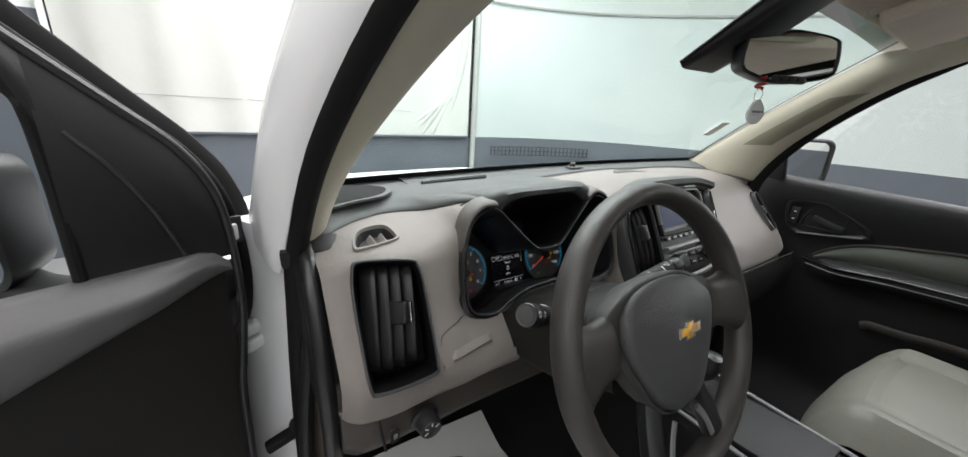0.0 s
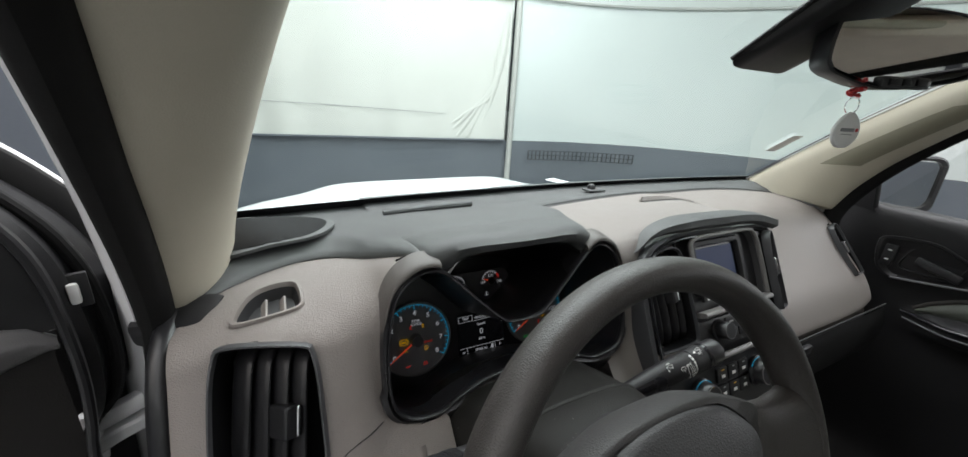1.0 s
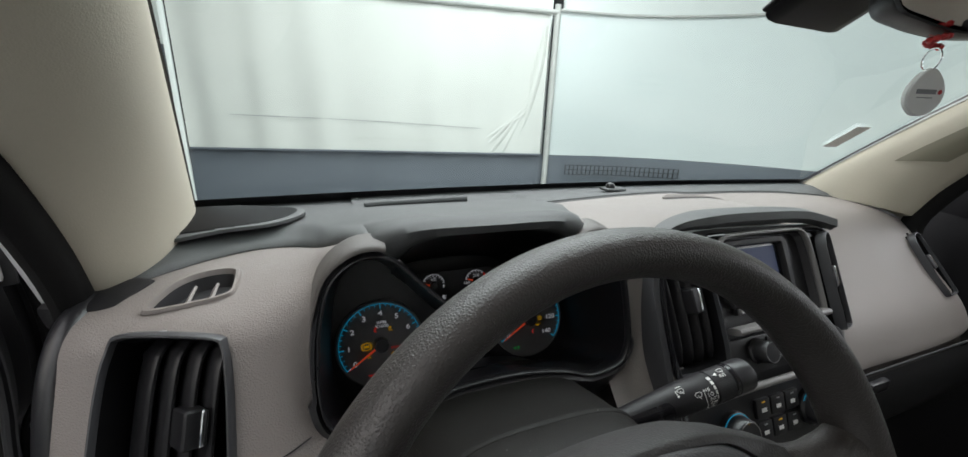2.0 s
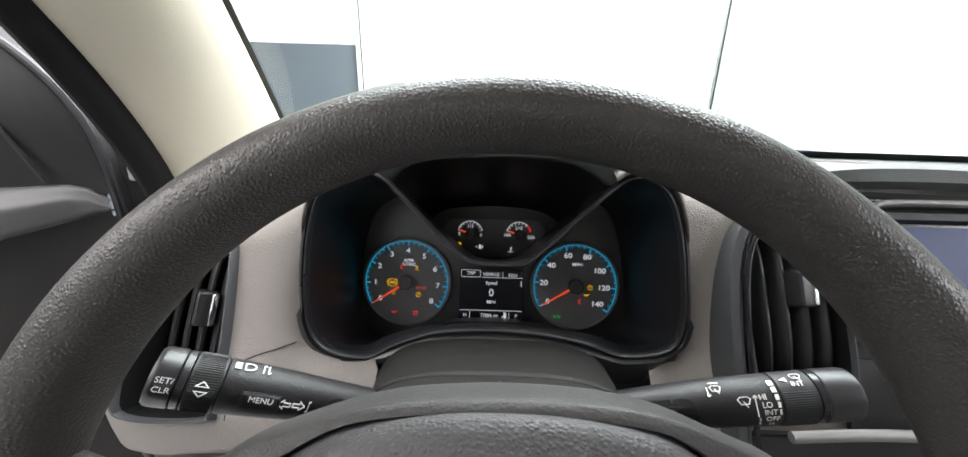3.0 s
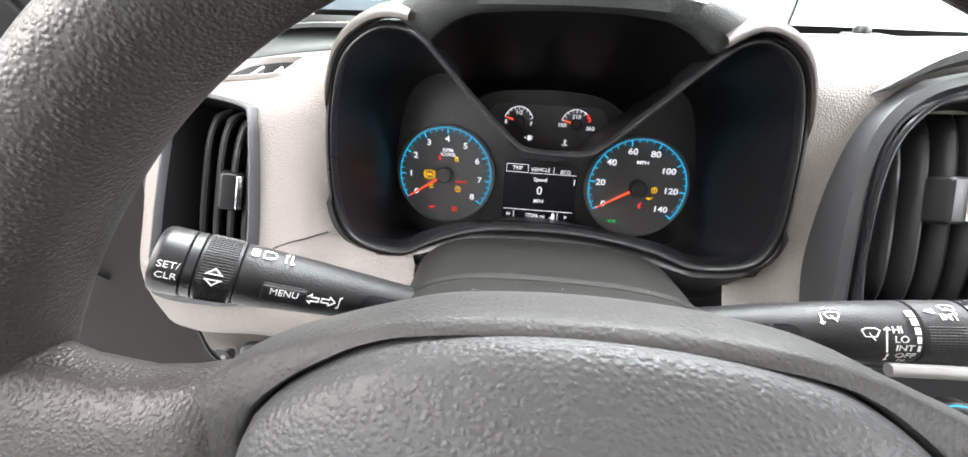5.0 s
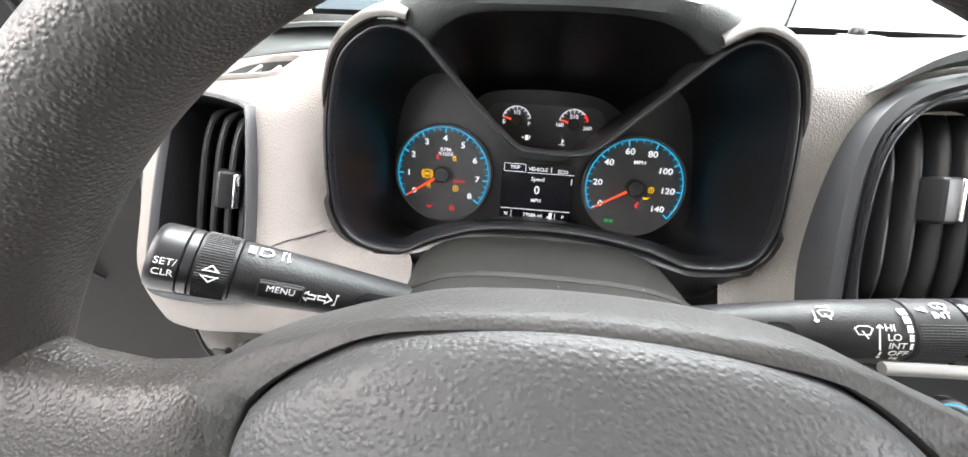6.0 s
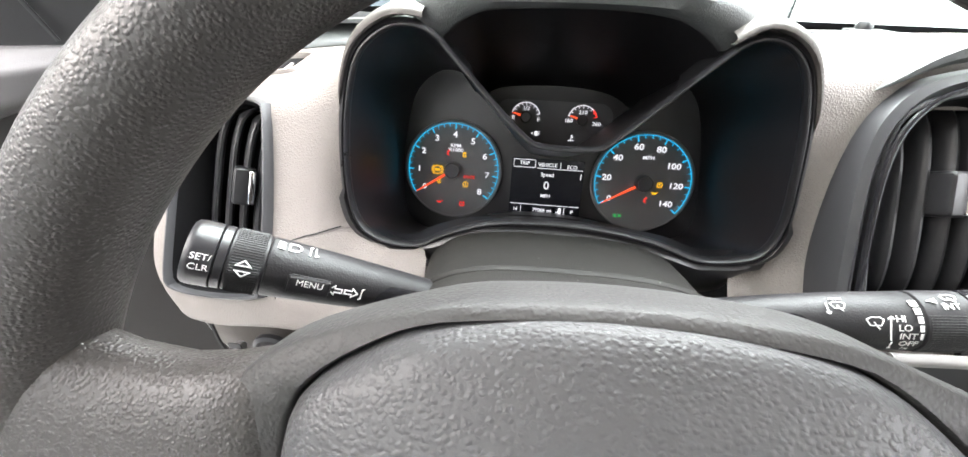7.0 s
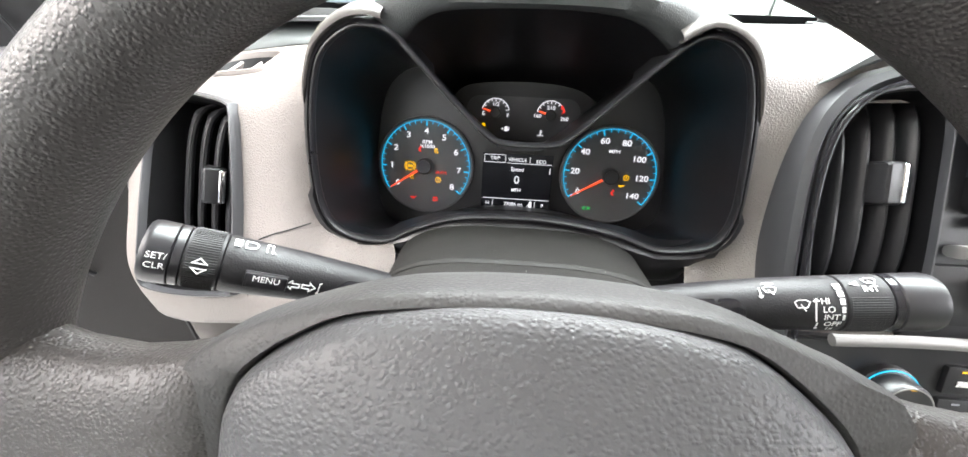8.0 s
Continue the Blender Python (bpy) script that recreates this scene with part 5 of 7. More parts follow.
# fuel and temperature
mg = basis((0.003, 0.4035, 1.140), (1, 0, 0), FACE_UP)
sub = world_part("small_gauge_panel", moved(plate(rounded_rect(0.118, 0.044, 0.014, 8), 0.001), mg), GAUGE_FACE, cluster, "charcoal panel with fuel and temperature dials")
for cx0, a_hot, words in ((-0.0285, None, (("E", -0.0125, -0.001), ("1/2", 0.0, 0.0085), ("F", 0.0130, -0.002))), (0.0285, 1, (("160", -0.0135, -0.001), ("210", 0.0, 0.0075), ("260", 0.0145, -0.003)))):
    q = mg @ pose(cx0, 0.005, 0.0012)
    world_part("scale_ring", moved(ring_bm(0.0140, 0.0148, 15, 165, 0.0004, 30), q), GLOW_WHITE, sub)
    for k in range(9):
        a = 165 - 150 * k / 8
        hot = (a_hot and k > 6) or (not a_hot and k < 1)
        w = rounded_box(0.0034 if k % 4 == 0 else 0.0022, 0.0007, 0.0004, 0)
        world_part("tick", moved(w, q @ pose(0.0130 * math.cos(radians(a)), 0.0130 * math.sin(radians(a)), 0.0003, 0, 0, a)), GLOW_RED if hot else GLOW_WHITE, sub, smooth=False)
    if a_hot:
        world_part("hot_mark", moved(ring_bm(0.0136, 0.0152, 15, 45, 0.0005, 10), q), GLOW_RED, sub, "red hot zone")
    for w, x, y in words:
        lettering("figure", w, 0.0052, TO_CLUSTER @ q @ pose(x, y, 0.0002), GLOW_WHITE, sub, depth=0.0001, stretch=1.1, bold=0.00006)
    c, s = math.cos(radians(163)), math.sin(radians(163))
    nd = loft([[(0.004 * c - s * w, 0.004 * s + c * w, h) for w, h in ((-0.0013, 0.002), (0, 0.003), (0.0013, 0.002))], [(0.0132 * c - s * w, 0.0132 * s + c * w, h) for w, h in ((-0.0006, 0.002), (0, 0.0025), (0.0006, 0.002))]], True, (True, True))
    world_part("needle", moved(nd, q), NEEDLE, sub, "short glowing red needle")
    world_part("hub", moved(lathe([(0.0056, 0), (0.0056, 0.0035), (0.0045, 0.0048), (0.0, 0.0048)], 24), q), BLACK_SATIN, sub)
telltale(sub, mg, -0.0405, -0.0075, "dot", GLOW_AMBER)
world_part("pump_symbol", moved(join(rounded_box(0.0032, 0.0048, 0.0004, 0.0005, 1), moved(rounded_box(0.0008, 0.0040, 0.0004, 0), pose(0.0028, 0.0002, 0, 0, 0, -8)), moved(rounded_box(0.0016, 0.0014, 0.0004, 0), pose(-0.0040, 0, 0, 0, 0, 45))), mg @ pose(-0.0165, -0.0105, 0.0014)), GLOW_WHITE, sub, smooth=False)
world_part("coolant_symbol", moved(join(rounded_box(0.0009, 0.0050, 0.0004, 0), moved(rounded_box(0.0016, 0.0006, 0.0004, 0), pose(0.0010, 0.0016, 0)), moved(rounded_box(0.0016, 0.0006, 0.0004, 0), pose(0.0010, 0.0002, 0)), moved(rounded_box(0.0065, 0.0007, 0.0004, 0), pose(0, -0.0030, 0))), mg @ pose(0.0195, -0.0125, 0.0014)), GLOW_WHITE, sub, smooth=False)

# ---- steering column ----
column = thing("steering_column", "dark grey two-piece steering column shroud", "steering column", (0, 0.16, 1.07))
COL = [(0.070, 0.066, 1.140, 1.040), (0.10, 0.074, 1.146, 1.025), (0.135, 0.081, 1.146, 1.012), (0.158, 0.086, 1.141, 1.005), (0.168, 0.0885, 1.1365, 1.002), (0.185, 0.090, 1.130, 1.0), (0.215, 0.094, 1.119, 1.0), (0.25, 0.100, 1.104, 1.0), (0.31, 0.105, 1.085, 0.99)]
rings = []
for y, w, zt, zb in COL:
    ring = []
    for k in range(44):
        a = 2 * math.pi * k / 44
        c, s = math.cos(a), math.sin(a)
        p = 3.0 if s > 0 else 4.0
        cc, ss = math.copysign(abs(c) ** (2 / p), c), math.copysign(abs(s) ** (2 / p), s)
        mid = zt - 0.055
        ring.append((0.004 + w * cc, y, mid + (zt - mid) * ss if s > 0 else mid + (mid - zb) * ss))
    rings.append(ring)
world_part("upper_shroud", loft(rings, True, (True, True)), SHROUD, column, "dusty dark grey shroud", sharp=25)
band = []
for k in np.linspace(0.06, 0.94, 40):
    a = math.pi * (1 - k)
    c, s = math.cos(a), math.sin(a)
    cc, ss = math.copysign(abs(c) ** (2 / 3), c), s ** (2 / 3)
    band.append((0.004 + 0.0885 * cc, 0.166, 1.082 + 0.0555 * ss))
world_part("shroud_ridge", sweep(band, 0.0030, 0.0016, (0, 0, 1), sides=8), SHROUD, column, "raised ridge across the shroud")
world_part("parting_line", sweep([(0.004 + s * 0.0905, y, 1.083) for s in (1,) for y in np.linspace(0.08, 0.24, 6)], 0.0012, 0.0012, (0, 0, 1), sides=6), BLACK_MATT, column)


# ---- column stalks ----
def stalk(name, label, root, tip, radius, facing, slim=1.0):
    t = thing(name, label, "control stalk", tuple(root))
    root, tip = Vector(root), Vector(tip)
    ax = (tip - root)
    length = ax.length
    ax.normalize()
    out = Vector(facing)
    out = (out - ax * out.dot(ax)).normalized()
    m = Matrix((ax, out.cross(ax), out)).transposed().to_4x4()   # x along the stalk, z towards the driver
    return t, m @ Matrix.Diagonal((1, slim, slim, 1)), length


def turned(profile, m, sides=40, flat=1.0):
    """A body of revolution along local x; flat squeezes it towards the driver."""
    rings = [[(x, r * math.cos(2 * math.pi * k / sides), r * flat * math.sin(2 * math.pi * k / sides)) for k in range(sides)] for x, r in profile]
    return moved(loft(rings, True, (True, True)), m)


def knurl(x0, x1, r, m, parent, n=76, span=(-180, 180)):
    """Fine ribs along the stalk, notched into rows of small teeth."""
    for i in range(n):
        a = 2 * math.pi * i / n
        if not span[0] <= math.degrees(math.atan2(math.cos(a), math.sin(a))) * 1.0 <= span[1]:
            continue
        path = [(x, r * math.cos(a), r * math.sin(a)) for x in np.linspace(x0, x1, 19)]
        bm = sweep(path, 0.00042, 0.00042, (0, math.cos(a), math.sin(a)), sides=4, taper=lambda t: 0.45 if round(t * 18) % 2 else 1.0)
        part("grip_rib", moved(bm, m), BLACK, parent)


def root_inset(m, parent, x0, x1, radius, a0, a1):
    """A smooth dark facet let into the driver's side of a stalk, next to the column."""
    rows = []
    for x in np.linspace(x0, x1, 18):
        k = (x1 - x) / 0.010
        ease = (1 - (1 - min(1.0, k)) ** 2) ** 0.5 if k < 1 else 1.0
        rows.append([(x, radius(x) * 1.015 * math.sin(a1 + (a0 - a1) * ease * u), radius(x) * 1.015 * math.cos(a1 + (a0 - a1) * ease * u)) for u in np.linspace(0, 1, 14)])
    part("root_facet", moved(loft(rows, closed=False), m), PIANO, parent, "smooth dark facet near the column")


lst, ml, ll = stalk("turn_signal_stalk", "black turn signal and cruise stalk with white symbols", (-0.062, 0.166, 1.109), (-0.181, 0.119, 1.1725), 0.0158, (0.45, -0.62, 0.62), 0.86)
part("arm", turned([(-0.010, 0.0108), (0.012, 0.0116), (0.035, 0.0130), (0.060, 0.0146), (0.085, 0.0156), (0.0930, 0.0158), (0.0938, 0.0152)], ml), BLACK, lst, "tapering black arm")
part("collar", turned([(0.0940, 0.0152), (0.0945, 0.0160), (0.1082, 0.0161), (0.1086, 0.0153)], ml), BLACK, lst, "ribbed twist collar")
knurl(0.0956, 0.1072, 0.0161, ml, lst.children[-1])
part("ring", turned([(0.1087, 0.0154), (0.1091, 0.0161), (0.1122, 0.0161), (0.1126, 0.0154)], ml), BLACK_SATIN, lst, "smooth black ring")
part("end_button", turned([(0.1127, 0.0155), (0.1132, 0.0163), (0.1205, 0.0163), (0.1226, 0.0158), (0.1236, 0.0146), (0.1234, 0.0110), (0.1238, 0.0104)], ml), BLACK_SATIN, lst, "round end button")
root_inset(ml, lst, 0.002, 0.046, lambda x: 0.0113 + (0.0142 - 0.0113) * x / 0.055, -0.1, 1.5)


def ltext(words, size, x, y, r=0.0159, mat=INK_WHITE):
    a = y / r
    q = ml @ pose(x, r * math.sin(a), r * math.cos(a)) @ pose(0, 0, 0, -math.degrees(a)) @ pose(0, 0, 0.0003, 0, 0, 180)
    lettering("print", words, size, q, mat, lst, depth=0.00012, stretch=0.92)


def lmark(bm, x, y, r=0.0159, mat=INK_WHITE, name="symbol"):
    a = y / r
    q = ml @ pose(x, r * math.sin(a), r * math.cos(a)) @ pose(0, 0, 0, -math.degrees(a)) @ pose(0, 0, 0.0003, 0, 0, 180)
    for piece in islands(bm):
        part(name, moved(piece, q), mat, lst, smooth=False)


def arrow(w, h):
    return frame_of([(-w, 0), (0, h), (0, h * 0.45), (w, h * 0.45), (w, -h * 0.45), (0, -h * 0.45), (0, -h)], [(-w * 0.72, 0), (-w * 0.14, h * 0.60), (-w * 0.14, h * 0.22), (w * 0.80, h * 0.22), (w * 0.80, -h * 0.22), (-w * 0.14, -h * 0.22), (-w * 0.14, -h * 0.60)], 0.0003)


def tri(w, h):
    return frame_of([(-w, 0), (w, 0), (0, h)], [(-w * 0.62, h * 0.16), (w * 0.62, h * 0.16), (0, h * 0.72)], 0.0003)


# ---- wheel frame ----
WC, WT = Vector((0.0044, 0.050, 1.132)), 23.0
wheel = thing("steering_wheel", "dark grey worn soft-grip steering wheel with a grained airbag pad", "steering wheel", tuple(WC))
MW = pose(0, 0, 0, 90 - WT)   # local x right, y up the wheel, z towards the driver
RR, TR, TA = 0.1715, 0.0138, 0.0180
rings = []
for k in range(160):
    a = 2 * math.pi * k / 160
    c, s = math.cos(a), math.sin(a)
    grip = 1 + 0.05 * math.exp(-(((math.degrees(a) - 35 + 180) % 360 - 180) / 12) ** 2) + 0.05 * math.exp(-(((math.degrees(a) - 145 + 180) % 360 - 180) / 12) ** 2)
    ring = []
    for j in range(28):
        b = 2 * math.pi * j / 28
        rr, zz = TR * math.cos(b) * grip, TA * math.sin(b) * grip
        ring.append(((RR + rr) * c, (RR + rr) * s, zz - 0.002))
    rings.append(ring)
part("rim", moved(loft(rings, True, wrap=True), MW), WHEEL_SKIN, wheel, "worn soft-grip rim with pebbled skin")
PADO = [(-0.0865, 0.012), (-0.0855, 0.028), (-0.0825, 0.0385), (-0.0740, 0.0470), (-0.0640, 0.0535), (-0.0525, 0.0592), (-0.0370, 0.0630), (-0.0170, 0.0660), (0.006, 0.0668), (0.030, 0.0655), (0.0520, 0.0618), (0.0640, 0.0574), (0.0760, 0.0490), (0.0870, 0.0385), (0.0915, 0.028), (0.0915, 0.012), (0.083, -0.012), (0.070, -0.036), (0.050, -0.066), (0.028, -0.084), (0.0, -0.089), (-0.028, -0.084), (-0.050, -0.066), (-0.067, -0.036), (-0.080, -0.012)]
pado = spline(PADO, 96, closed=True) - np.array([0.0044, 0.0])
pc = np.array([0, 0.005])


def close(x, y):
    """1 along the top middle, where pad and housing meet without a gap."""
    return min(1.0, max(0.0, (0.052 - abs(x - 0.002)) / 0.022)) if y > 0 else 0.0


def pad_w(k):
    return 0.024 - 0.011 * k ** 2.2 - 0.004 * k ** 8


rings = [[(pc[0] + (x - pc[0]) * 1.0, pc[1] + (y - pc[1]) * 1.0, -0.012) for x, y in pado]]
for k in (1.0, 0.992, 0.975, 0.95, 0.90, 0.82, 0.7, 0.55, 0.4, 0.25, 0.12, 0.04):
    drop = 0.006 * max(0.0, (k - 0.955) / 0.045) ** 2
    rings.append([(pc[0] + (x - pc[0]) * k, pc[1] + (y - pc[1]) * k, pad_w(k) - drop * (1 - 0.7 * close(x, y)) - 0.10 * max(0.0, (pc[1] + (y - pc[1]) * k) - 0.03) ** 1.0 * 1.2) for x, y in pado])
part("airbag_pad", moved(loft(rings, True, (False, True)), MW), PAD_SKIN, wheel, "grained airbag pad")
pad = wheel.children[-1]
em = MW @ pose(0.0, 0.006, 0.0242)
part("badge", moved(join(frame_of([(-0.023, -0.006), (-0.010, -0.006), (-0.011, -0.0105), (0.008, -0.0105), (0.009, -0.006), (0.0215, -0.006), (0.0240, 0.006), (0.011, 0.006), (0.012, 0.0105), (-0.007, 0.0105), (-0.008, 0.006), (-0.0205, 0.006)],
                                  [(-0.0205, -0.0042), (-0.008, -0.0042), (-0.009, -0.0086), (0.0063, -0.0086), (0.0073, -0.0042), (0.0195, -0.0042), (0.0212, 0.0042), (0.009, 0.0042), (0.010, 0.0086), (-0.0052, 0.0086), (-0.0062, 0.0042), (-0.0185, 0.0042)], 0.0035)), em), CHROME, pad, "chrome-edged plain badge")
part("badge_fill", moved(plate([(-0.0205, -0.0042), (-0.008, -0.0042), (-0.009, -0.0086), (0.0063, -0.0086), (0.0073, -0.0042), (0.0195, -0.0042), (0.0212, 0.0042), (0.009, 0.0042), (0.010, 0.0086), (-0.0052, 0.0086), (-0.0062, 0.0042), (-0.0185, 0.0042)], 0.0024), em), GOLD, pad, "gold badge face")
# the housing round the pad, flush with its edge, and the spokes
HOUSE = [(-0.106, 0.012), (-0.106, 0.030), (-0.100, 0.0430), (-0.088, 0.0512), (-0.072, 0.0578), (-0.055, 0.0635), (-0.040, 0.0670), (-0.017, 0.0692), (0.006, 0.0700), (0.030, 0.0694), (0.050, 0.0676), (0.066, 0.0636), (0.080, 0.0580), (0.093, 0.0530),
         (0.105, 0.0470), (0.110, 0.030), (0.109, 0.012), (0.097, -0.012), (0.079, -0.038), (0.056, -0.068), (0.032, -0.089), (0.0, -0.094), (-0.032, -0.089), (-0.056, -0.068), (-0.077, -0.038), (-0.095, -0.012)]
house = spline(HOUSE, 96, closed=True) - np.array([0.0044, 0.0])
edge_z = lambda y: 0.0030 - 0.12 * max(0.0, y - 0.03)
rings = []
for k, dz in ((1.003, -0.020), (1.010, -0.0045), (1.014, -0.0012), (1.024, 0.0)):
    rings.append([(pc[0] + (x - pc[0]) * k, pc[1] + (y - pc[1]) * (1 + (k - 1) * (1 - 0.9 * close(x, y))), edge_z(y) + dz * (1 - 0.85 * close(x, y))) for x, y in pado])
for k, dz in ((0.990, -0.0012), (1.0, -0.0040), (1.004, -0.0085), (1.0, -0.020), (0.94, -0.036), (0.78, -0.050)):
    rings.append([(x * k, 0.003 + (y - 0.003) * k, edge_z(y) + dz) for x, y in house])
part("hub_housing", moved(loft(rings, True, (False, True)), MW), HOUSE_SKIN, wheel, "moulded hub housing round the pad", sharp=60)
for s in (-1, 1):
    sec = []
    for r, u0, u1, z0, z1 in ((0.088, -0.030, 0.0440, -0.026, -0.008), (0.096, -0.026, 0.0450, -0.026, 0.002), (0.104, -0.024, 0.0445, -0.025, 0.0065), (0.114, -0.024, 0.0425, -0.024, 0.0085), (0.128, -0.027, 0.0415, -0.022, 0.0095), (0.146, -0.036, 0.0450, -0.020, 0.0112), (0.159, -0.045, 0.0510, -0.018, 0.0135), (0.170, -0.054, 0.0580, -0.014, 0.0150)):
        ring = []
        for k in range(28):
            a = 2 * math.pi * k / 28
            c, d = math.cos(a), math.sin(a)
            cc, dd = math.copysign(abs(c) ** 0.75, c), math.copysign(abs(d) ** 0.75, d)
            ring.append((s * r, (u0 + u1) / 2 + (u1 - u0) / 2 * cc, (z0 + z1) / 2 + (z1 - z0) / 2 * dd))
        sec.append(ring)
    part("side_spoke", moved(loft(sec, True, (True, True)), MW), WHEEL_SKIN, wheel, "moulded side spoke")
    sp = spline([(s * 0.042, -0.062, -0.012), (s * 0.052, -0.098, -0.010), (s * 0.060, -0.130, -0.006), (s * 0.064, -0.158, -0.003)], 20)
    part("lower_spoke", moved(sweep(sp, 0.016, 0.011, (0, 0, 1), sides=14, power=2.6), MW), BLACK_SATIN, wheel, "black lower spoke")
    part("spoke_trim", moved(sweep(spline([(s * 0.024, -0.100, 0.004), (s * 0.036, -0.118, 0.0055), (s * 0.045, -0.142, 0.006)], 12), 0.005, 0.002, (0, 0, 1), sides=8), MW), DARK_SILVER, wheel, "dull silver insert on the lower spoke")
part("hub", moved(lathe([(0.045, -0.075), (0.052, -0.045), (0.050, -0.03)], 32), MW), BLACK_MATT, wheel)

# print on the left stalk
ltext("SET/", 0.0044, 0.1172, 0.0030, 0.0168)
ltext("CLR", 0.0044, 0.1172, 0.0080, 0.0168)
lmark(tri(0.0033, 0.0034), 0.1018, 0.0036, 0.0164)
lmark(moved(tri(0.0033, 0.0034), pose(0, 0, 0, 0, 0, 180)), 0.1018, 0.0058, 0.0164)
lmark(moved(rounded_box(0.0180, 0.0088, 0.0032, 0.0012, 2), pose(0, 0, 0.0006)), 0.0750, 0.0070, 0.0150, BLACK_SATIN, "menu_button")
lmark(frame_of(rounded_rect(0.0192, 0.0100, 0.0018, 5), rounded_rect(0.0180, 0.0088, 0.0012, 5), 0.0005), 0.0750, 0.0070, 0.0158, BLACK_MATT, "button_gap")
ltext("MENU", 0.0046, 0.0750, 0.0066, 0.0184)
lmark(arrow(0.0034, 0.0032), 0.0635, 0.0067, 0.0150)
lmark(moved(arrow(0.0034, 0.0032), pose(0, 0, 0, 0, 0, 180)), 0.0560, 0.0065, 0.0146)
lmark(join(rounded_box(0.0005, 0.0064, 0.0003, 0), moved(rounded_box(0.0016, 0.0006, 0.0003, 0), pose(0.0004, 0.0028, 0, 0, 0, 50)), moved(rounded_box(0.0016, 0.0006, 0.0003, 0), pose(-0.0004, -0.0028, 0, 0, 0, 50))), 0.0512, 0.0063, 0.0143)
lamp_bm = join(moved(ring_bm(0.0022, 0.0028, -90, 90, n=12), pose(0.0012, 0, 0)), moved(rounded_box(0.0024, 0.0006, 0.0003, 0), pose(0.0, 0.0025, 0)), moved(rounded_box(0.0024, 0.0006, 0.0003, 0), pose(0.0, -0.0025, 0)), moved(rounded_box(0.0006, 0.0054, 0.0003, 0), pose(-0.0012, 0, 0)))
for k in range(4):
    lamp_bm = join(lamp_bm, moved(rounded_box(0.0030, 0.0007, 0.0003, 0), pose(-0.0045, -0.0020 + 0.0014 * k, 0)))
lmark(lamp_bm, 0.0855, -0.0118, 0.0160)
for k in range(2):
    lmark(join(rounded_box(0.0006, 0.0064, 0.0003, 0), moved(rounded_box(0.0018, 0.0006, 0.0003, 0), pose(0.0005, 0.0028 * (1 - 2 * k), 0, 0, 0, 50))), 0.0778 - 0.0024 * k, -0.0118, 0.0157)

rst, mr, rl = stalk("wiper_stalk", "black wiper stalk with white symbols", (0.066, 0.172, 1.108), (0.2125, 0.1632, 1.1345), 0.0150, (-0.45, -0.62, 0.64), 0.95)
part("arm", turned([(-0.006, 0.0100), (0.018, 0.0112), (0.045, 0.0134), (0.072, 0.0148), (0.1030, 0.0153), (0.1040, 0.0148)], mr), BLACK, rst, "tapering black arm")
part("collar", turned([(0.1042, 0.0147), (0.1048, 0.0155), (0.1236, 0.0155), (0.1242, 0.0147)], mr), BLACK, rst, "ribbed twist collar")
knurl(0.1058, 0.1226, 0.0155, mr, rst.children[-1], span=(-175, 8))
part("ring", turned([(0.1243, 0.0148), (0.1248, 0.0156), (0.1280, 0.0156), (0.1285, 0.0148)], mr), PIANO, rst, "gloss black ring")
part("end_cap", turned([(0.1286, 0.0150), (0.1292, 0.0157), (0.1440, 0.0157), (0.1470, 0.0150), (0.1486, 0.0128), (0.1490, 0.0090)], mr), BLACK_SATIN, rst, "rounded end cap")
root_inset(mr, rst, 0.002, 0.062, lambda x: 0.0102 + (0.0143 - 0.0102) * x / 0.062, 0.15, -1.5)


def rtext(words, size, x, y, r=0.0152, mat=INK_WHITE, align="LEFT"):
    a = y / r
    q = mr @ pose(x, r * math.sin(a), r * math.cos(a)) @ pose(0, 0, 0, -math.degrees(a)) @ pose(0, 0, 0.0003)
    lettering("print", words, size, q, mat, rst, depth=0.00012, align=align, stretch=0.92)


def rmark(bm, x, y, r=0.0152, mat=INK_WHITE):
    a = y / r
    q = mr @ pose(x, r * math.sin(a), r * math.cos(a)) @ pose(0, 0, 0, -math.degrees(a)) @ pose(0, 0, 0.0003)
    for piece in islands(bm):
        part("symbol", moved(piece, q), mat, rst, smooth=False)


def wiper_icon(s):
    fan = frame_of([(-s, 0.45 * s), (-0.5 * s, 0.80 * s), (0.5 * s, 0.80 * s), (s, 0.45 * s), (0.62 * s, -0.4 * s), (-0.62 * s, -0.4 * s)], [(-0.84 * s, 0.41 * s), (-0.44 * s, 0.68 * s), (0.44 * s, 0.68 * s), (0.84 * s, 0.41 * s), (0.54 * s, -0.29 * s), (-0.54 * s, -0.29 * s)], 0.0003)
    return join(fan, moved(rounded_box(0.12 * s, 1.1 * s, 0.0003, 0), pose(0.1 * s, -0.35 * s, 0.0002, 0, 0, 30)))


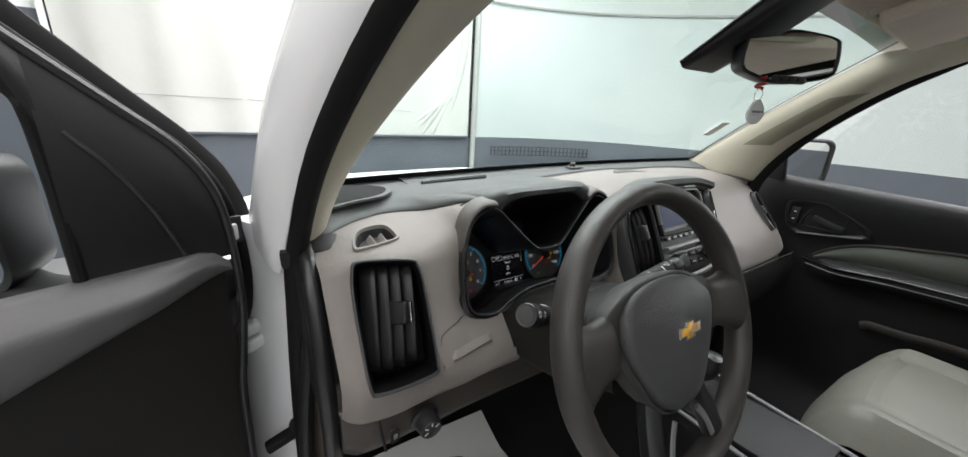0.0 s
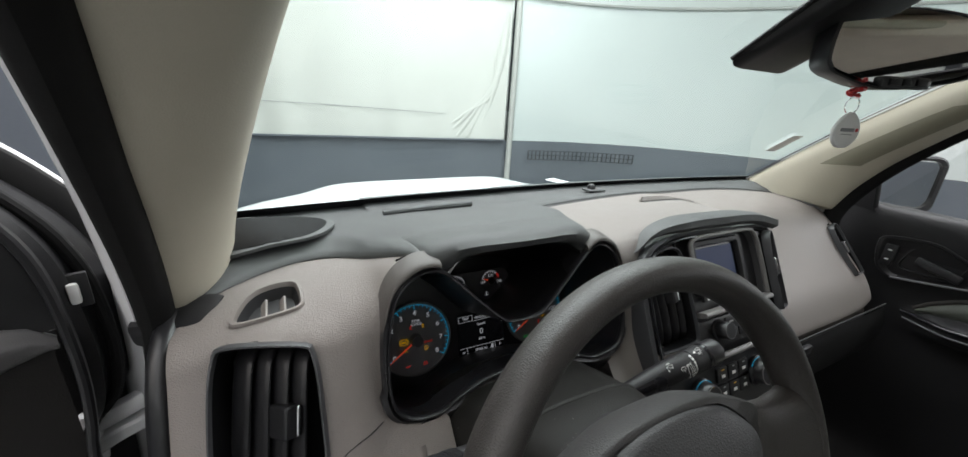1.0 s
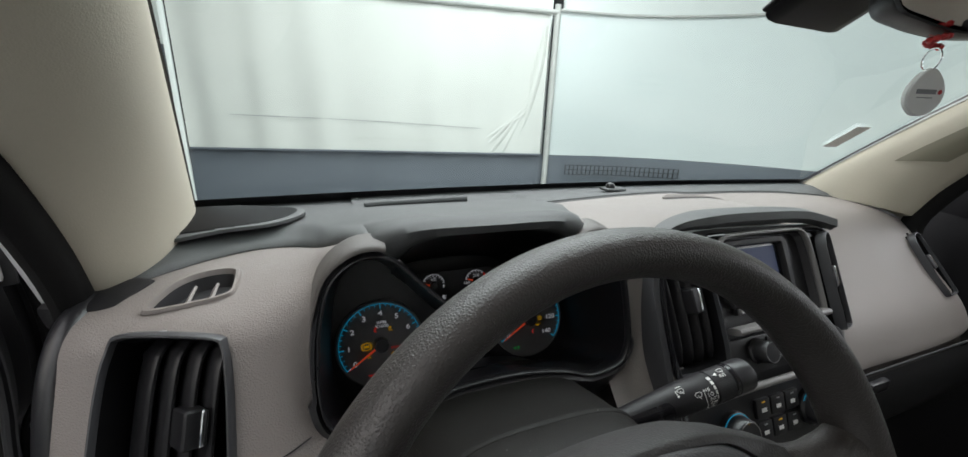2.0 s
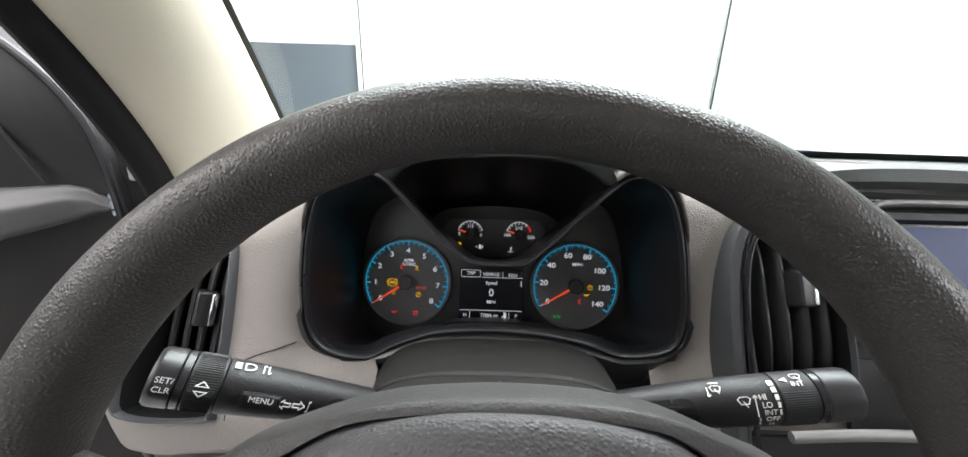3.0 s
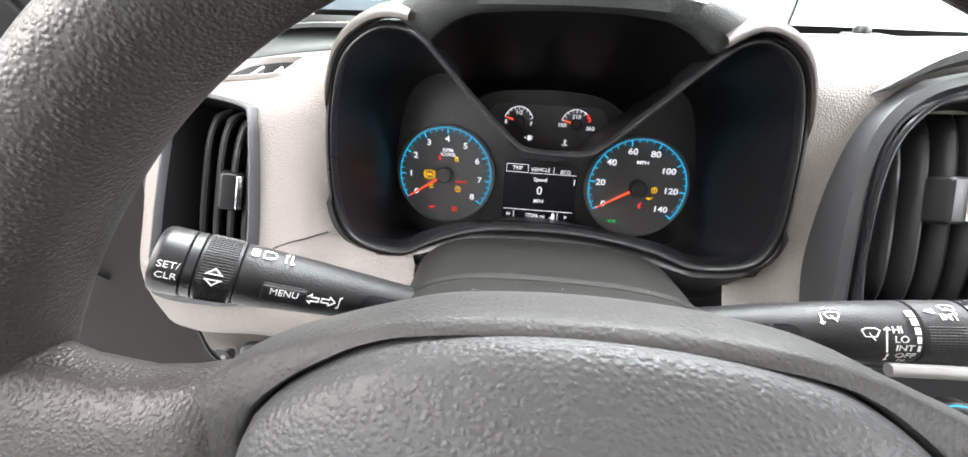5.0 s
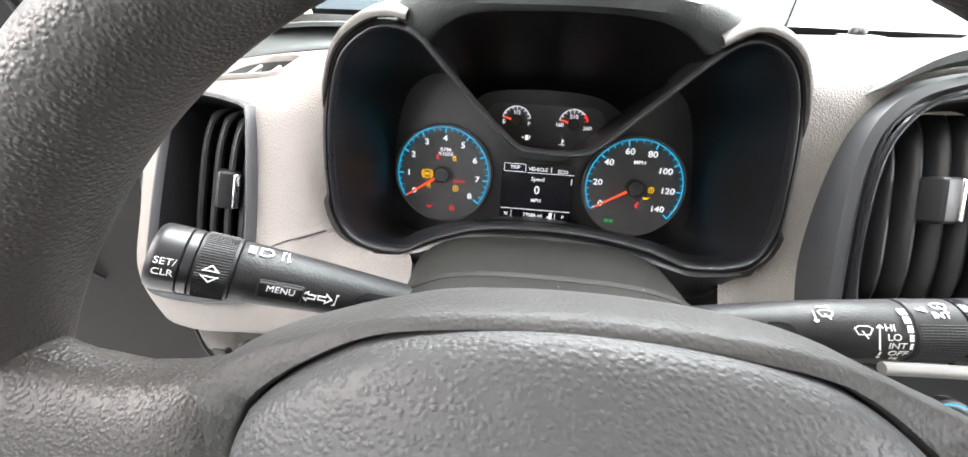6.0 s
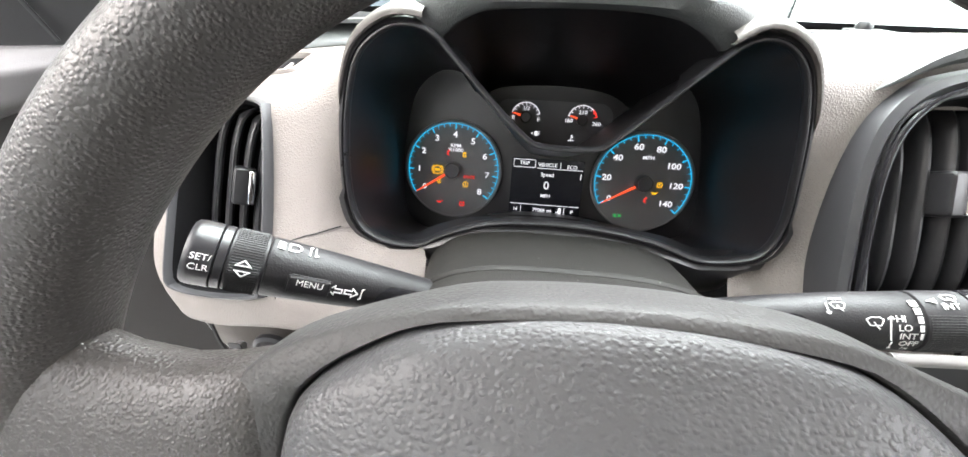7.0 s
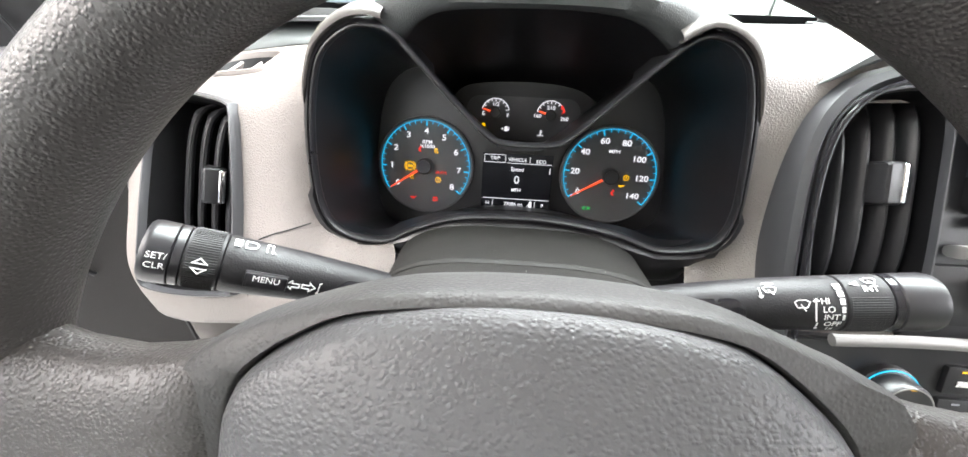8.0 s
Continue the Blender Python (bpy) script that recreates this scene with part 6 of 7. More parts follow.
for row, (word, at) in enumerate((("HI", -0.0003), ("LO", -0.0047), ("INT", -0.0090), ("OFF", -0.0134))):
    rtext(word, 0.0047, 0.0920 + 0.0007 * row, at)
rtext("1x", 0.0040, 0.0958, -0.0176)
rmark(wiper_icon(0.0038), 0.0838, -0.0022, 0.0152)
rmark(join(rounded_box(0.0006, 0.0118, 0.0003, 0), moved(rounded_box(0.0020, 0.0007, 0.0003, 0), pose(-0.0006, 0.0056, 0, 0, 0, 50)), moved(rounded_box(0.0020, 0.0007, 0.0003, 0), pose(0.0006, 0.0056, 0, 0, 0, -50))), 0.0898, -0.0050)
rmark(join(rounded_box(0.0006, 0.0024, 0.0003, 0), moved(rounded_box(0.0014, 0.0006, 0.0003, 0), pose(0.0, -0.0030, 0)), moved(rounded_box(0.0006, 0.0014, 0.0003, 0), pose(0, -0.0026, 0))), 0.0912, -0.0136)
rmark(wiper_icon(0.0034), 0.0708, 0.0060, 0.0149)
rmark(join(rounded_box(0.0006, 0.0056, 0.0003, 0), moved(rounded_box(0.0016, 0.0006, 0.0003, 0), pose(-0.0005, -0.0025, 0, 0, 0, -50)), moved(rounded_box(0.0016, 0.0006, 0.0003, 0), pose(0.0005, -0.0025, 0, 0, 0, 50))), 0.0660, 0.0050, 0.0148)
for k in range(3):
    rmark(moved(ring_bm(0.0007, 0.0011, 0, 180, 0.0003, 8), pose(0, 0, 0)), 0.0690 + 0.0018 * k, 0.0100, 0.0149)
for k in range(5):
    rmark(rounded_box(0.0030 - 0.0005 * k, 0.0032, 0.0003, 0), 0.1012 + 0.0002 * k, 0.0078 - 0.0042 * k, 0.0154)
rtext("INT", 0.0046, 0.1118, 0.0060, 0.0157)
rmark(wiper_icon(0.0032), 0.1166, 0.0108, 0.0157)
rmark(plate([(-0.0024, 0), (0.0014, 0.0016), (0.0014, -0.0016)], 0.0003), 0.1092, 0.0092, 0.0156)

# ---- centre stack ----
CSU = Vector((0, 0.447, 0.894))
ms0 = basis((0.34, 0.2495, 1.125), (1, 0, 0), CSU)   # local x right, y up the slope, z out
stack = thing("centre_stack", "black and silver centre stack with a small display, knobs and vents", "centre console panel", tuple(ms0.translation))
LM = Matrix.Translation(-ms0.translation) @ ms0
SO = spline([(-0.147, -0.115), (-0.148, 0.000), (-0.144, 0.056), (-0.131, 0.086), (-0.106, 0.104), (-0.06, 0.113), (0.0, 0.113), (0.10, 0.110), (0.165, 0.107), (0.186, 0.100), (0.180, 0.050), (0.166, -0.050), (0.158, -0.115)], 110)
so = [tuple(p) for p in SO]
rin = lambda k, z: [(0.005 + (x - 0.005) * k, -0.01 + (y + 0.01) * k, z) for x, y in so]
part("surround", moved(loft([rin(1.03, -0.03), rin(1.02, -0.004), rin(0.998, 0.004), rin(0.96, 0.006), rin(0.93, 0.002), rin(0.91, -0.004)], False), LM), STACK_SKIN, stack, "rounded black surround")
part("gloss_line", moved(sweep([(x, y, 0.0075) for x, y, z in rin(0.925, 0)], 0.0020, 0.0020, (0, 0, 1), sides=8), LM), PIANO, stack, "thin gloss black line")
part("face", moved(plate([(max(x, -0.054), y) for x, y, z in rin(0.915, 0)], 0.004), LM @ pose(0, 0, -0.008)), BLACK_SATIN, stack, "black face panel")
brow = spline([(-0.140, 0.096), (-0.10, 0.122), (-0.04, 0.130), (0.05, 0.130), (0.13, 0.126), (0.188, 0.112)], 40)
swell = [min(1.0, i / 12) ** 0.7 for i in range(40)]
part("brow", moved(loft([[(x, y - 0.016 * e, -0.004 + 0.012 * e) for (x, y), e in zip(brow, swell)], [(x, y - 0.012 * e, -0.004 + 0.022 * e) for (x, y), e in zip(brow, swell)], [(x, y - 0.002 * e, -0.004 + 0.024 * e) for (x, y), e in zip(brow, swell)],
                         [(x, y + 0.006 * e, -0.004 + 0.012 * e) for (x, y), e in zip(brow, swell)], [(x, y + 0.012 * e, -0.014) for (x, y), e in zip(brow, swell)]], False), LM), PAD_DARK, stack, "charcoal brow over the display")
part("display_frame", moved(frame_of(rounded_rect(0.124, 0.084, 0.008, 6), rounded_rect(0.104, 0.064, 0.004, 6), 0.010), LM @ pose(0.030, 0.056, -0.004)), BLACK, stack, "black display bezel")
hoop = spline([(-0.036, 0.040), (-0.036, 0.088), (-0.030, 0.099), (-0.012, 0.103), (0.05, 0.1035), (0.108, 0.103), (0.124, 0.099), (0.132, 0.086), (0.1345, 0.050), (0.134, 0.0), (0.133, -0.008)], 70)
part("silver_hoop", moved(sweep([(x, y, 0.008) for x, y in hoop], 0.0032, 0.004, (0, 0, 1), sides=10), LM), BAND_SILVER, stack, "satin silver hoop round the display")
part("recess_wall", moved(loft([[(x, y, 0.006) for x, y in hoop], [(0.045 + (x - 0.045) * 0.94, y * 0.97, -0.006) for x, y in hoop]], False), LM), BLACK_SATIN, stack, "black recess wall")
part("display", moved(plate(rounded_rect(0.108, 0.068, 0.003, 4), 0.002), LM @ pose(0.030, 0.056, -0.003)), SCREEN_BLACK, stack, "dark display", smooth=False)
part("lit_area", moved(plate(rounded_rect(0.092, 0.054, 0.001, 3), 0.0006), LM @ pose(0.028, 0.058, -0.0008)), GLOW_NAVY, stack.children[-1], "dim blue standby image", smooth=False)
for k in range(5):
    part("key", moved(rounded_box(0.019, 0.008, 0.006, 0.0015), LM @ pose(-0.014 + 0.022 * k, 0.0085, 0.002)), BLACK_SATIN, stack, "small black radio key")
    part("key_mark", moved(rounded_box(0.007 if k % 2 else 0.004, 0.0012 if k % 2 else 0.004, 0.0004, 0), LM @ pose(-0.014 + 0.022 * k, 0.0085, 0.0053)), INK_WHITE, stack.children[-1], smooth=False)
part("silver_strip", moved(sweep(spline([(-0.040, -0.012, 0.008), (0.04, -0.010, 0.012), (0.132, -0.011, 0.008)], 20), 0.0045, 0.010, (0, 0, 1), sides=12, power=3), LM), BAND_SILVER, stack, "satin silver shelf edge below the display")
part("radio_panel", moved(rounded_box(0.20, 0.044, 0.008, 0.004), LM @ pose(0.045, -0.044, 0.0)), BLACK_SATIN, stack)
for kx in (-0.004, 0.118):
    part("volume_knob", moved(lathe([(0.0155, 0), (0.0155, 0.004), (0.0135, 0.006), (0.0130, 0.020), (0.0115, 0.022), (0.0, 0.0222)], 32), LM @ pose(kx, -0.040, 0.002)), BLACK_SATIN, stack, "round black volume knob")
    part("knob_ring", moved(ring_bm(0.0112, 0.0118, thick=0.0006), LM @ pose(kx, -0.040, 0.0235)), DARK_SILVER, stack.children[-1])
for k in range(6):
    part("key", moved(rounded_box(0.026, 0.014, 0.006, 0.0015), LM @ pose(0.028 + 0.029 * (k % 3), -0.033 - 0.018 * (k // 3), 0.003)), BLACK, stack, "small radio key")
    part("key_mark", moved(rounded_box(0.010, 0.0016, 0.0004, 0), LM @ pose(0.028 + 0.029 * (k % 3), -0.033 - 0.018 * (k // 3), 0.0062)), INK_WHITE, stack.children[-1], smooth=False)
part("silver_band", moved(sweep(spline([(-0.112, -0.080, 0.010), (-0.05, -0.076, 0.012), (0.05, -0.0755, 0.012), (0.095, -0.0725, 0.012), (0.128, -0.065, 0.011), (0.148, -0.052, 0.010), (0.158, -0.034, 0.008)], 34), 0.0045, 0.004, (0, 0, 1), sides=10), LM), BAND_SILVER, stack, "silver band above the climate controls")

mcl = basis((0.34, 0.200, 1.012), (1, 0, 0), Vector((0, 0.36, 0.933)))
clim = thing("climate_panel", "black climate control panel with two dials and lit buttons", "climate control", tuple(mcl.translation))
LC = Matrix.Translation(-mcl.translation) @ mcl
part("plate", moved(plate(rounded_rect(0.290, 0.105, 0.020, 8), 0.008, 0.002), LC @ pose(0, -0.010, -0.004)), BLACK_SATIN, clim)
for kx in (-0.062, 0.075):
    part("dial", moved(lathe([(0.0235, 0), (0.0235, 0.005), (0.0205, 0.008), (0.0190, 0.019), (0.0172, 0.0212), (0.0, 0.0204)], 40), LC @ pose(kx, 0.002, 0.004)), BLACK_SATIN, clim, "round climate dial")
    dl = clim.children[-1]
    part("dial_ring", moved(ring_bm(0.0205, 0.0222, 30, 150, 0.0006), LC @ pose(kx, 0.002, 0.0105)), GLOW_BLUE, dl, "blue marking on the dial")
    part("chrome_ring", moved(ring_bm(0.0164, 0.0174, thick=0.0008), LC @ pose(kx, 0.002, 0.0246)), BAND_SILVER, dl, "chrome ring")
    for k in range(7):
        a = radians(210 - 40 * k)
        part("dial_mark", moved(rounded_box(0.0022, 0.0040, 0.0004, 0), LC @ pose(kx + 0.0125 * math.cos(a), 0.002 + 0.0125 * math.sin(a), 0.0246, 0, 0, math.degrees(a) + 90)), INK_WHITE, dl, smooth=False)
    part("pointer", moved(rounded_box(0.0036, 0.0016, 0.0005, 0), LC @ pose(kx, 0.0185, 0.0250)), GLOW_AMBER, dl, "lit amber pointer", smooth=False)
for k in range(6):
    x, y = -0.012 + 0.026 * (k % 3), 0.018 - 0.026 * (k // 3)
    part("button", moved(rounded_box(0.024, 0.022, 0.006, 0.002), LC @ pose(x, y, 0.005)), BLACK, clim, "square climate button")
    bt = clim.children[-1]
    part("button_mark", moved(rounded_box(0.008, 0.0045, 0.0004, 0), LC @ pose(x, y - 0.002, 0.0083)), INK_WHITE, bt, smooth=False)
    part("lamp", moved(rounded_box(0.0055, 0.0014, 0.0004, 0), LC @ pose(x, y + 0.0075, 0.0083)), GLOW_AMBER if k in (0, 4) else INK_GREY, bt, smooth=False)
lettering("print", "A/C", 0.0060, LC @ pose(-0.012, 0.016, 0.0088), INK_WHITE, clim.children[-6])

vc = basis((0.246, 0.2617, 1.1495), (0.985, -0.10, 0.10), CSU)
vo = spline([(-0.038, -0.066), (-0.039, 0.0), (-0.034, 0.040), (-0.022, 0.058), (0.004, 0.066), (0.026, 0.064), (0.033, 0.050), (0.034, 0.0), (0.032, -0.064), (0.022, -0.073), (-0.028, -0.074)], 80, closed=True)
air_vent("air_vent", "black centre air vent with vertical slats and a chrome-edged tab", [tuple(p) for p in vo], vc @ pose(0, 0, 0.004), 0.06, [(-0.024, 22), (-0.009, 22), (0.006, 22), (0.020, 22)], (0.004, 0.004))
vr = basis((0.497, 0.262, 1.155), (0.94, 0.25, -0.1), CSU)
vo2 = [(x * 0.42, y * 0.92) for x, y in vo]
air_vent("air_vent", "narrow black air vent beside the display", vo2, vr @ pose(0, 0, 0.010), 0.05, [(-0.004, 0), (0.004, 0)], (0.002, 0.0))
pv = basis((0.985, 0.331, 1.098), (1.0, 0.05, 0.0), (0, 0.645, 0.764))
vo3 = [(x * 0.52, y * 0.92) for x, y in vo]
air_vent("air_vent", "black passenger-side air vent in the dash end", vo3, pv @ pose(0, 0, 0.006), 0.05, [(-0.006, 0), (0.005, 0)], (0.000, 0.0))

gb = thing("glovebox_lid", "dark glovebox lid below the passenger dash", "glovebox", (0.80, 0.26, 0.9))
world_part("lid", loft([spline([(x, 0.232, 0.975), (x, 0.222, 0.94), (x, 0.232, 0.86), (x, 0.30, 0.76)], 16) for x in np.linspace(0.58, 1.04, 20)], closed=False), FOOT_BLACK, gb)
world_part("lid_gap", sweep([(x, 0.2335, 0.980) for x in np.linspace(0.56, 1.05, 10)], 0.002, 0.002, (0, 0, 1), sides=6), BLACK_MATT, gb)
world_part("lid_key", moved(rounded_box(0.05, 0.012, 0.02, 0.004), pose(0.66, 0.226, 0.960)), BLACK_SATIN, gb)

# ---- light switch below the side vent ----
sw = thing("headlamp_switch", "chrome-ringed rotary headlamp switch with white symbols", "switch", (-0.238, 0.228, 0.970))
mk = basis((-0.238, 0.228, 0.970), (1, 0, 0), (0, -0.1, 1))
world_part("body", moved(lathe([(0.0200, 0), (0.0200, 0.004), (0.0165, 0.006), (0.0155, 0.022), (0.0140, 0.0235), (0.0, 0.0235)], 36), mk), BLACK_SATIN, sw)
world_part("chrome_ring", moved(ring_bm(0.0128, 0.0142, thick=0.0012), mk @ pose(0, 0, 0.0230)), CHROME, sw, "chrome ring")
for k in range(4):
    a = radians(30 + 60 * k)
    world_part("symbol", moved(rounded_box(0.006, 0.0018, 0.0004, 0), mk @ pose(0.009 * math.cos(a), 0.009 * math.sin(a), 0.0240, 0, 0, math.degrees(a))), INK_WHITE, sw, smooth=False)
dim = thing("dimmer_wheel", "small ribbed dimmer thumbwheel in a black slot", "thumbwheel", (-0.280, 0.228, 0.958))
md2 = basis((-0.280, 0.2285, 0.958), (1, 0, 0), (0, -0.1, 1))
world_part("slot", moved(plate(rounded_rect(0.012, 0.024, 0.002, 4), 0.001), md2), BLACK_MATT, dim)
world_part("thumbwheel", moved(lathe([(0.006, -0.0025), (0.0065, 0), (0.006, 0.0025)], 24), md2 @ pose(0, 0, -0.003, 0, 90, 0)), DARK_SILVER, dim)

# ---- rear-view mirror and hanging fob ----
rv = thing("rear_view_mirror", "black rear-view mirror with three buttons below the glass", "rear-view mirror", (0.44, 0.205, 1.49))
mm = basis((0.452, 0.168, 1.490), (0.955, -0.295, 0.02), (0.0, 0.07, 0.99))
MO = spline([(-0.118, -0.022), (-0.114, 0.026), (-0.096, 0.040), (0.0, 0.045), (0.096, 0.038), (0.114, 0.022), (0.116, -0.016), (0.102, -0.030), (0.04, -0.042), (-0.03, -0.047), (-0.088, -0.037)], 70, closed=True)
sc = lambda k, z: [(x * k, y * k, z) for x, y in MO]
world_part("housing", moved(loft([sc(0.55, -0.042), sc(0.85, -0.036), sc(0.97, -0.022), sc(1.0, -0.004), sc(0.99, 0.002), sc(0.955, 0.003), sc(0.925, -0.001)], True, (True, False)), mm), BLACK_SATIN, rv, "rounded black housing")
world_part("glass", moved(plate([(x * 0.93, y * 0.90 + 0.002) for x, y in MO], 0.001), mm @ pose(0, 0, -0.001)), MIRROR, rv, "mirror glass", smooth=False)
world_part("button_bar", moved(rounded_box(0.075, 0.014, 0.012, 0.004), mm @ pose(0.0, -0.0385, 0.000)), BLACK_SATIN, rv)
bar = rv.children[-1]
for k in range(3):
    world_part("button", moved(rounded_box(0.017, 0.008, 0.004, 0.0015), mm @ pose(-0.020 + 0.020 * k, -0.0385, 0.0065)), BLACK, bar, "small black button")
world_part("stem", sweep(spline([(0.455, 0.195, 1.505), (0.44, 0.225, 1.512), (0.40, 0.235, 1.515)], 14), 0.012, 0.012, (0, 0, 1), sides=12), BLACK_SATIN, rv, "black mounting stem")
cam_box = thing("sensor_housing", "black wedge-shaped sensor housing on the windshield", "sensor housing", (0.345, 0.30, 1.46))
hs = []
for k in np.linspace(0, 1, 14):
    y = 0.285 - 0.165 * k
    zt = 1.205 + (0.667 - y) / 0.475 * 0.345 - 0.012
    w = 0.064 + 0.006 * k
    h = 0.010 + 0.014 * min(1.0, k * 1.6)
    hs.append([(0.362 + w * c, y, zt - h * (0.5 - 0.5 * s)) for c, s in ((-1, 1), (-1, 0.2), (-0.92, -0.6), (-0.7, -1), (0.7, -1), (0.92, -0.6), (1, 0.2), (1, 1))])
world_part("cover", loft([np.array(r) for r in hs], True, (True, True)), BLACK_SATIN, cam_box, sharp=50)
for s in (-1, 1):
    world_part("side_flange", sweep([(0.362 + s * (0.066 + 0.006 * k), 0.285 - 0.165 * k, 1.205 + (0.667 - 0.285 + 0.165 * k) / 0.475 * 0.345 - 0.012) for k in np.linspace(0, 1, 12)], 0.004, 0.003, (0, 0, 1), sides=8), BLACK, cam_box, "thin black edge flange")
world_part("lens_window", moved(rounded_box(0.030, 0.020, 0.004, 0.002), pose(0.362, 0.262, 1.486, 36)), PIANO, cam_box, "gloss black lens window")
fob = thing("hanging_fob", "white tag and red beaded cord hanging from the mirror", "key tag", (0.402, 0.19, 1.42))
for k in range(16):
    a = 2 * math.pi * k / 9
    world_part("bead", moved(lathe([(0.001, -0.0032), (0.0034, -0.0015), (0.0034, 0.0015), (0.001, 0.0032)], 10), pose(0.403 + 0.007 * math.cos(a), 0.188 + 0.006 * math.sin(a), 1.434 + 0.0012 * k)), RED_BEAD, fob)
world_part("key_ring", moved(sweep([(0.010 * math.cos(t), 0, 0.010 * math.sin(t)) for t in np.linspace(0, 2 * math.pi, 33)[:-1]], 0.0008, 0.0008, (0, 1, 0), closed=True, sides=6), pose(0.404, 0.188, 1.4225, 0, 0, 60)), CHROME, fob, "thin steel ring")
mf = basis((0.405, 0.186, 1.3925), (0.90, -0.30, 0), (0, 0, 1))
fo = spline([(0, 0.0225), (0.010, 0.017), (0.0185, 0.003), (0.0175, -0.010), (0.009, -0.0195), (0, -0.0215), (-0.009, -0.0195), (-0.0175, -0.010), (-0.0185, 0.003), (-0.010, 0.017)], 50, closed=True)
fs = lambda k, z: [(x * k, y * k, z) for x, y in fo]
world_part("tag", moved(loft([fs(0.94, -0.003), fs(1, -0.0015), fs(1, 0.0015), fs(0.94, 0.003)], True, (True, True)), mf), FOB_WHITE, fob, "white drop-shaped tag")
tagp = fob.children[-1]
world_part("print_bar", moved(rounded_box(0.020, 0.0042, 0.0003, 0), mf @ pose(-0.001, 0.001, 0.0032)), INK_GREY, tagp, smooth=False)
world_part("print_line", moved(rounded_box(0.016, 0.0008, 0.0003, 0), mf @ pose(-0.001, -0.0045, 0.0032)), INK_GREY, tagp, smooth=False)
world_part("print_drop", moved(lathe([(0.0022, 0), (0.0022, 0.0003)], 14), mf @ pose(0.0128, 0.001, 0.0031)), INK_RED, tagp, smooth=False)

# ---- passenger door ----
pd = thing("passenger_door", "black passenger door, closed, with a warm grey insert", "car door", (1.14, 0.0, 0.8))
PDX = 1.150
def ledge(y):
    """How far the armrest has grown out of the panel: none at the hinge, full behind."""
    k = min(1.0, max(0.0, (0.235 - y) / 0.13))
    return k * k * (3 - 2 * k)


ARM_Z = lambda y: float(np.interp(y, [-0.8, -0.128, 0.015, 0.134, 0.20, 0.46], [0.995, 0.981, 0.972, 0.955, 0.948, 0.940]))
sections_d = []
for y in np.linspace(0.46, -1.0, 60):
    belt = 1.186 + 0.006 * math.sin(y * 3)
    flare = 0.02 * max(0.0, (y - 0.36) / 0.1)
    a, z = ledge(y), ARM_Z(y)
    sections_d.append(spline([(PDX + 0.05, y, belt + 0.004), (PDX + 0.012, y, belt + 0.006), (PDX - 0.010 + flare, y, belt - 0.006), (PDX - 0.016 + flare, y, belt - 0.05), (PDX - 0.012 + flare, y, belt - 0.10), (PDX - 0.008 + flare, y, 1.045), (PDX - 0.006 - 0.006 * a + flare, y, z + 0.022), (PDX - 0.006 - 0.052 * a + flare, y, z + 0.006), (PDX - 0.006 - 0.060 * a + flare, y, z - 0.010), (PDX - 0.006 - 0.048 * a + flare, y, z - 0.036), (PDX - 0.006 - 0.008 * a + flare, y, z - 0.06), (PDX - 0.010 + flare, y, 0.80), (PDX - 0.02 + flare, y, 0.55), (PDX - 0.10, y, 0.43)], 54))
world_part("inner_panel", loft(sections_d, closed=False), BLACK, pd, "black grained inner panel", sharp=60)
ins_top = lambda y: float(np.interp(y, [-0.75, -0.094, 0.034, 0.10, 0.142, 0.18, 0.205], [1.090, 1.072, 1.048, 1.032, 1.013, 0.988, 0.962]))
ins_low = lambda y: ARM_Z(y) + 0.012
ins = [[(PDX - 0.0100 - 0.010 * math.sin(math.pi * k) - 0.004 * k, y, ins_top(y) + (ins_low(y) - ins_top(y)) * k) for k in np.linspace(0, 1, 8)] for y in np.linspace(0.200, -0.75, 40)]
world_part("insert", loft(ins, closed=False), plastic("dark_olive_insert_vinyl", (0.075, 0.082, 0.068), 0.5, 0.0018, 0.0003, 0.4, 0.08), pd, "dark grey-green vinyl insert")
world_part("insert_rim", sweep([(PDX - 0.011, y, ins_top(y) + 0.003) for y in np.linspace(0.205, -0.75, 50)], 0.005, 0.004, (1, 0, 0), sides=10), DOOR_SKIN, pd, "raised rim over the insert")
world_part("armrest_trim", sweep([(PDX - 0.006 - 0.060 * ledge(y), y, ARM_Z(y) + 0.002) for y in np.linspace(0.222, -0.75, 40)], 0.005, 0.007, (1, 0, 0), sides=10), PIANO, pd, "gloss black armrest edge")
world_part("trim_line", sweep([(PDX - 0.010 - 0.060 * ledge(y), y, ARM_Z(y) - 0.014) for y in np.linspace(0.215, -0.75, 40)], 0.002, 0.0025, (1, 0, 0), sides=8), DARK_SILVER, pd, "thin bright armrest line")
world_part("pocket_edge", sweep(spline([(PDX - 0.020, 0.036, 0.800), (PDX - 0.028, 0.020, 0.812), (PDX - 0.034, -0.07, 0.821), (PDX - 0.036, -0.17, 0.834), (PDX - 0.036, -0.7, 0.86)], 40), 0.006, 0.012, (0, 0, 1), sides=10), DOOR_SKIN, pd, "rounded lip of the door pocket")
bowl = spline([(0.309, 1.112), (0.285, 1.128), (0.214, 1.134), (0.165, 1.115), (0.108, 1.087), (0.094, 1.068), (0.100, 1.056), (0.180, 1.040), (0.259, 1.026), (0.287, 1.034), (0.303, 1.060)], 60, closed=True)
bc = bowl.mean(0)
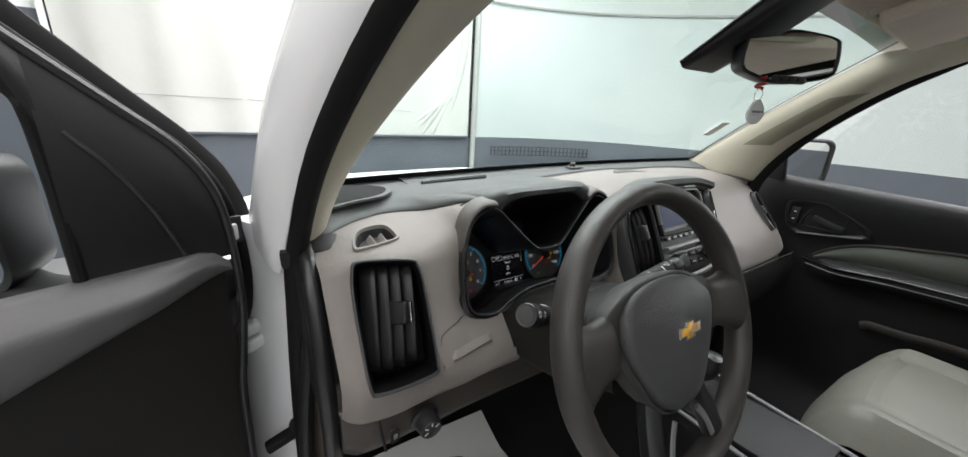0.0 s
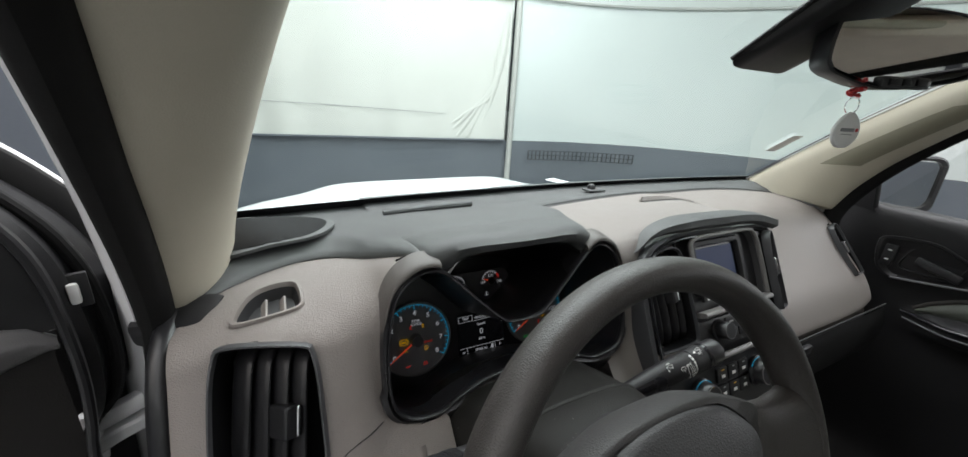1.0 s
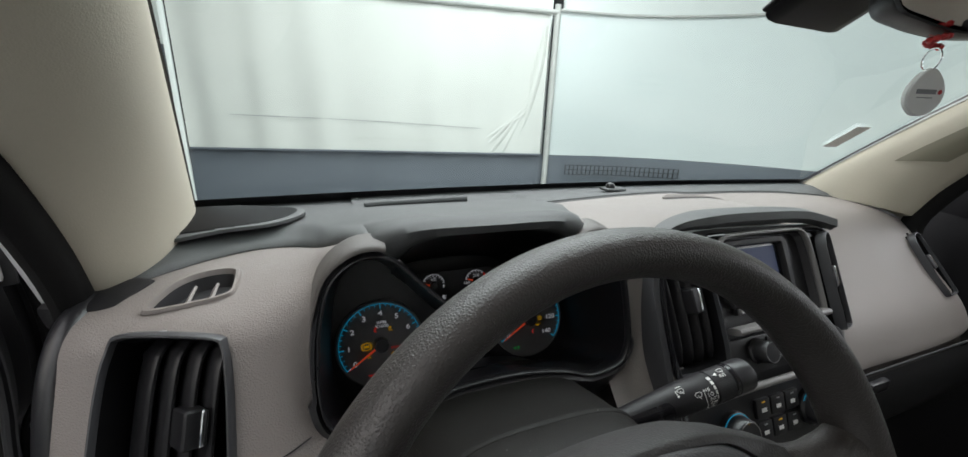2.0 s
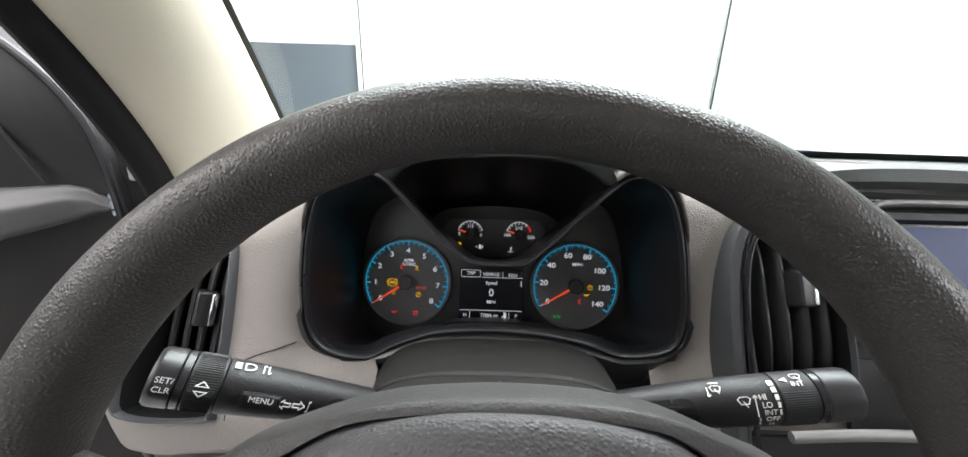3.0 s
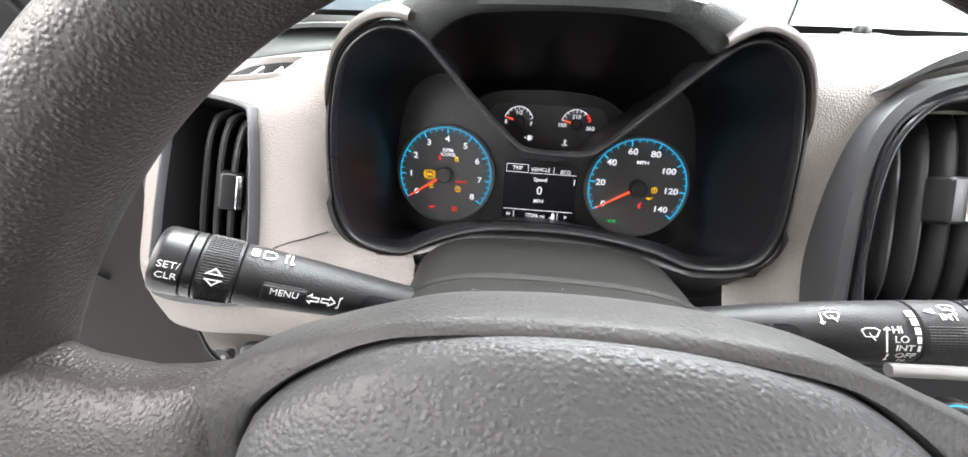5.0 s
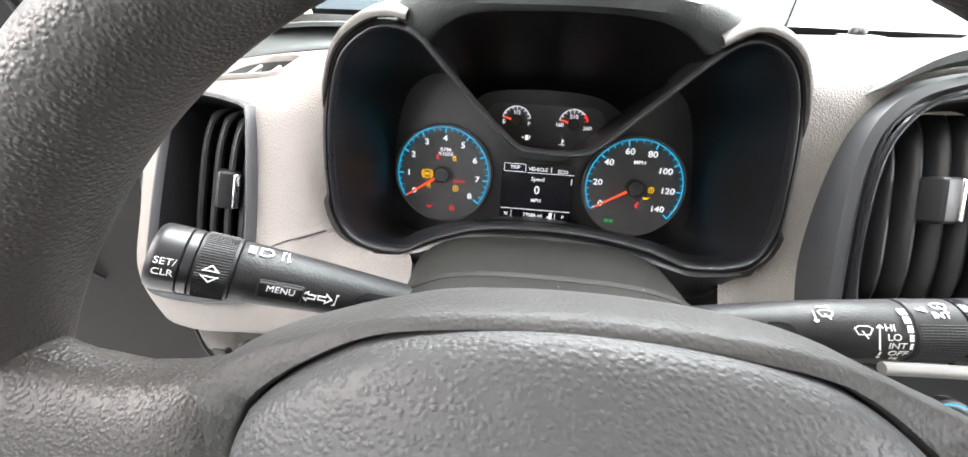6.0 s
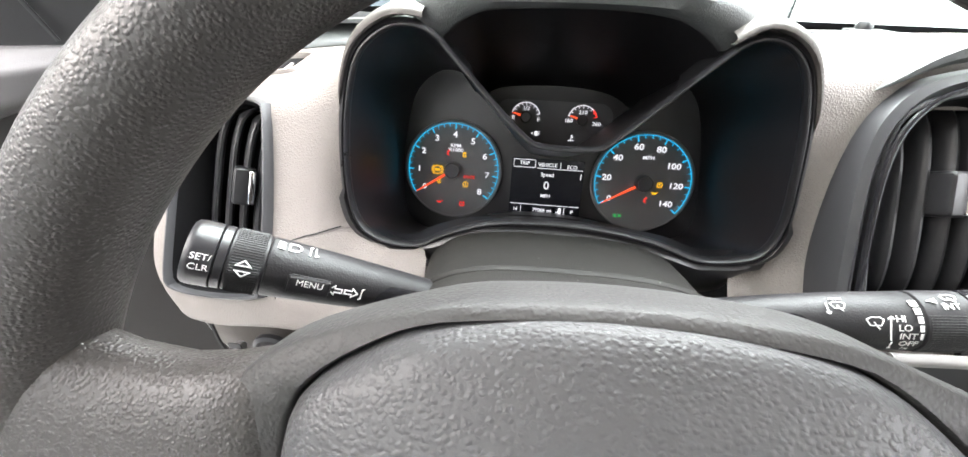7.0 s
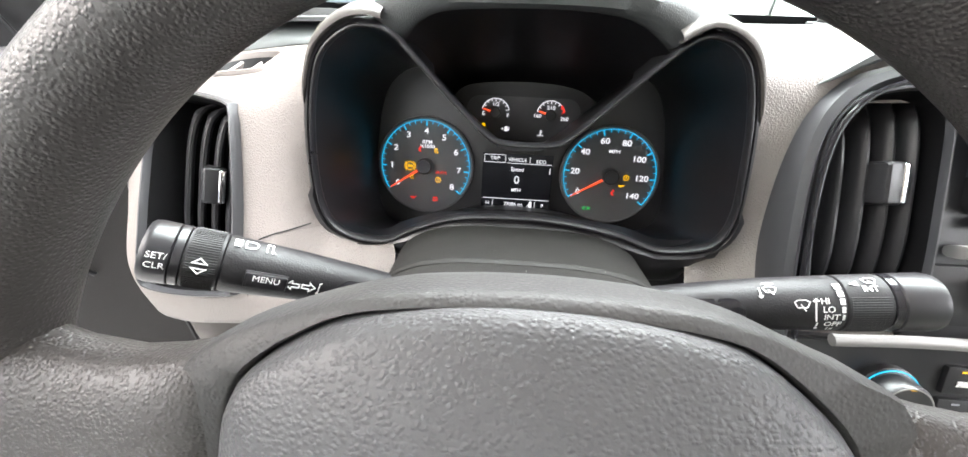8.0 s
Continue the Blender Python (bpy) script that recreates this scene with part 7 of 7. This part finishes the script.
bring = lambda k, d: [(PDX - 0.016 - d, bc[0] + (y - bc[0]) * k, bc[1] + (z - bc[1]) * k) for y, z in bowl]
world_part("handle_bowl", loft([bring(1.06, -0.006), bring(1.02, 0.004), bring(0.95, 0.004), bring(0.90, 0.000), bring(0.84, -0.004)], True, (False, True)), BLACK_SATIN, pd, "black handle surround")
cup = rounded_rect(0.100, 0.062, 0.018, 8)
mh = basis((PDX - 0.0125, 0.205, 1.084), (0, -1, 0), (0.12, 0.0, 1))
world_part("handle_cup", moved(loft([[(x * 1.06 + 0.3 * y, y * 1.06, 0.004) for x, y in cup], [(x + 0.3 * y, y, 0.005) for x, y in cup], [(x * 0.9 + 0.3 * y, y * 0.84, -0.016) for x, y in cup]], True, (False, True)), mh), BLACK_MATT, pd, "deep black finger cup")
world_part("inner_handle", moved(join(rounded_box(0.086, 0.020, 0.010, 0.004, 2)), mh @ pose(0.012, -0.010, 0.008, 0, -5, -14)), BLACK_SATIN, pd, "black inner door handle")
world_part("handle_lip", sweep(spline([(PDX - 0.022, 0.265, 1.026), (PDX - 0.024, 0.18, 1.042), (PDX - 0.024, 0.105, 1.057)], 16), 0.003, 0.003, (1, 0, 0), sides=8), DARK_SILVER, pd, "bright lower lip of the handle")
world_part("lock_button", moved(rounded_box(0.024, 0.052, 0.006, 0.002), mh @ pose(-0.078, -0.004, 0.008)), BLACK, pd, "black lock switch")
for k in (-1, 1):
    world_part("lock_mark", moved(rounded_box(0.008, 0.003, 0.0005, 0), mh @ pose(-0.078, -0.004 + 0.012 * k, 0.0114)), INK_WHITE, pd.children[-1], smooth=False)
world_part("sail_panel", loft([[(PDX - 0.02, 0.45, 1.19), (PDX - 0.03, 0.42, 1.255), (PDX - 0.04, 0.375, 1.330)], [(PDX - 0.025, 0.395, 1.185), (PDX - 0.032, 0.38, 1.24), (PDX - 0.04, 0.368, 1.320)], [(PDX - 0.02, 0.345, 1.180), (PDX - 0.03, 0.352, 1.24), (PDX - 0.04, 0.362, 1.312)]], closed=False), BLACK, pd, "black triangular mirror cover")
world_part("window_frame", sweep(spline([(PDX - 0.004, 0.355, 1.19), (PDX - 0.028, 0.362, 1.30), (PDX - 0.040, 0.325, 1.345), (PDX - 0.088, 0.15, 1.48), (PDX - 0.13, -0.05, 1.555), (PDX - 0.14, -0.6, 1.58)], 40), 0.012, 0.016, (1, 0, 0), sides=10), RUBBER, pd, "black window frame")
sgl = world_part("pane", loft([[(PDX + 0.015 - 0.14 * k, y, 1.185 + 0.38 * k) for y in (0.36 - 0.30 * k, -0.3, -0.95)] for k in (0, 0.5, 1)], closed=False), SIDE_GLASS, pd, "clear side window")
sgl.visible_shadow = False
world_part("outer_skin", moved(rounded_box(0.03, 1.46, 0.75, 0.012), pose(PDX + 0.085, -0.27, 0.79)), PAINT, pd, "white outer skin")

pm = thing("passenger_mirror", "black-cased passenger door mirror with clear glass", "door mirror", (1.39, 0.345, 1.21))
mp = basis((1.378, 0.385, 1.228), (0.82, -0.57, 0.0), (0.0, 0.0, 1)) @ pose(0, 0, 0, -0.6, 0, 0)
RO = rounded_rect(0.216, 0.172, 0.034, 8)
RI = [(x * 0.86, y * 0.80 + 0.004) for x, y in RO]
world_part("case", moved(loft([[(x * 0.5, y * 0.5, -0.085) for x, y in RO], [(x * 0.85, y * 0.86, -0.06) for x, y in RO], [(x, y, -0.01) for x, y in RO], [(x * 0.99, y * 0.985, 0.004) for x, y in RO], [(x * 0.94, y * 0.93, 0.008) for x, y in RO], [(*p, 0.006) for p in RI], [(*p, -0.003) for p in RI]], True, (True, False)), mp), BLACK, pm, "rounded black case")
world_part("glass", moved(plate([(x * 1.01, y * 1.01) for x, y in RI], 0.001), mp @ pose(0, 0, -0.001)), MIRROR, pm, "mirror glass", smooth=False)
world_part("arm", sweep(spline([(1.19, 0.40, 1.125), (1.26, 0.425, 1.135), (1.36, 0.435, 1.175)], 10), 0.026, 0.020, (0, 0, 1), sides=12), BLACK, pm, "black mounting arm")

# ---- driver's door, open ----
dd = thing("driver_door", "black driver door standing wide open, white outer frame", "car door", (-0.43, 0.48, 0.9))
DR, DN = Vector((-0.94, -0.34, 0)), Vector((0.34, -0.94, 0))   # along the door, and out of its inner face
md = lambda s, z, o=0.0: tuple(Vector((-0.412, 0.485, z)) + DR * s + DN * o)
TOPE = spline([(-0.008, 1.130), (-0.004, 1.180), (0.004, 1.222), (0.022, 1.268), (0.044, 1.299), (0.064, 1.322), (0.105, 1.362), (0.160, 1.418), (0.22, 1.478), (0.35, 1.578), (0.6, 1.64)], 60)
# the door's outer edge beside the edge of its raised inner panel
BOTH = spline([(0.6, 1.630, 0.62, 1.62), (0.35, 1.568, 0.37, 1.556), (0.22, 1.468, 0.25, 1.476), (0.160, 1.410, 0.19, 1.422), (0.105, 1.354, 0.130, 1.366), (0.062, 1.314, 0.092, 1.330), (0.043, 1.292, 0.068, 1.297), (0.022, 1.261, 0.053, 1.262), (0.004, 1.214, 0.046, 1.222), (-0.003, 1.170, 0.043, 1.170),
               (-0.004, 1.12, 0.043, 1.12), (0.006, 1.075, 0.047, 1.075), (0.030, 1.055, 0.050, 1.055), (0.052, 1.040, 0.053, 1.030), (0.056, 0.98, 0.059, 0.98), (0.056, 0.80, 0.062, 0.80), (0.056, 0.55, 0.062, 0.55)], 90)
EDGE, INNER = BOTH[:, :2], BOTH[:, 2:]
world_part("frame_edge", sweep([md(s, z, -0.012) for s, z in TOPE], 0.020, 0.010, tuple(DN), sides=12, power=3), RUBBER, dd, "black rubber window frame")
world_part("outer_frame", sweep([md(s - 0.008, z + 0.006, -0.040) for s, z in TOPE[8:]], 0.010, 0.006, tuple(DN), sides=10), PAINT, dd, "white outer window frame")
faces = []
for (s0, z0), (s1, z1) in zip(EDGE, INNER):
    r = [md(s0, z0, -0.03), md(s0, z0, 0.0)]
    for f, o in ((0.08, 0.012), (0.30, 0.020), (0.36, 0.034), (0.62, 0.040), (0.70, 0.060), (0.90, 0.066), (1.0, 0.084)):
        r.append(md(s0 + (s1 - s0) * f, z0 + (z1 - z0) * f, o))
    faces.append(r)
world_part("hinge_face", loft(faces, closed=False), BLACK, dd, "black stepped hinge-side face", sharp=30)
strip = lambda f, o: [md(a[0] + (b[0] - a[0]) * f, a[1] + (b[1] - a[1]) * f, o) for a, b in zip(EDGE, INNER)]
world_part("weatherstrip", sweep(strip(0.42, 0.040), 0.006, 0.006, tuple(DN), sides=10), RUBBER, dd, "black rubber weatherstrip")
world_part("panel_edge", sweep(strip(1.0, 0.084), 0.005, 0.005, tuple(DN), sides=10), BLACK_SATIN, dd, "satin black panel edge")
world_part("cavity_lining", moved(rounded_box(0.265, 0.66, 0.004, 0), basis(md(0.123, 0.80, -0.035), tuple(DR), (0, 0, 1))), BLACK_MATT, dd, "dark lining behind the hinge gap", smooth=False)
in_top = sorted([(s, z) for s, z in INNER if z > 1.20])
ztop = lambda s: float(np.interp(s, [p[0] for p in in_top], [p[1] for p in in_top]))
zglass = lambda s: float(np.interp(s, [0.0, 0.172, 0.180, 0.195, 0.3, 0.6], [1.19, 1.19, 1.360, 1.385, 1.45, 1.55]))
cols = []
for s in np.linspace(0.048, 0.180, 26):
    zt = ztop(s)
    cols.append([md(s, zt + (1.185 - zt) * k, 0.084 + 0.010 * math.sin(math.pi * min(1.0, k * 1.2)) * min(1.0, (s - 0.048) / 0.04)) for k in np.linspace(0, 1, 14)])
world_part("sail_panel", loft(cols, closed=False), BLACK, dd, "black mirror cover panel", sharp=60)
cols = [[md(s, ztop(s) + (zglass(s) - ztop(s)) * k, 0.084 + 0.008 * math.sin(math.pi * k)) for k in np.linspace(0, 1, 8)] for s in np.linspace(0.178, 0.60, 26)]
world_part("window_trim", loft(cols, closed=False), BLACK, dd, "black inner window trim", sharp=60)
cols = []
for s in np.linspace(0.050, 0.95, 60):
    k = min(1.0, (s - 0.05) / 0.11)
    k = k * k * (3 - 2 * k)
    zl = float(np.interp(s, [0.05, 0.085, 0.123, 0.155, 0.19, 0.25, 0.35], [1.164, 1.156, 1.146, 1.138, 1.126, 1.105, 1.075]))
    zt = 1.196 - 0.020 * (1 - min(1.0, (s - 0.05) / 0.03)) ** 2
    bulge = 0.010 + 0.038 * k
    cols.append(spline([md(s, zt, 0.078), md(s, zt + 0.001, 0.080 + bulge * 0.45), md(s, zt - 0.10 * (zt - zl) - 0.006, 0.080 + bulge * 0.85), md(s, zt - 0.35 * (zt - zl), 0.080 + bulge), md(s, zt - 0.75 * (zt - zl), 0.080 + bulge * 0.80), md(s, zl + 0.004, 0.080 + bulge * 0.45), md(s, zl, 0.074)], 24))
world_part("belt_pad", loft(cols, closed=False), BELT_SKIN, dd, "rounded dark grey belt pad", sharp=60)
world_part("inner_panel", loft([[md(s, z, 0.076) for z in (1.19, 1.05, 0.9, 0.7, 0.55)] for s in np.linspace(0.055, 0.95, 20)], closed=False), DOOR_LOW, dd, "dark brown-grey inner panel")
world_part("panel_crease", sweep(spline([md(0.30, 0.995, 0.118), md(0.25, 0.992, 0.114), md(0.20, 0.965, 0.090), md(0.17, 0.92, 0.080)], 20), 0.003, 0.003, tuple(DN), sides=8), BLACK_SATIN, dd)
world_part("outer_skin", loft([[md(s, z, -0.115 - 0.03 * math.sin(math.pi * min(1, (1.10 - z) / 0.6))) for s in np.linspace(0.05, 0.95, 10)] for z in np.linspace(1.08, 0.45, 10)], closed=False), PAINT, dd, "white outer skin")
world_part("bumper", moved(rounded_box(0.009, 0.022, 0.008, 0.0035, 2), basis(md(0.032, 1.206, 0.062), tuple(DR * -1), (0, 0, 1))), INK_WHITE, dd, "small white rubber stop")
world_part("bumper_pocket", moved(rounded_box(0.022, 0.036, 0.006, 0.002, 2), basis(md(0.031, 1.207, 0.057), tuple(DR * -1), (0, 0, 1))), BLACK_MATT, dd, "black pocket of the rubber stop")
dgl = world_part("pane", loft([[md(s, 1.15 + (zglass(s) + 0.008 - 1.15) * k, 0.055) for k in (0, 0.5, 1)] for s in (0.1785, 0.183, 0.19, 0.20, 0.25, 0.30, 0.45, 0.60, 0.95)], closed=False), SIDE_GLASS, dd, "side window glass")
dgl.visible_shadow = False
world_part("sail_crease", sweep(spline([md(0.166, 1.340, 0.092), md(0.140, 1.305, 0.094), md(0.115, 1.255, 0.094), md(0.096, 1.202, 0.092)], 20), 0.0022, 0.002, tuple(DN), sides=8), BLACK_SATIN, dd)
world_part("glass_channel", sweep(spline([md(0.180, 1.19, 0.080), md(0.180, 1.30, 0.080), md(0.183, 1.360, 0.080), md(0.195, 1.385, 0.080), md(0.30, 1.45, 0.080), md(0.6, 1.55, 0.080)], 30), 0.006, 0.010, tuple(DN), sides=10), RUBBER, dd, "black glass channel")
dm = thing("driver_mirror", "black-cased driver door mirror seen through the door window", "door mirror", md(0.28, 1.18, -0.20))
mdm = basis(md(0.27, 1.215, -0.19), (0.80, -0.60, 0), (0, 0, 1))
world_part("case", moved(loft([[(x * 0.5, y * 0.5, -0.085) for x, y in RO], [(x * 0.85, y * 0.86, -0.06) for x, y in RO], [(x, y, -0.01) for x, y in RO], [(x, y, 0.006) for x, y in RO], [(x * 0.94, y * 0.93, 0.008) for x, y in RO], [(x * 0.90, y * 0.89, 0.0) for x, y in RO]], True, (True, False)), mdm), BLACK_SATIN, dm)
world_part("glass", moved(plate([(x * 0.91, y * 0.90) for x, y in RO], 0.001), mdm @ pose(0, 0, 0.001)), MIRROR, dm, smooth=False)
world_part("arm", sweep([md(0.16, 1.12, -0.05), md(0.20, 1.12, -0.12), md(0.24, 1.14, -0.19)], 0.03, 0.022, (0, 0, 1), sides=12), BLACK, dm)

# ---- passenger seat, console, floor ----
seat = thing("passenger_car_seat", "grey-green vinyl passenger seat with stitched bolsters", "car seat", (0.72, -0.25, 0.45))


def cushion(cx0, cy0, cz0, w, l, h, crown):
    rings = []
    for v in np.linspace(0, 1, 26):
        ring = []
        for u in np.linspace(-1, 1, 31):
            x = cx0 + w / 2 * u
            edge = 1 - abs(u) ** 6 * 0.35
            front = math.sin(math.pi / 2 * min(1.0, (1 - v) / 0.18)) ** 0.7 if v > 0.82 else 1.0
            bol = 0.024 * math.exp(-((abs(u) - 0.80) / 0.13) ** 2)
            seam = -0.010 * math.exp(-((abs(u) - 0.58) / 0.022) ** 2) - 0.008 * math.exp(-((v - 0.80) / 0.02) ** 2) * (abs(u) < 0.58)
            ring.append((x, cy0 - l / 2 + l * v + 0.03 * (1 - u * u) * v, cz0 + h * (edge * front) + crown * (1 - u * u) * v + bol * front + seam))
        rings.append(ring)
    rings = [[(x, y, cz0 - 0.02) for x, y, z in rings[0]]] + rings + [[(x, y, cz0 - 0.02) for x, y, z in rings[-1]]]
    return loft(rings, closed=False)


world_part("cushion", cushion(0.790, -0.262, 0.672, 0.50, 0.50, 0.155, 0.012), SEAT_VINYL, seat, "padded seat cushion")
world_part("seat_base", moved(rounded_box(0.44, 0.46, 0.26, 0.03), pose(0.735, -0.25, 0.57)), FOOT_BLACK, seat, "black seat base")
br = [[(0.735 + 0.25 * u * (1 - 0.15 * k), -0.50 - 0.22 * k + 0.05 * abs(u) ** 3 + 0.02 * math.sin(math.pi * k), 0.82 + 0.62 * k) for u in np.linspace(-1, 1, 21)] for k in np.linspace(0, 1, 20)]
world_part("backrest", loft(br + [[(x, y - 0.10, z) for x, y, z in r] for r in reversed(br)], closed=False, wrap=True), SEAT_VINYL, seat, "padded backrest")
con = thing("centre_console", "black and silver centre console with a shifter gate and cup holders", "centre console", (0.38, 0.0, 0.45))
world_part("body", moved(rounded_box(0.20, 0.75, 0.36, 0.03, 3), pose(0.365, -0.02, 0.63)), FOOT_BLACK, con, "black console body")
world_part("top_plate", moved(rounded_box(0.150, 0.34, 0.012, 0.004), pose(0.365, 0.08, 0.812, -3)), BLACK, con, "black top plate")
for s in (-1, 1):
    world_part("side_trim", sweep(spline([(0.365 + s * 0.088, 0.27, 0.826), (0.365 + s * 0.092, 0.1, 0.818), (0.365 + s * 0.09, -0.25, 0.812)], 20), 0.005, 0.004, (0, 0, 1), sides=10), DARK_SILVER, con, "silver side trim")
for k in range(2):
    world_part("cup_holder", moved(join(ring_bm(0.036, 0.042, thick=0.004), lathe([(0.036, -0.02), (0.036, 0.001)], 30)), pose(0.365, -0.06 - 0.10 * k, 0.812)), BLACK_MATT, con, "round black cup holder")
world_part("shifter", join(moved(lathe([(0.010, 0), (0.009, 0.06)], 16), pose(0.36, 0.14, 0.818, 10)), moved(lathe([(0.012, 0), (0.022, 0.015), (0.024, 0.04), (0.017, 0.058), (0.0, 0.062)], 24), pose(0.36, 0.13, 0.86, 10))), BLACK_SATIN, con, "black gear lever")
world_part("boot", moved(lathe([(0.045, 0), (0.036, 0.015), (0.022, 0.03)], 24), pose(0.36, 0.14, 0.812)), BLACK_MATT, con)
papermat = thing("paper_floor_mat", "pale grey paper floor mat with a dark printed outline", "floor mat", (-0.08, 0.40, 0.44))
world_part("sheet", loft([[(x, y, 0.446 + 0.006 * math.sin(9 * x + 5 * y) + 0.5 * max(0.0, y - 0.50)) for x in np.linspace(-0.30, 0.135, 14)] for y in np.linspace(0.10, 0.60, 20)], closed=False), plastic("pale_paper", (0.62, 0.62, 0.61), 0.8, amount=0.05), papermat)
world_part("printed_outline", sweep(spline([(-0.22, 0.20, 0.455), (-0.20, 0.46, 0.457), (-0.15, 0.52, 0.466), (-0.02, 0.52, 0.466), (0.04, 0.46, 0.457), (0.06, 0.20, 0.455)], 40), 0.005, 0.002, (0, 0, 1), sides=6), BLACK_MATT, papermat, "dark printed outline")
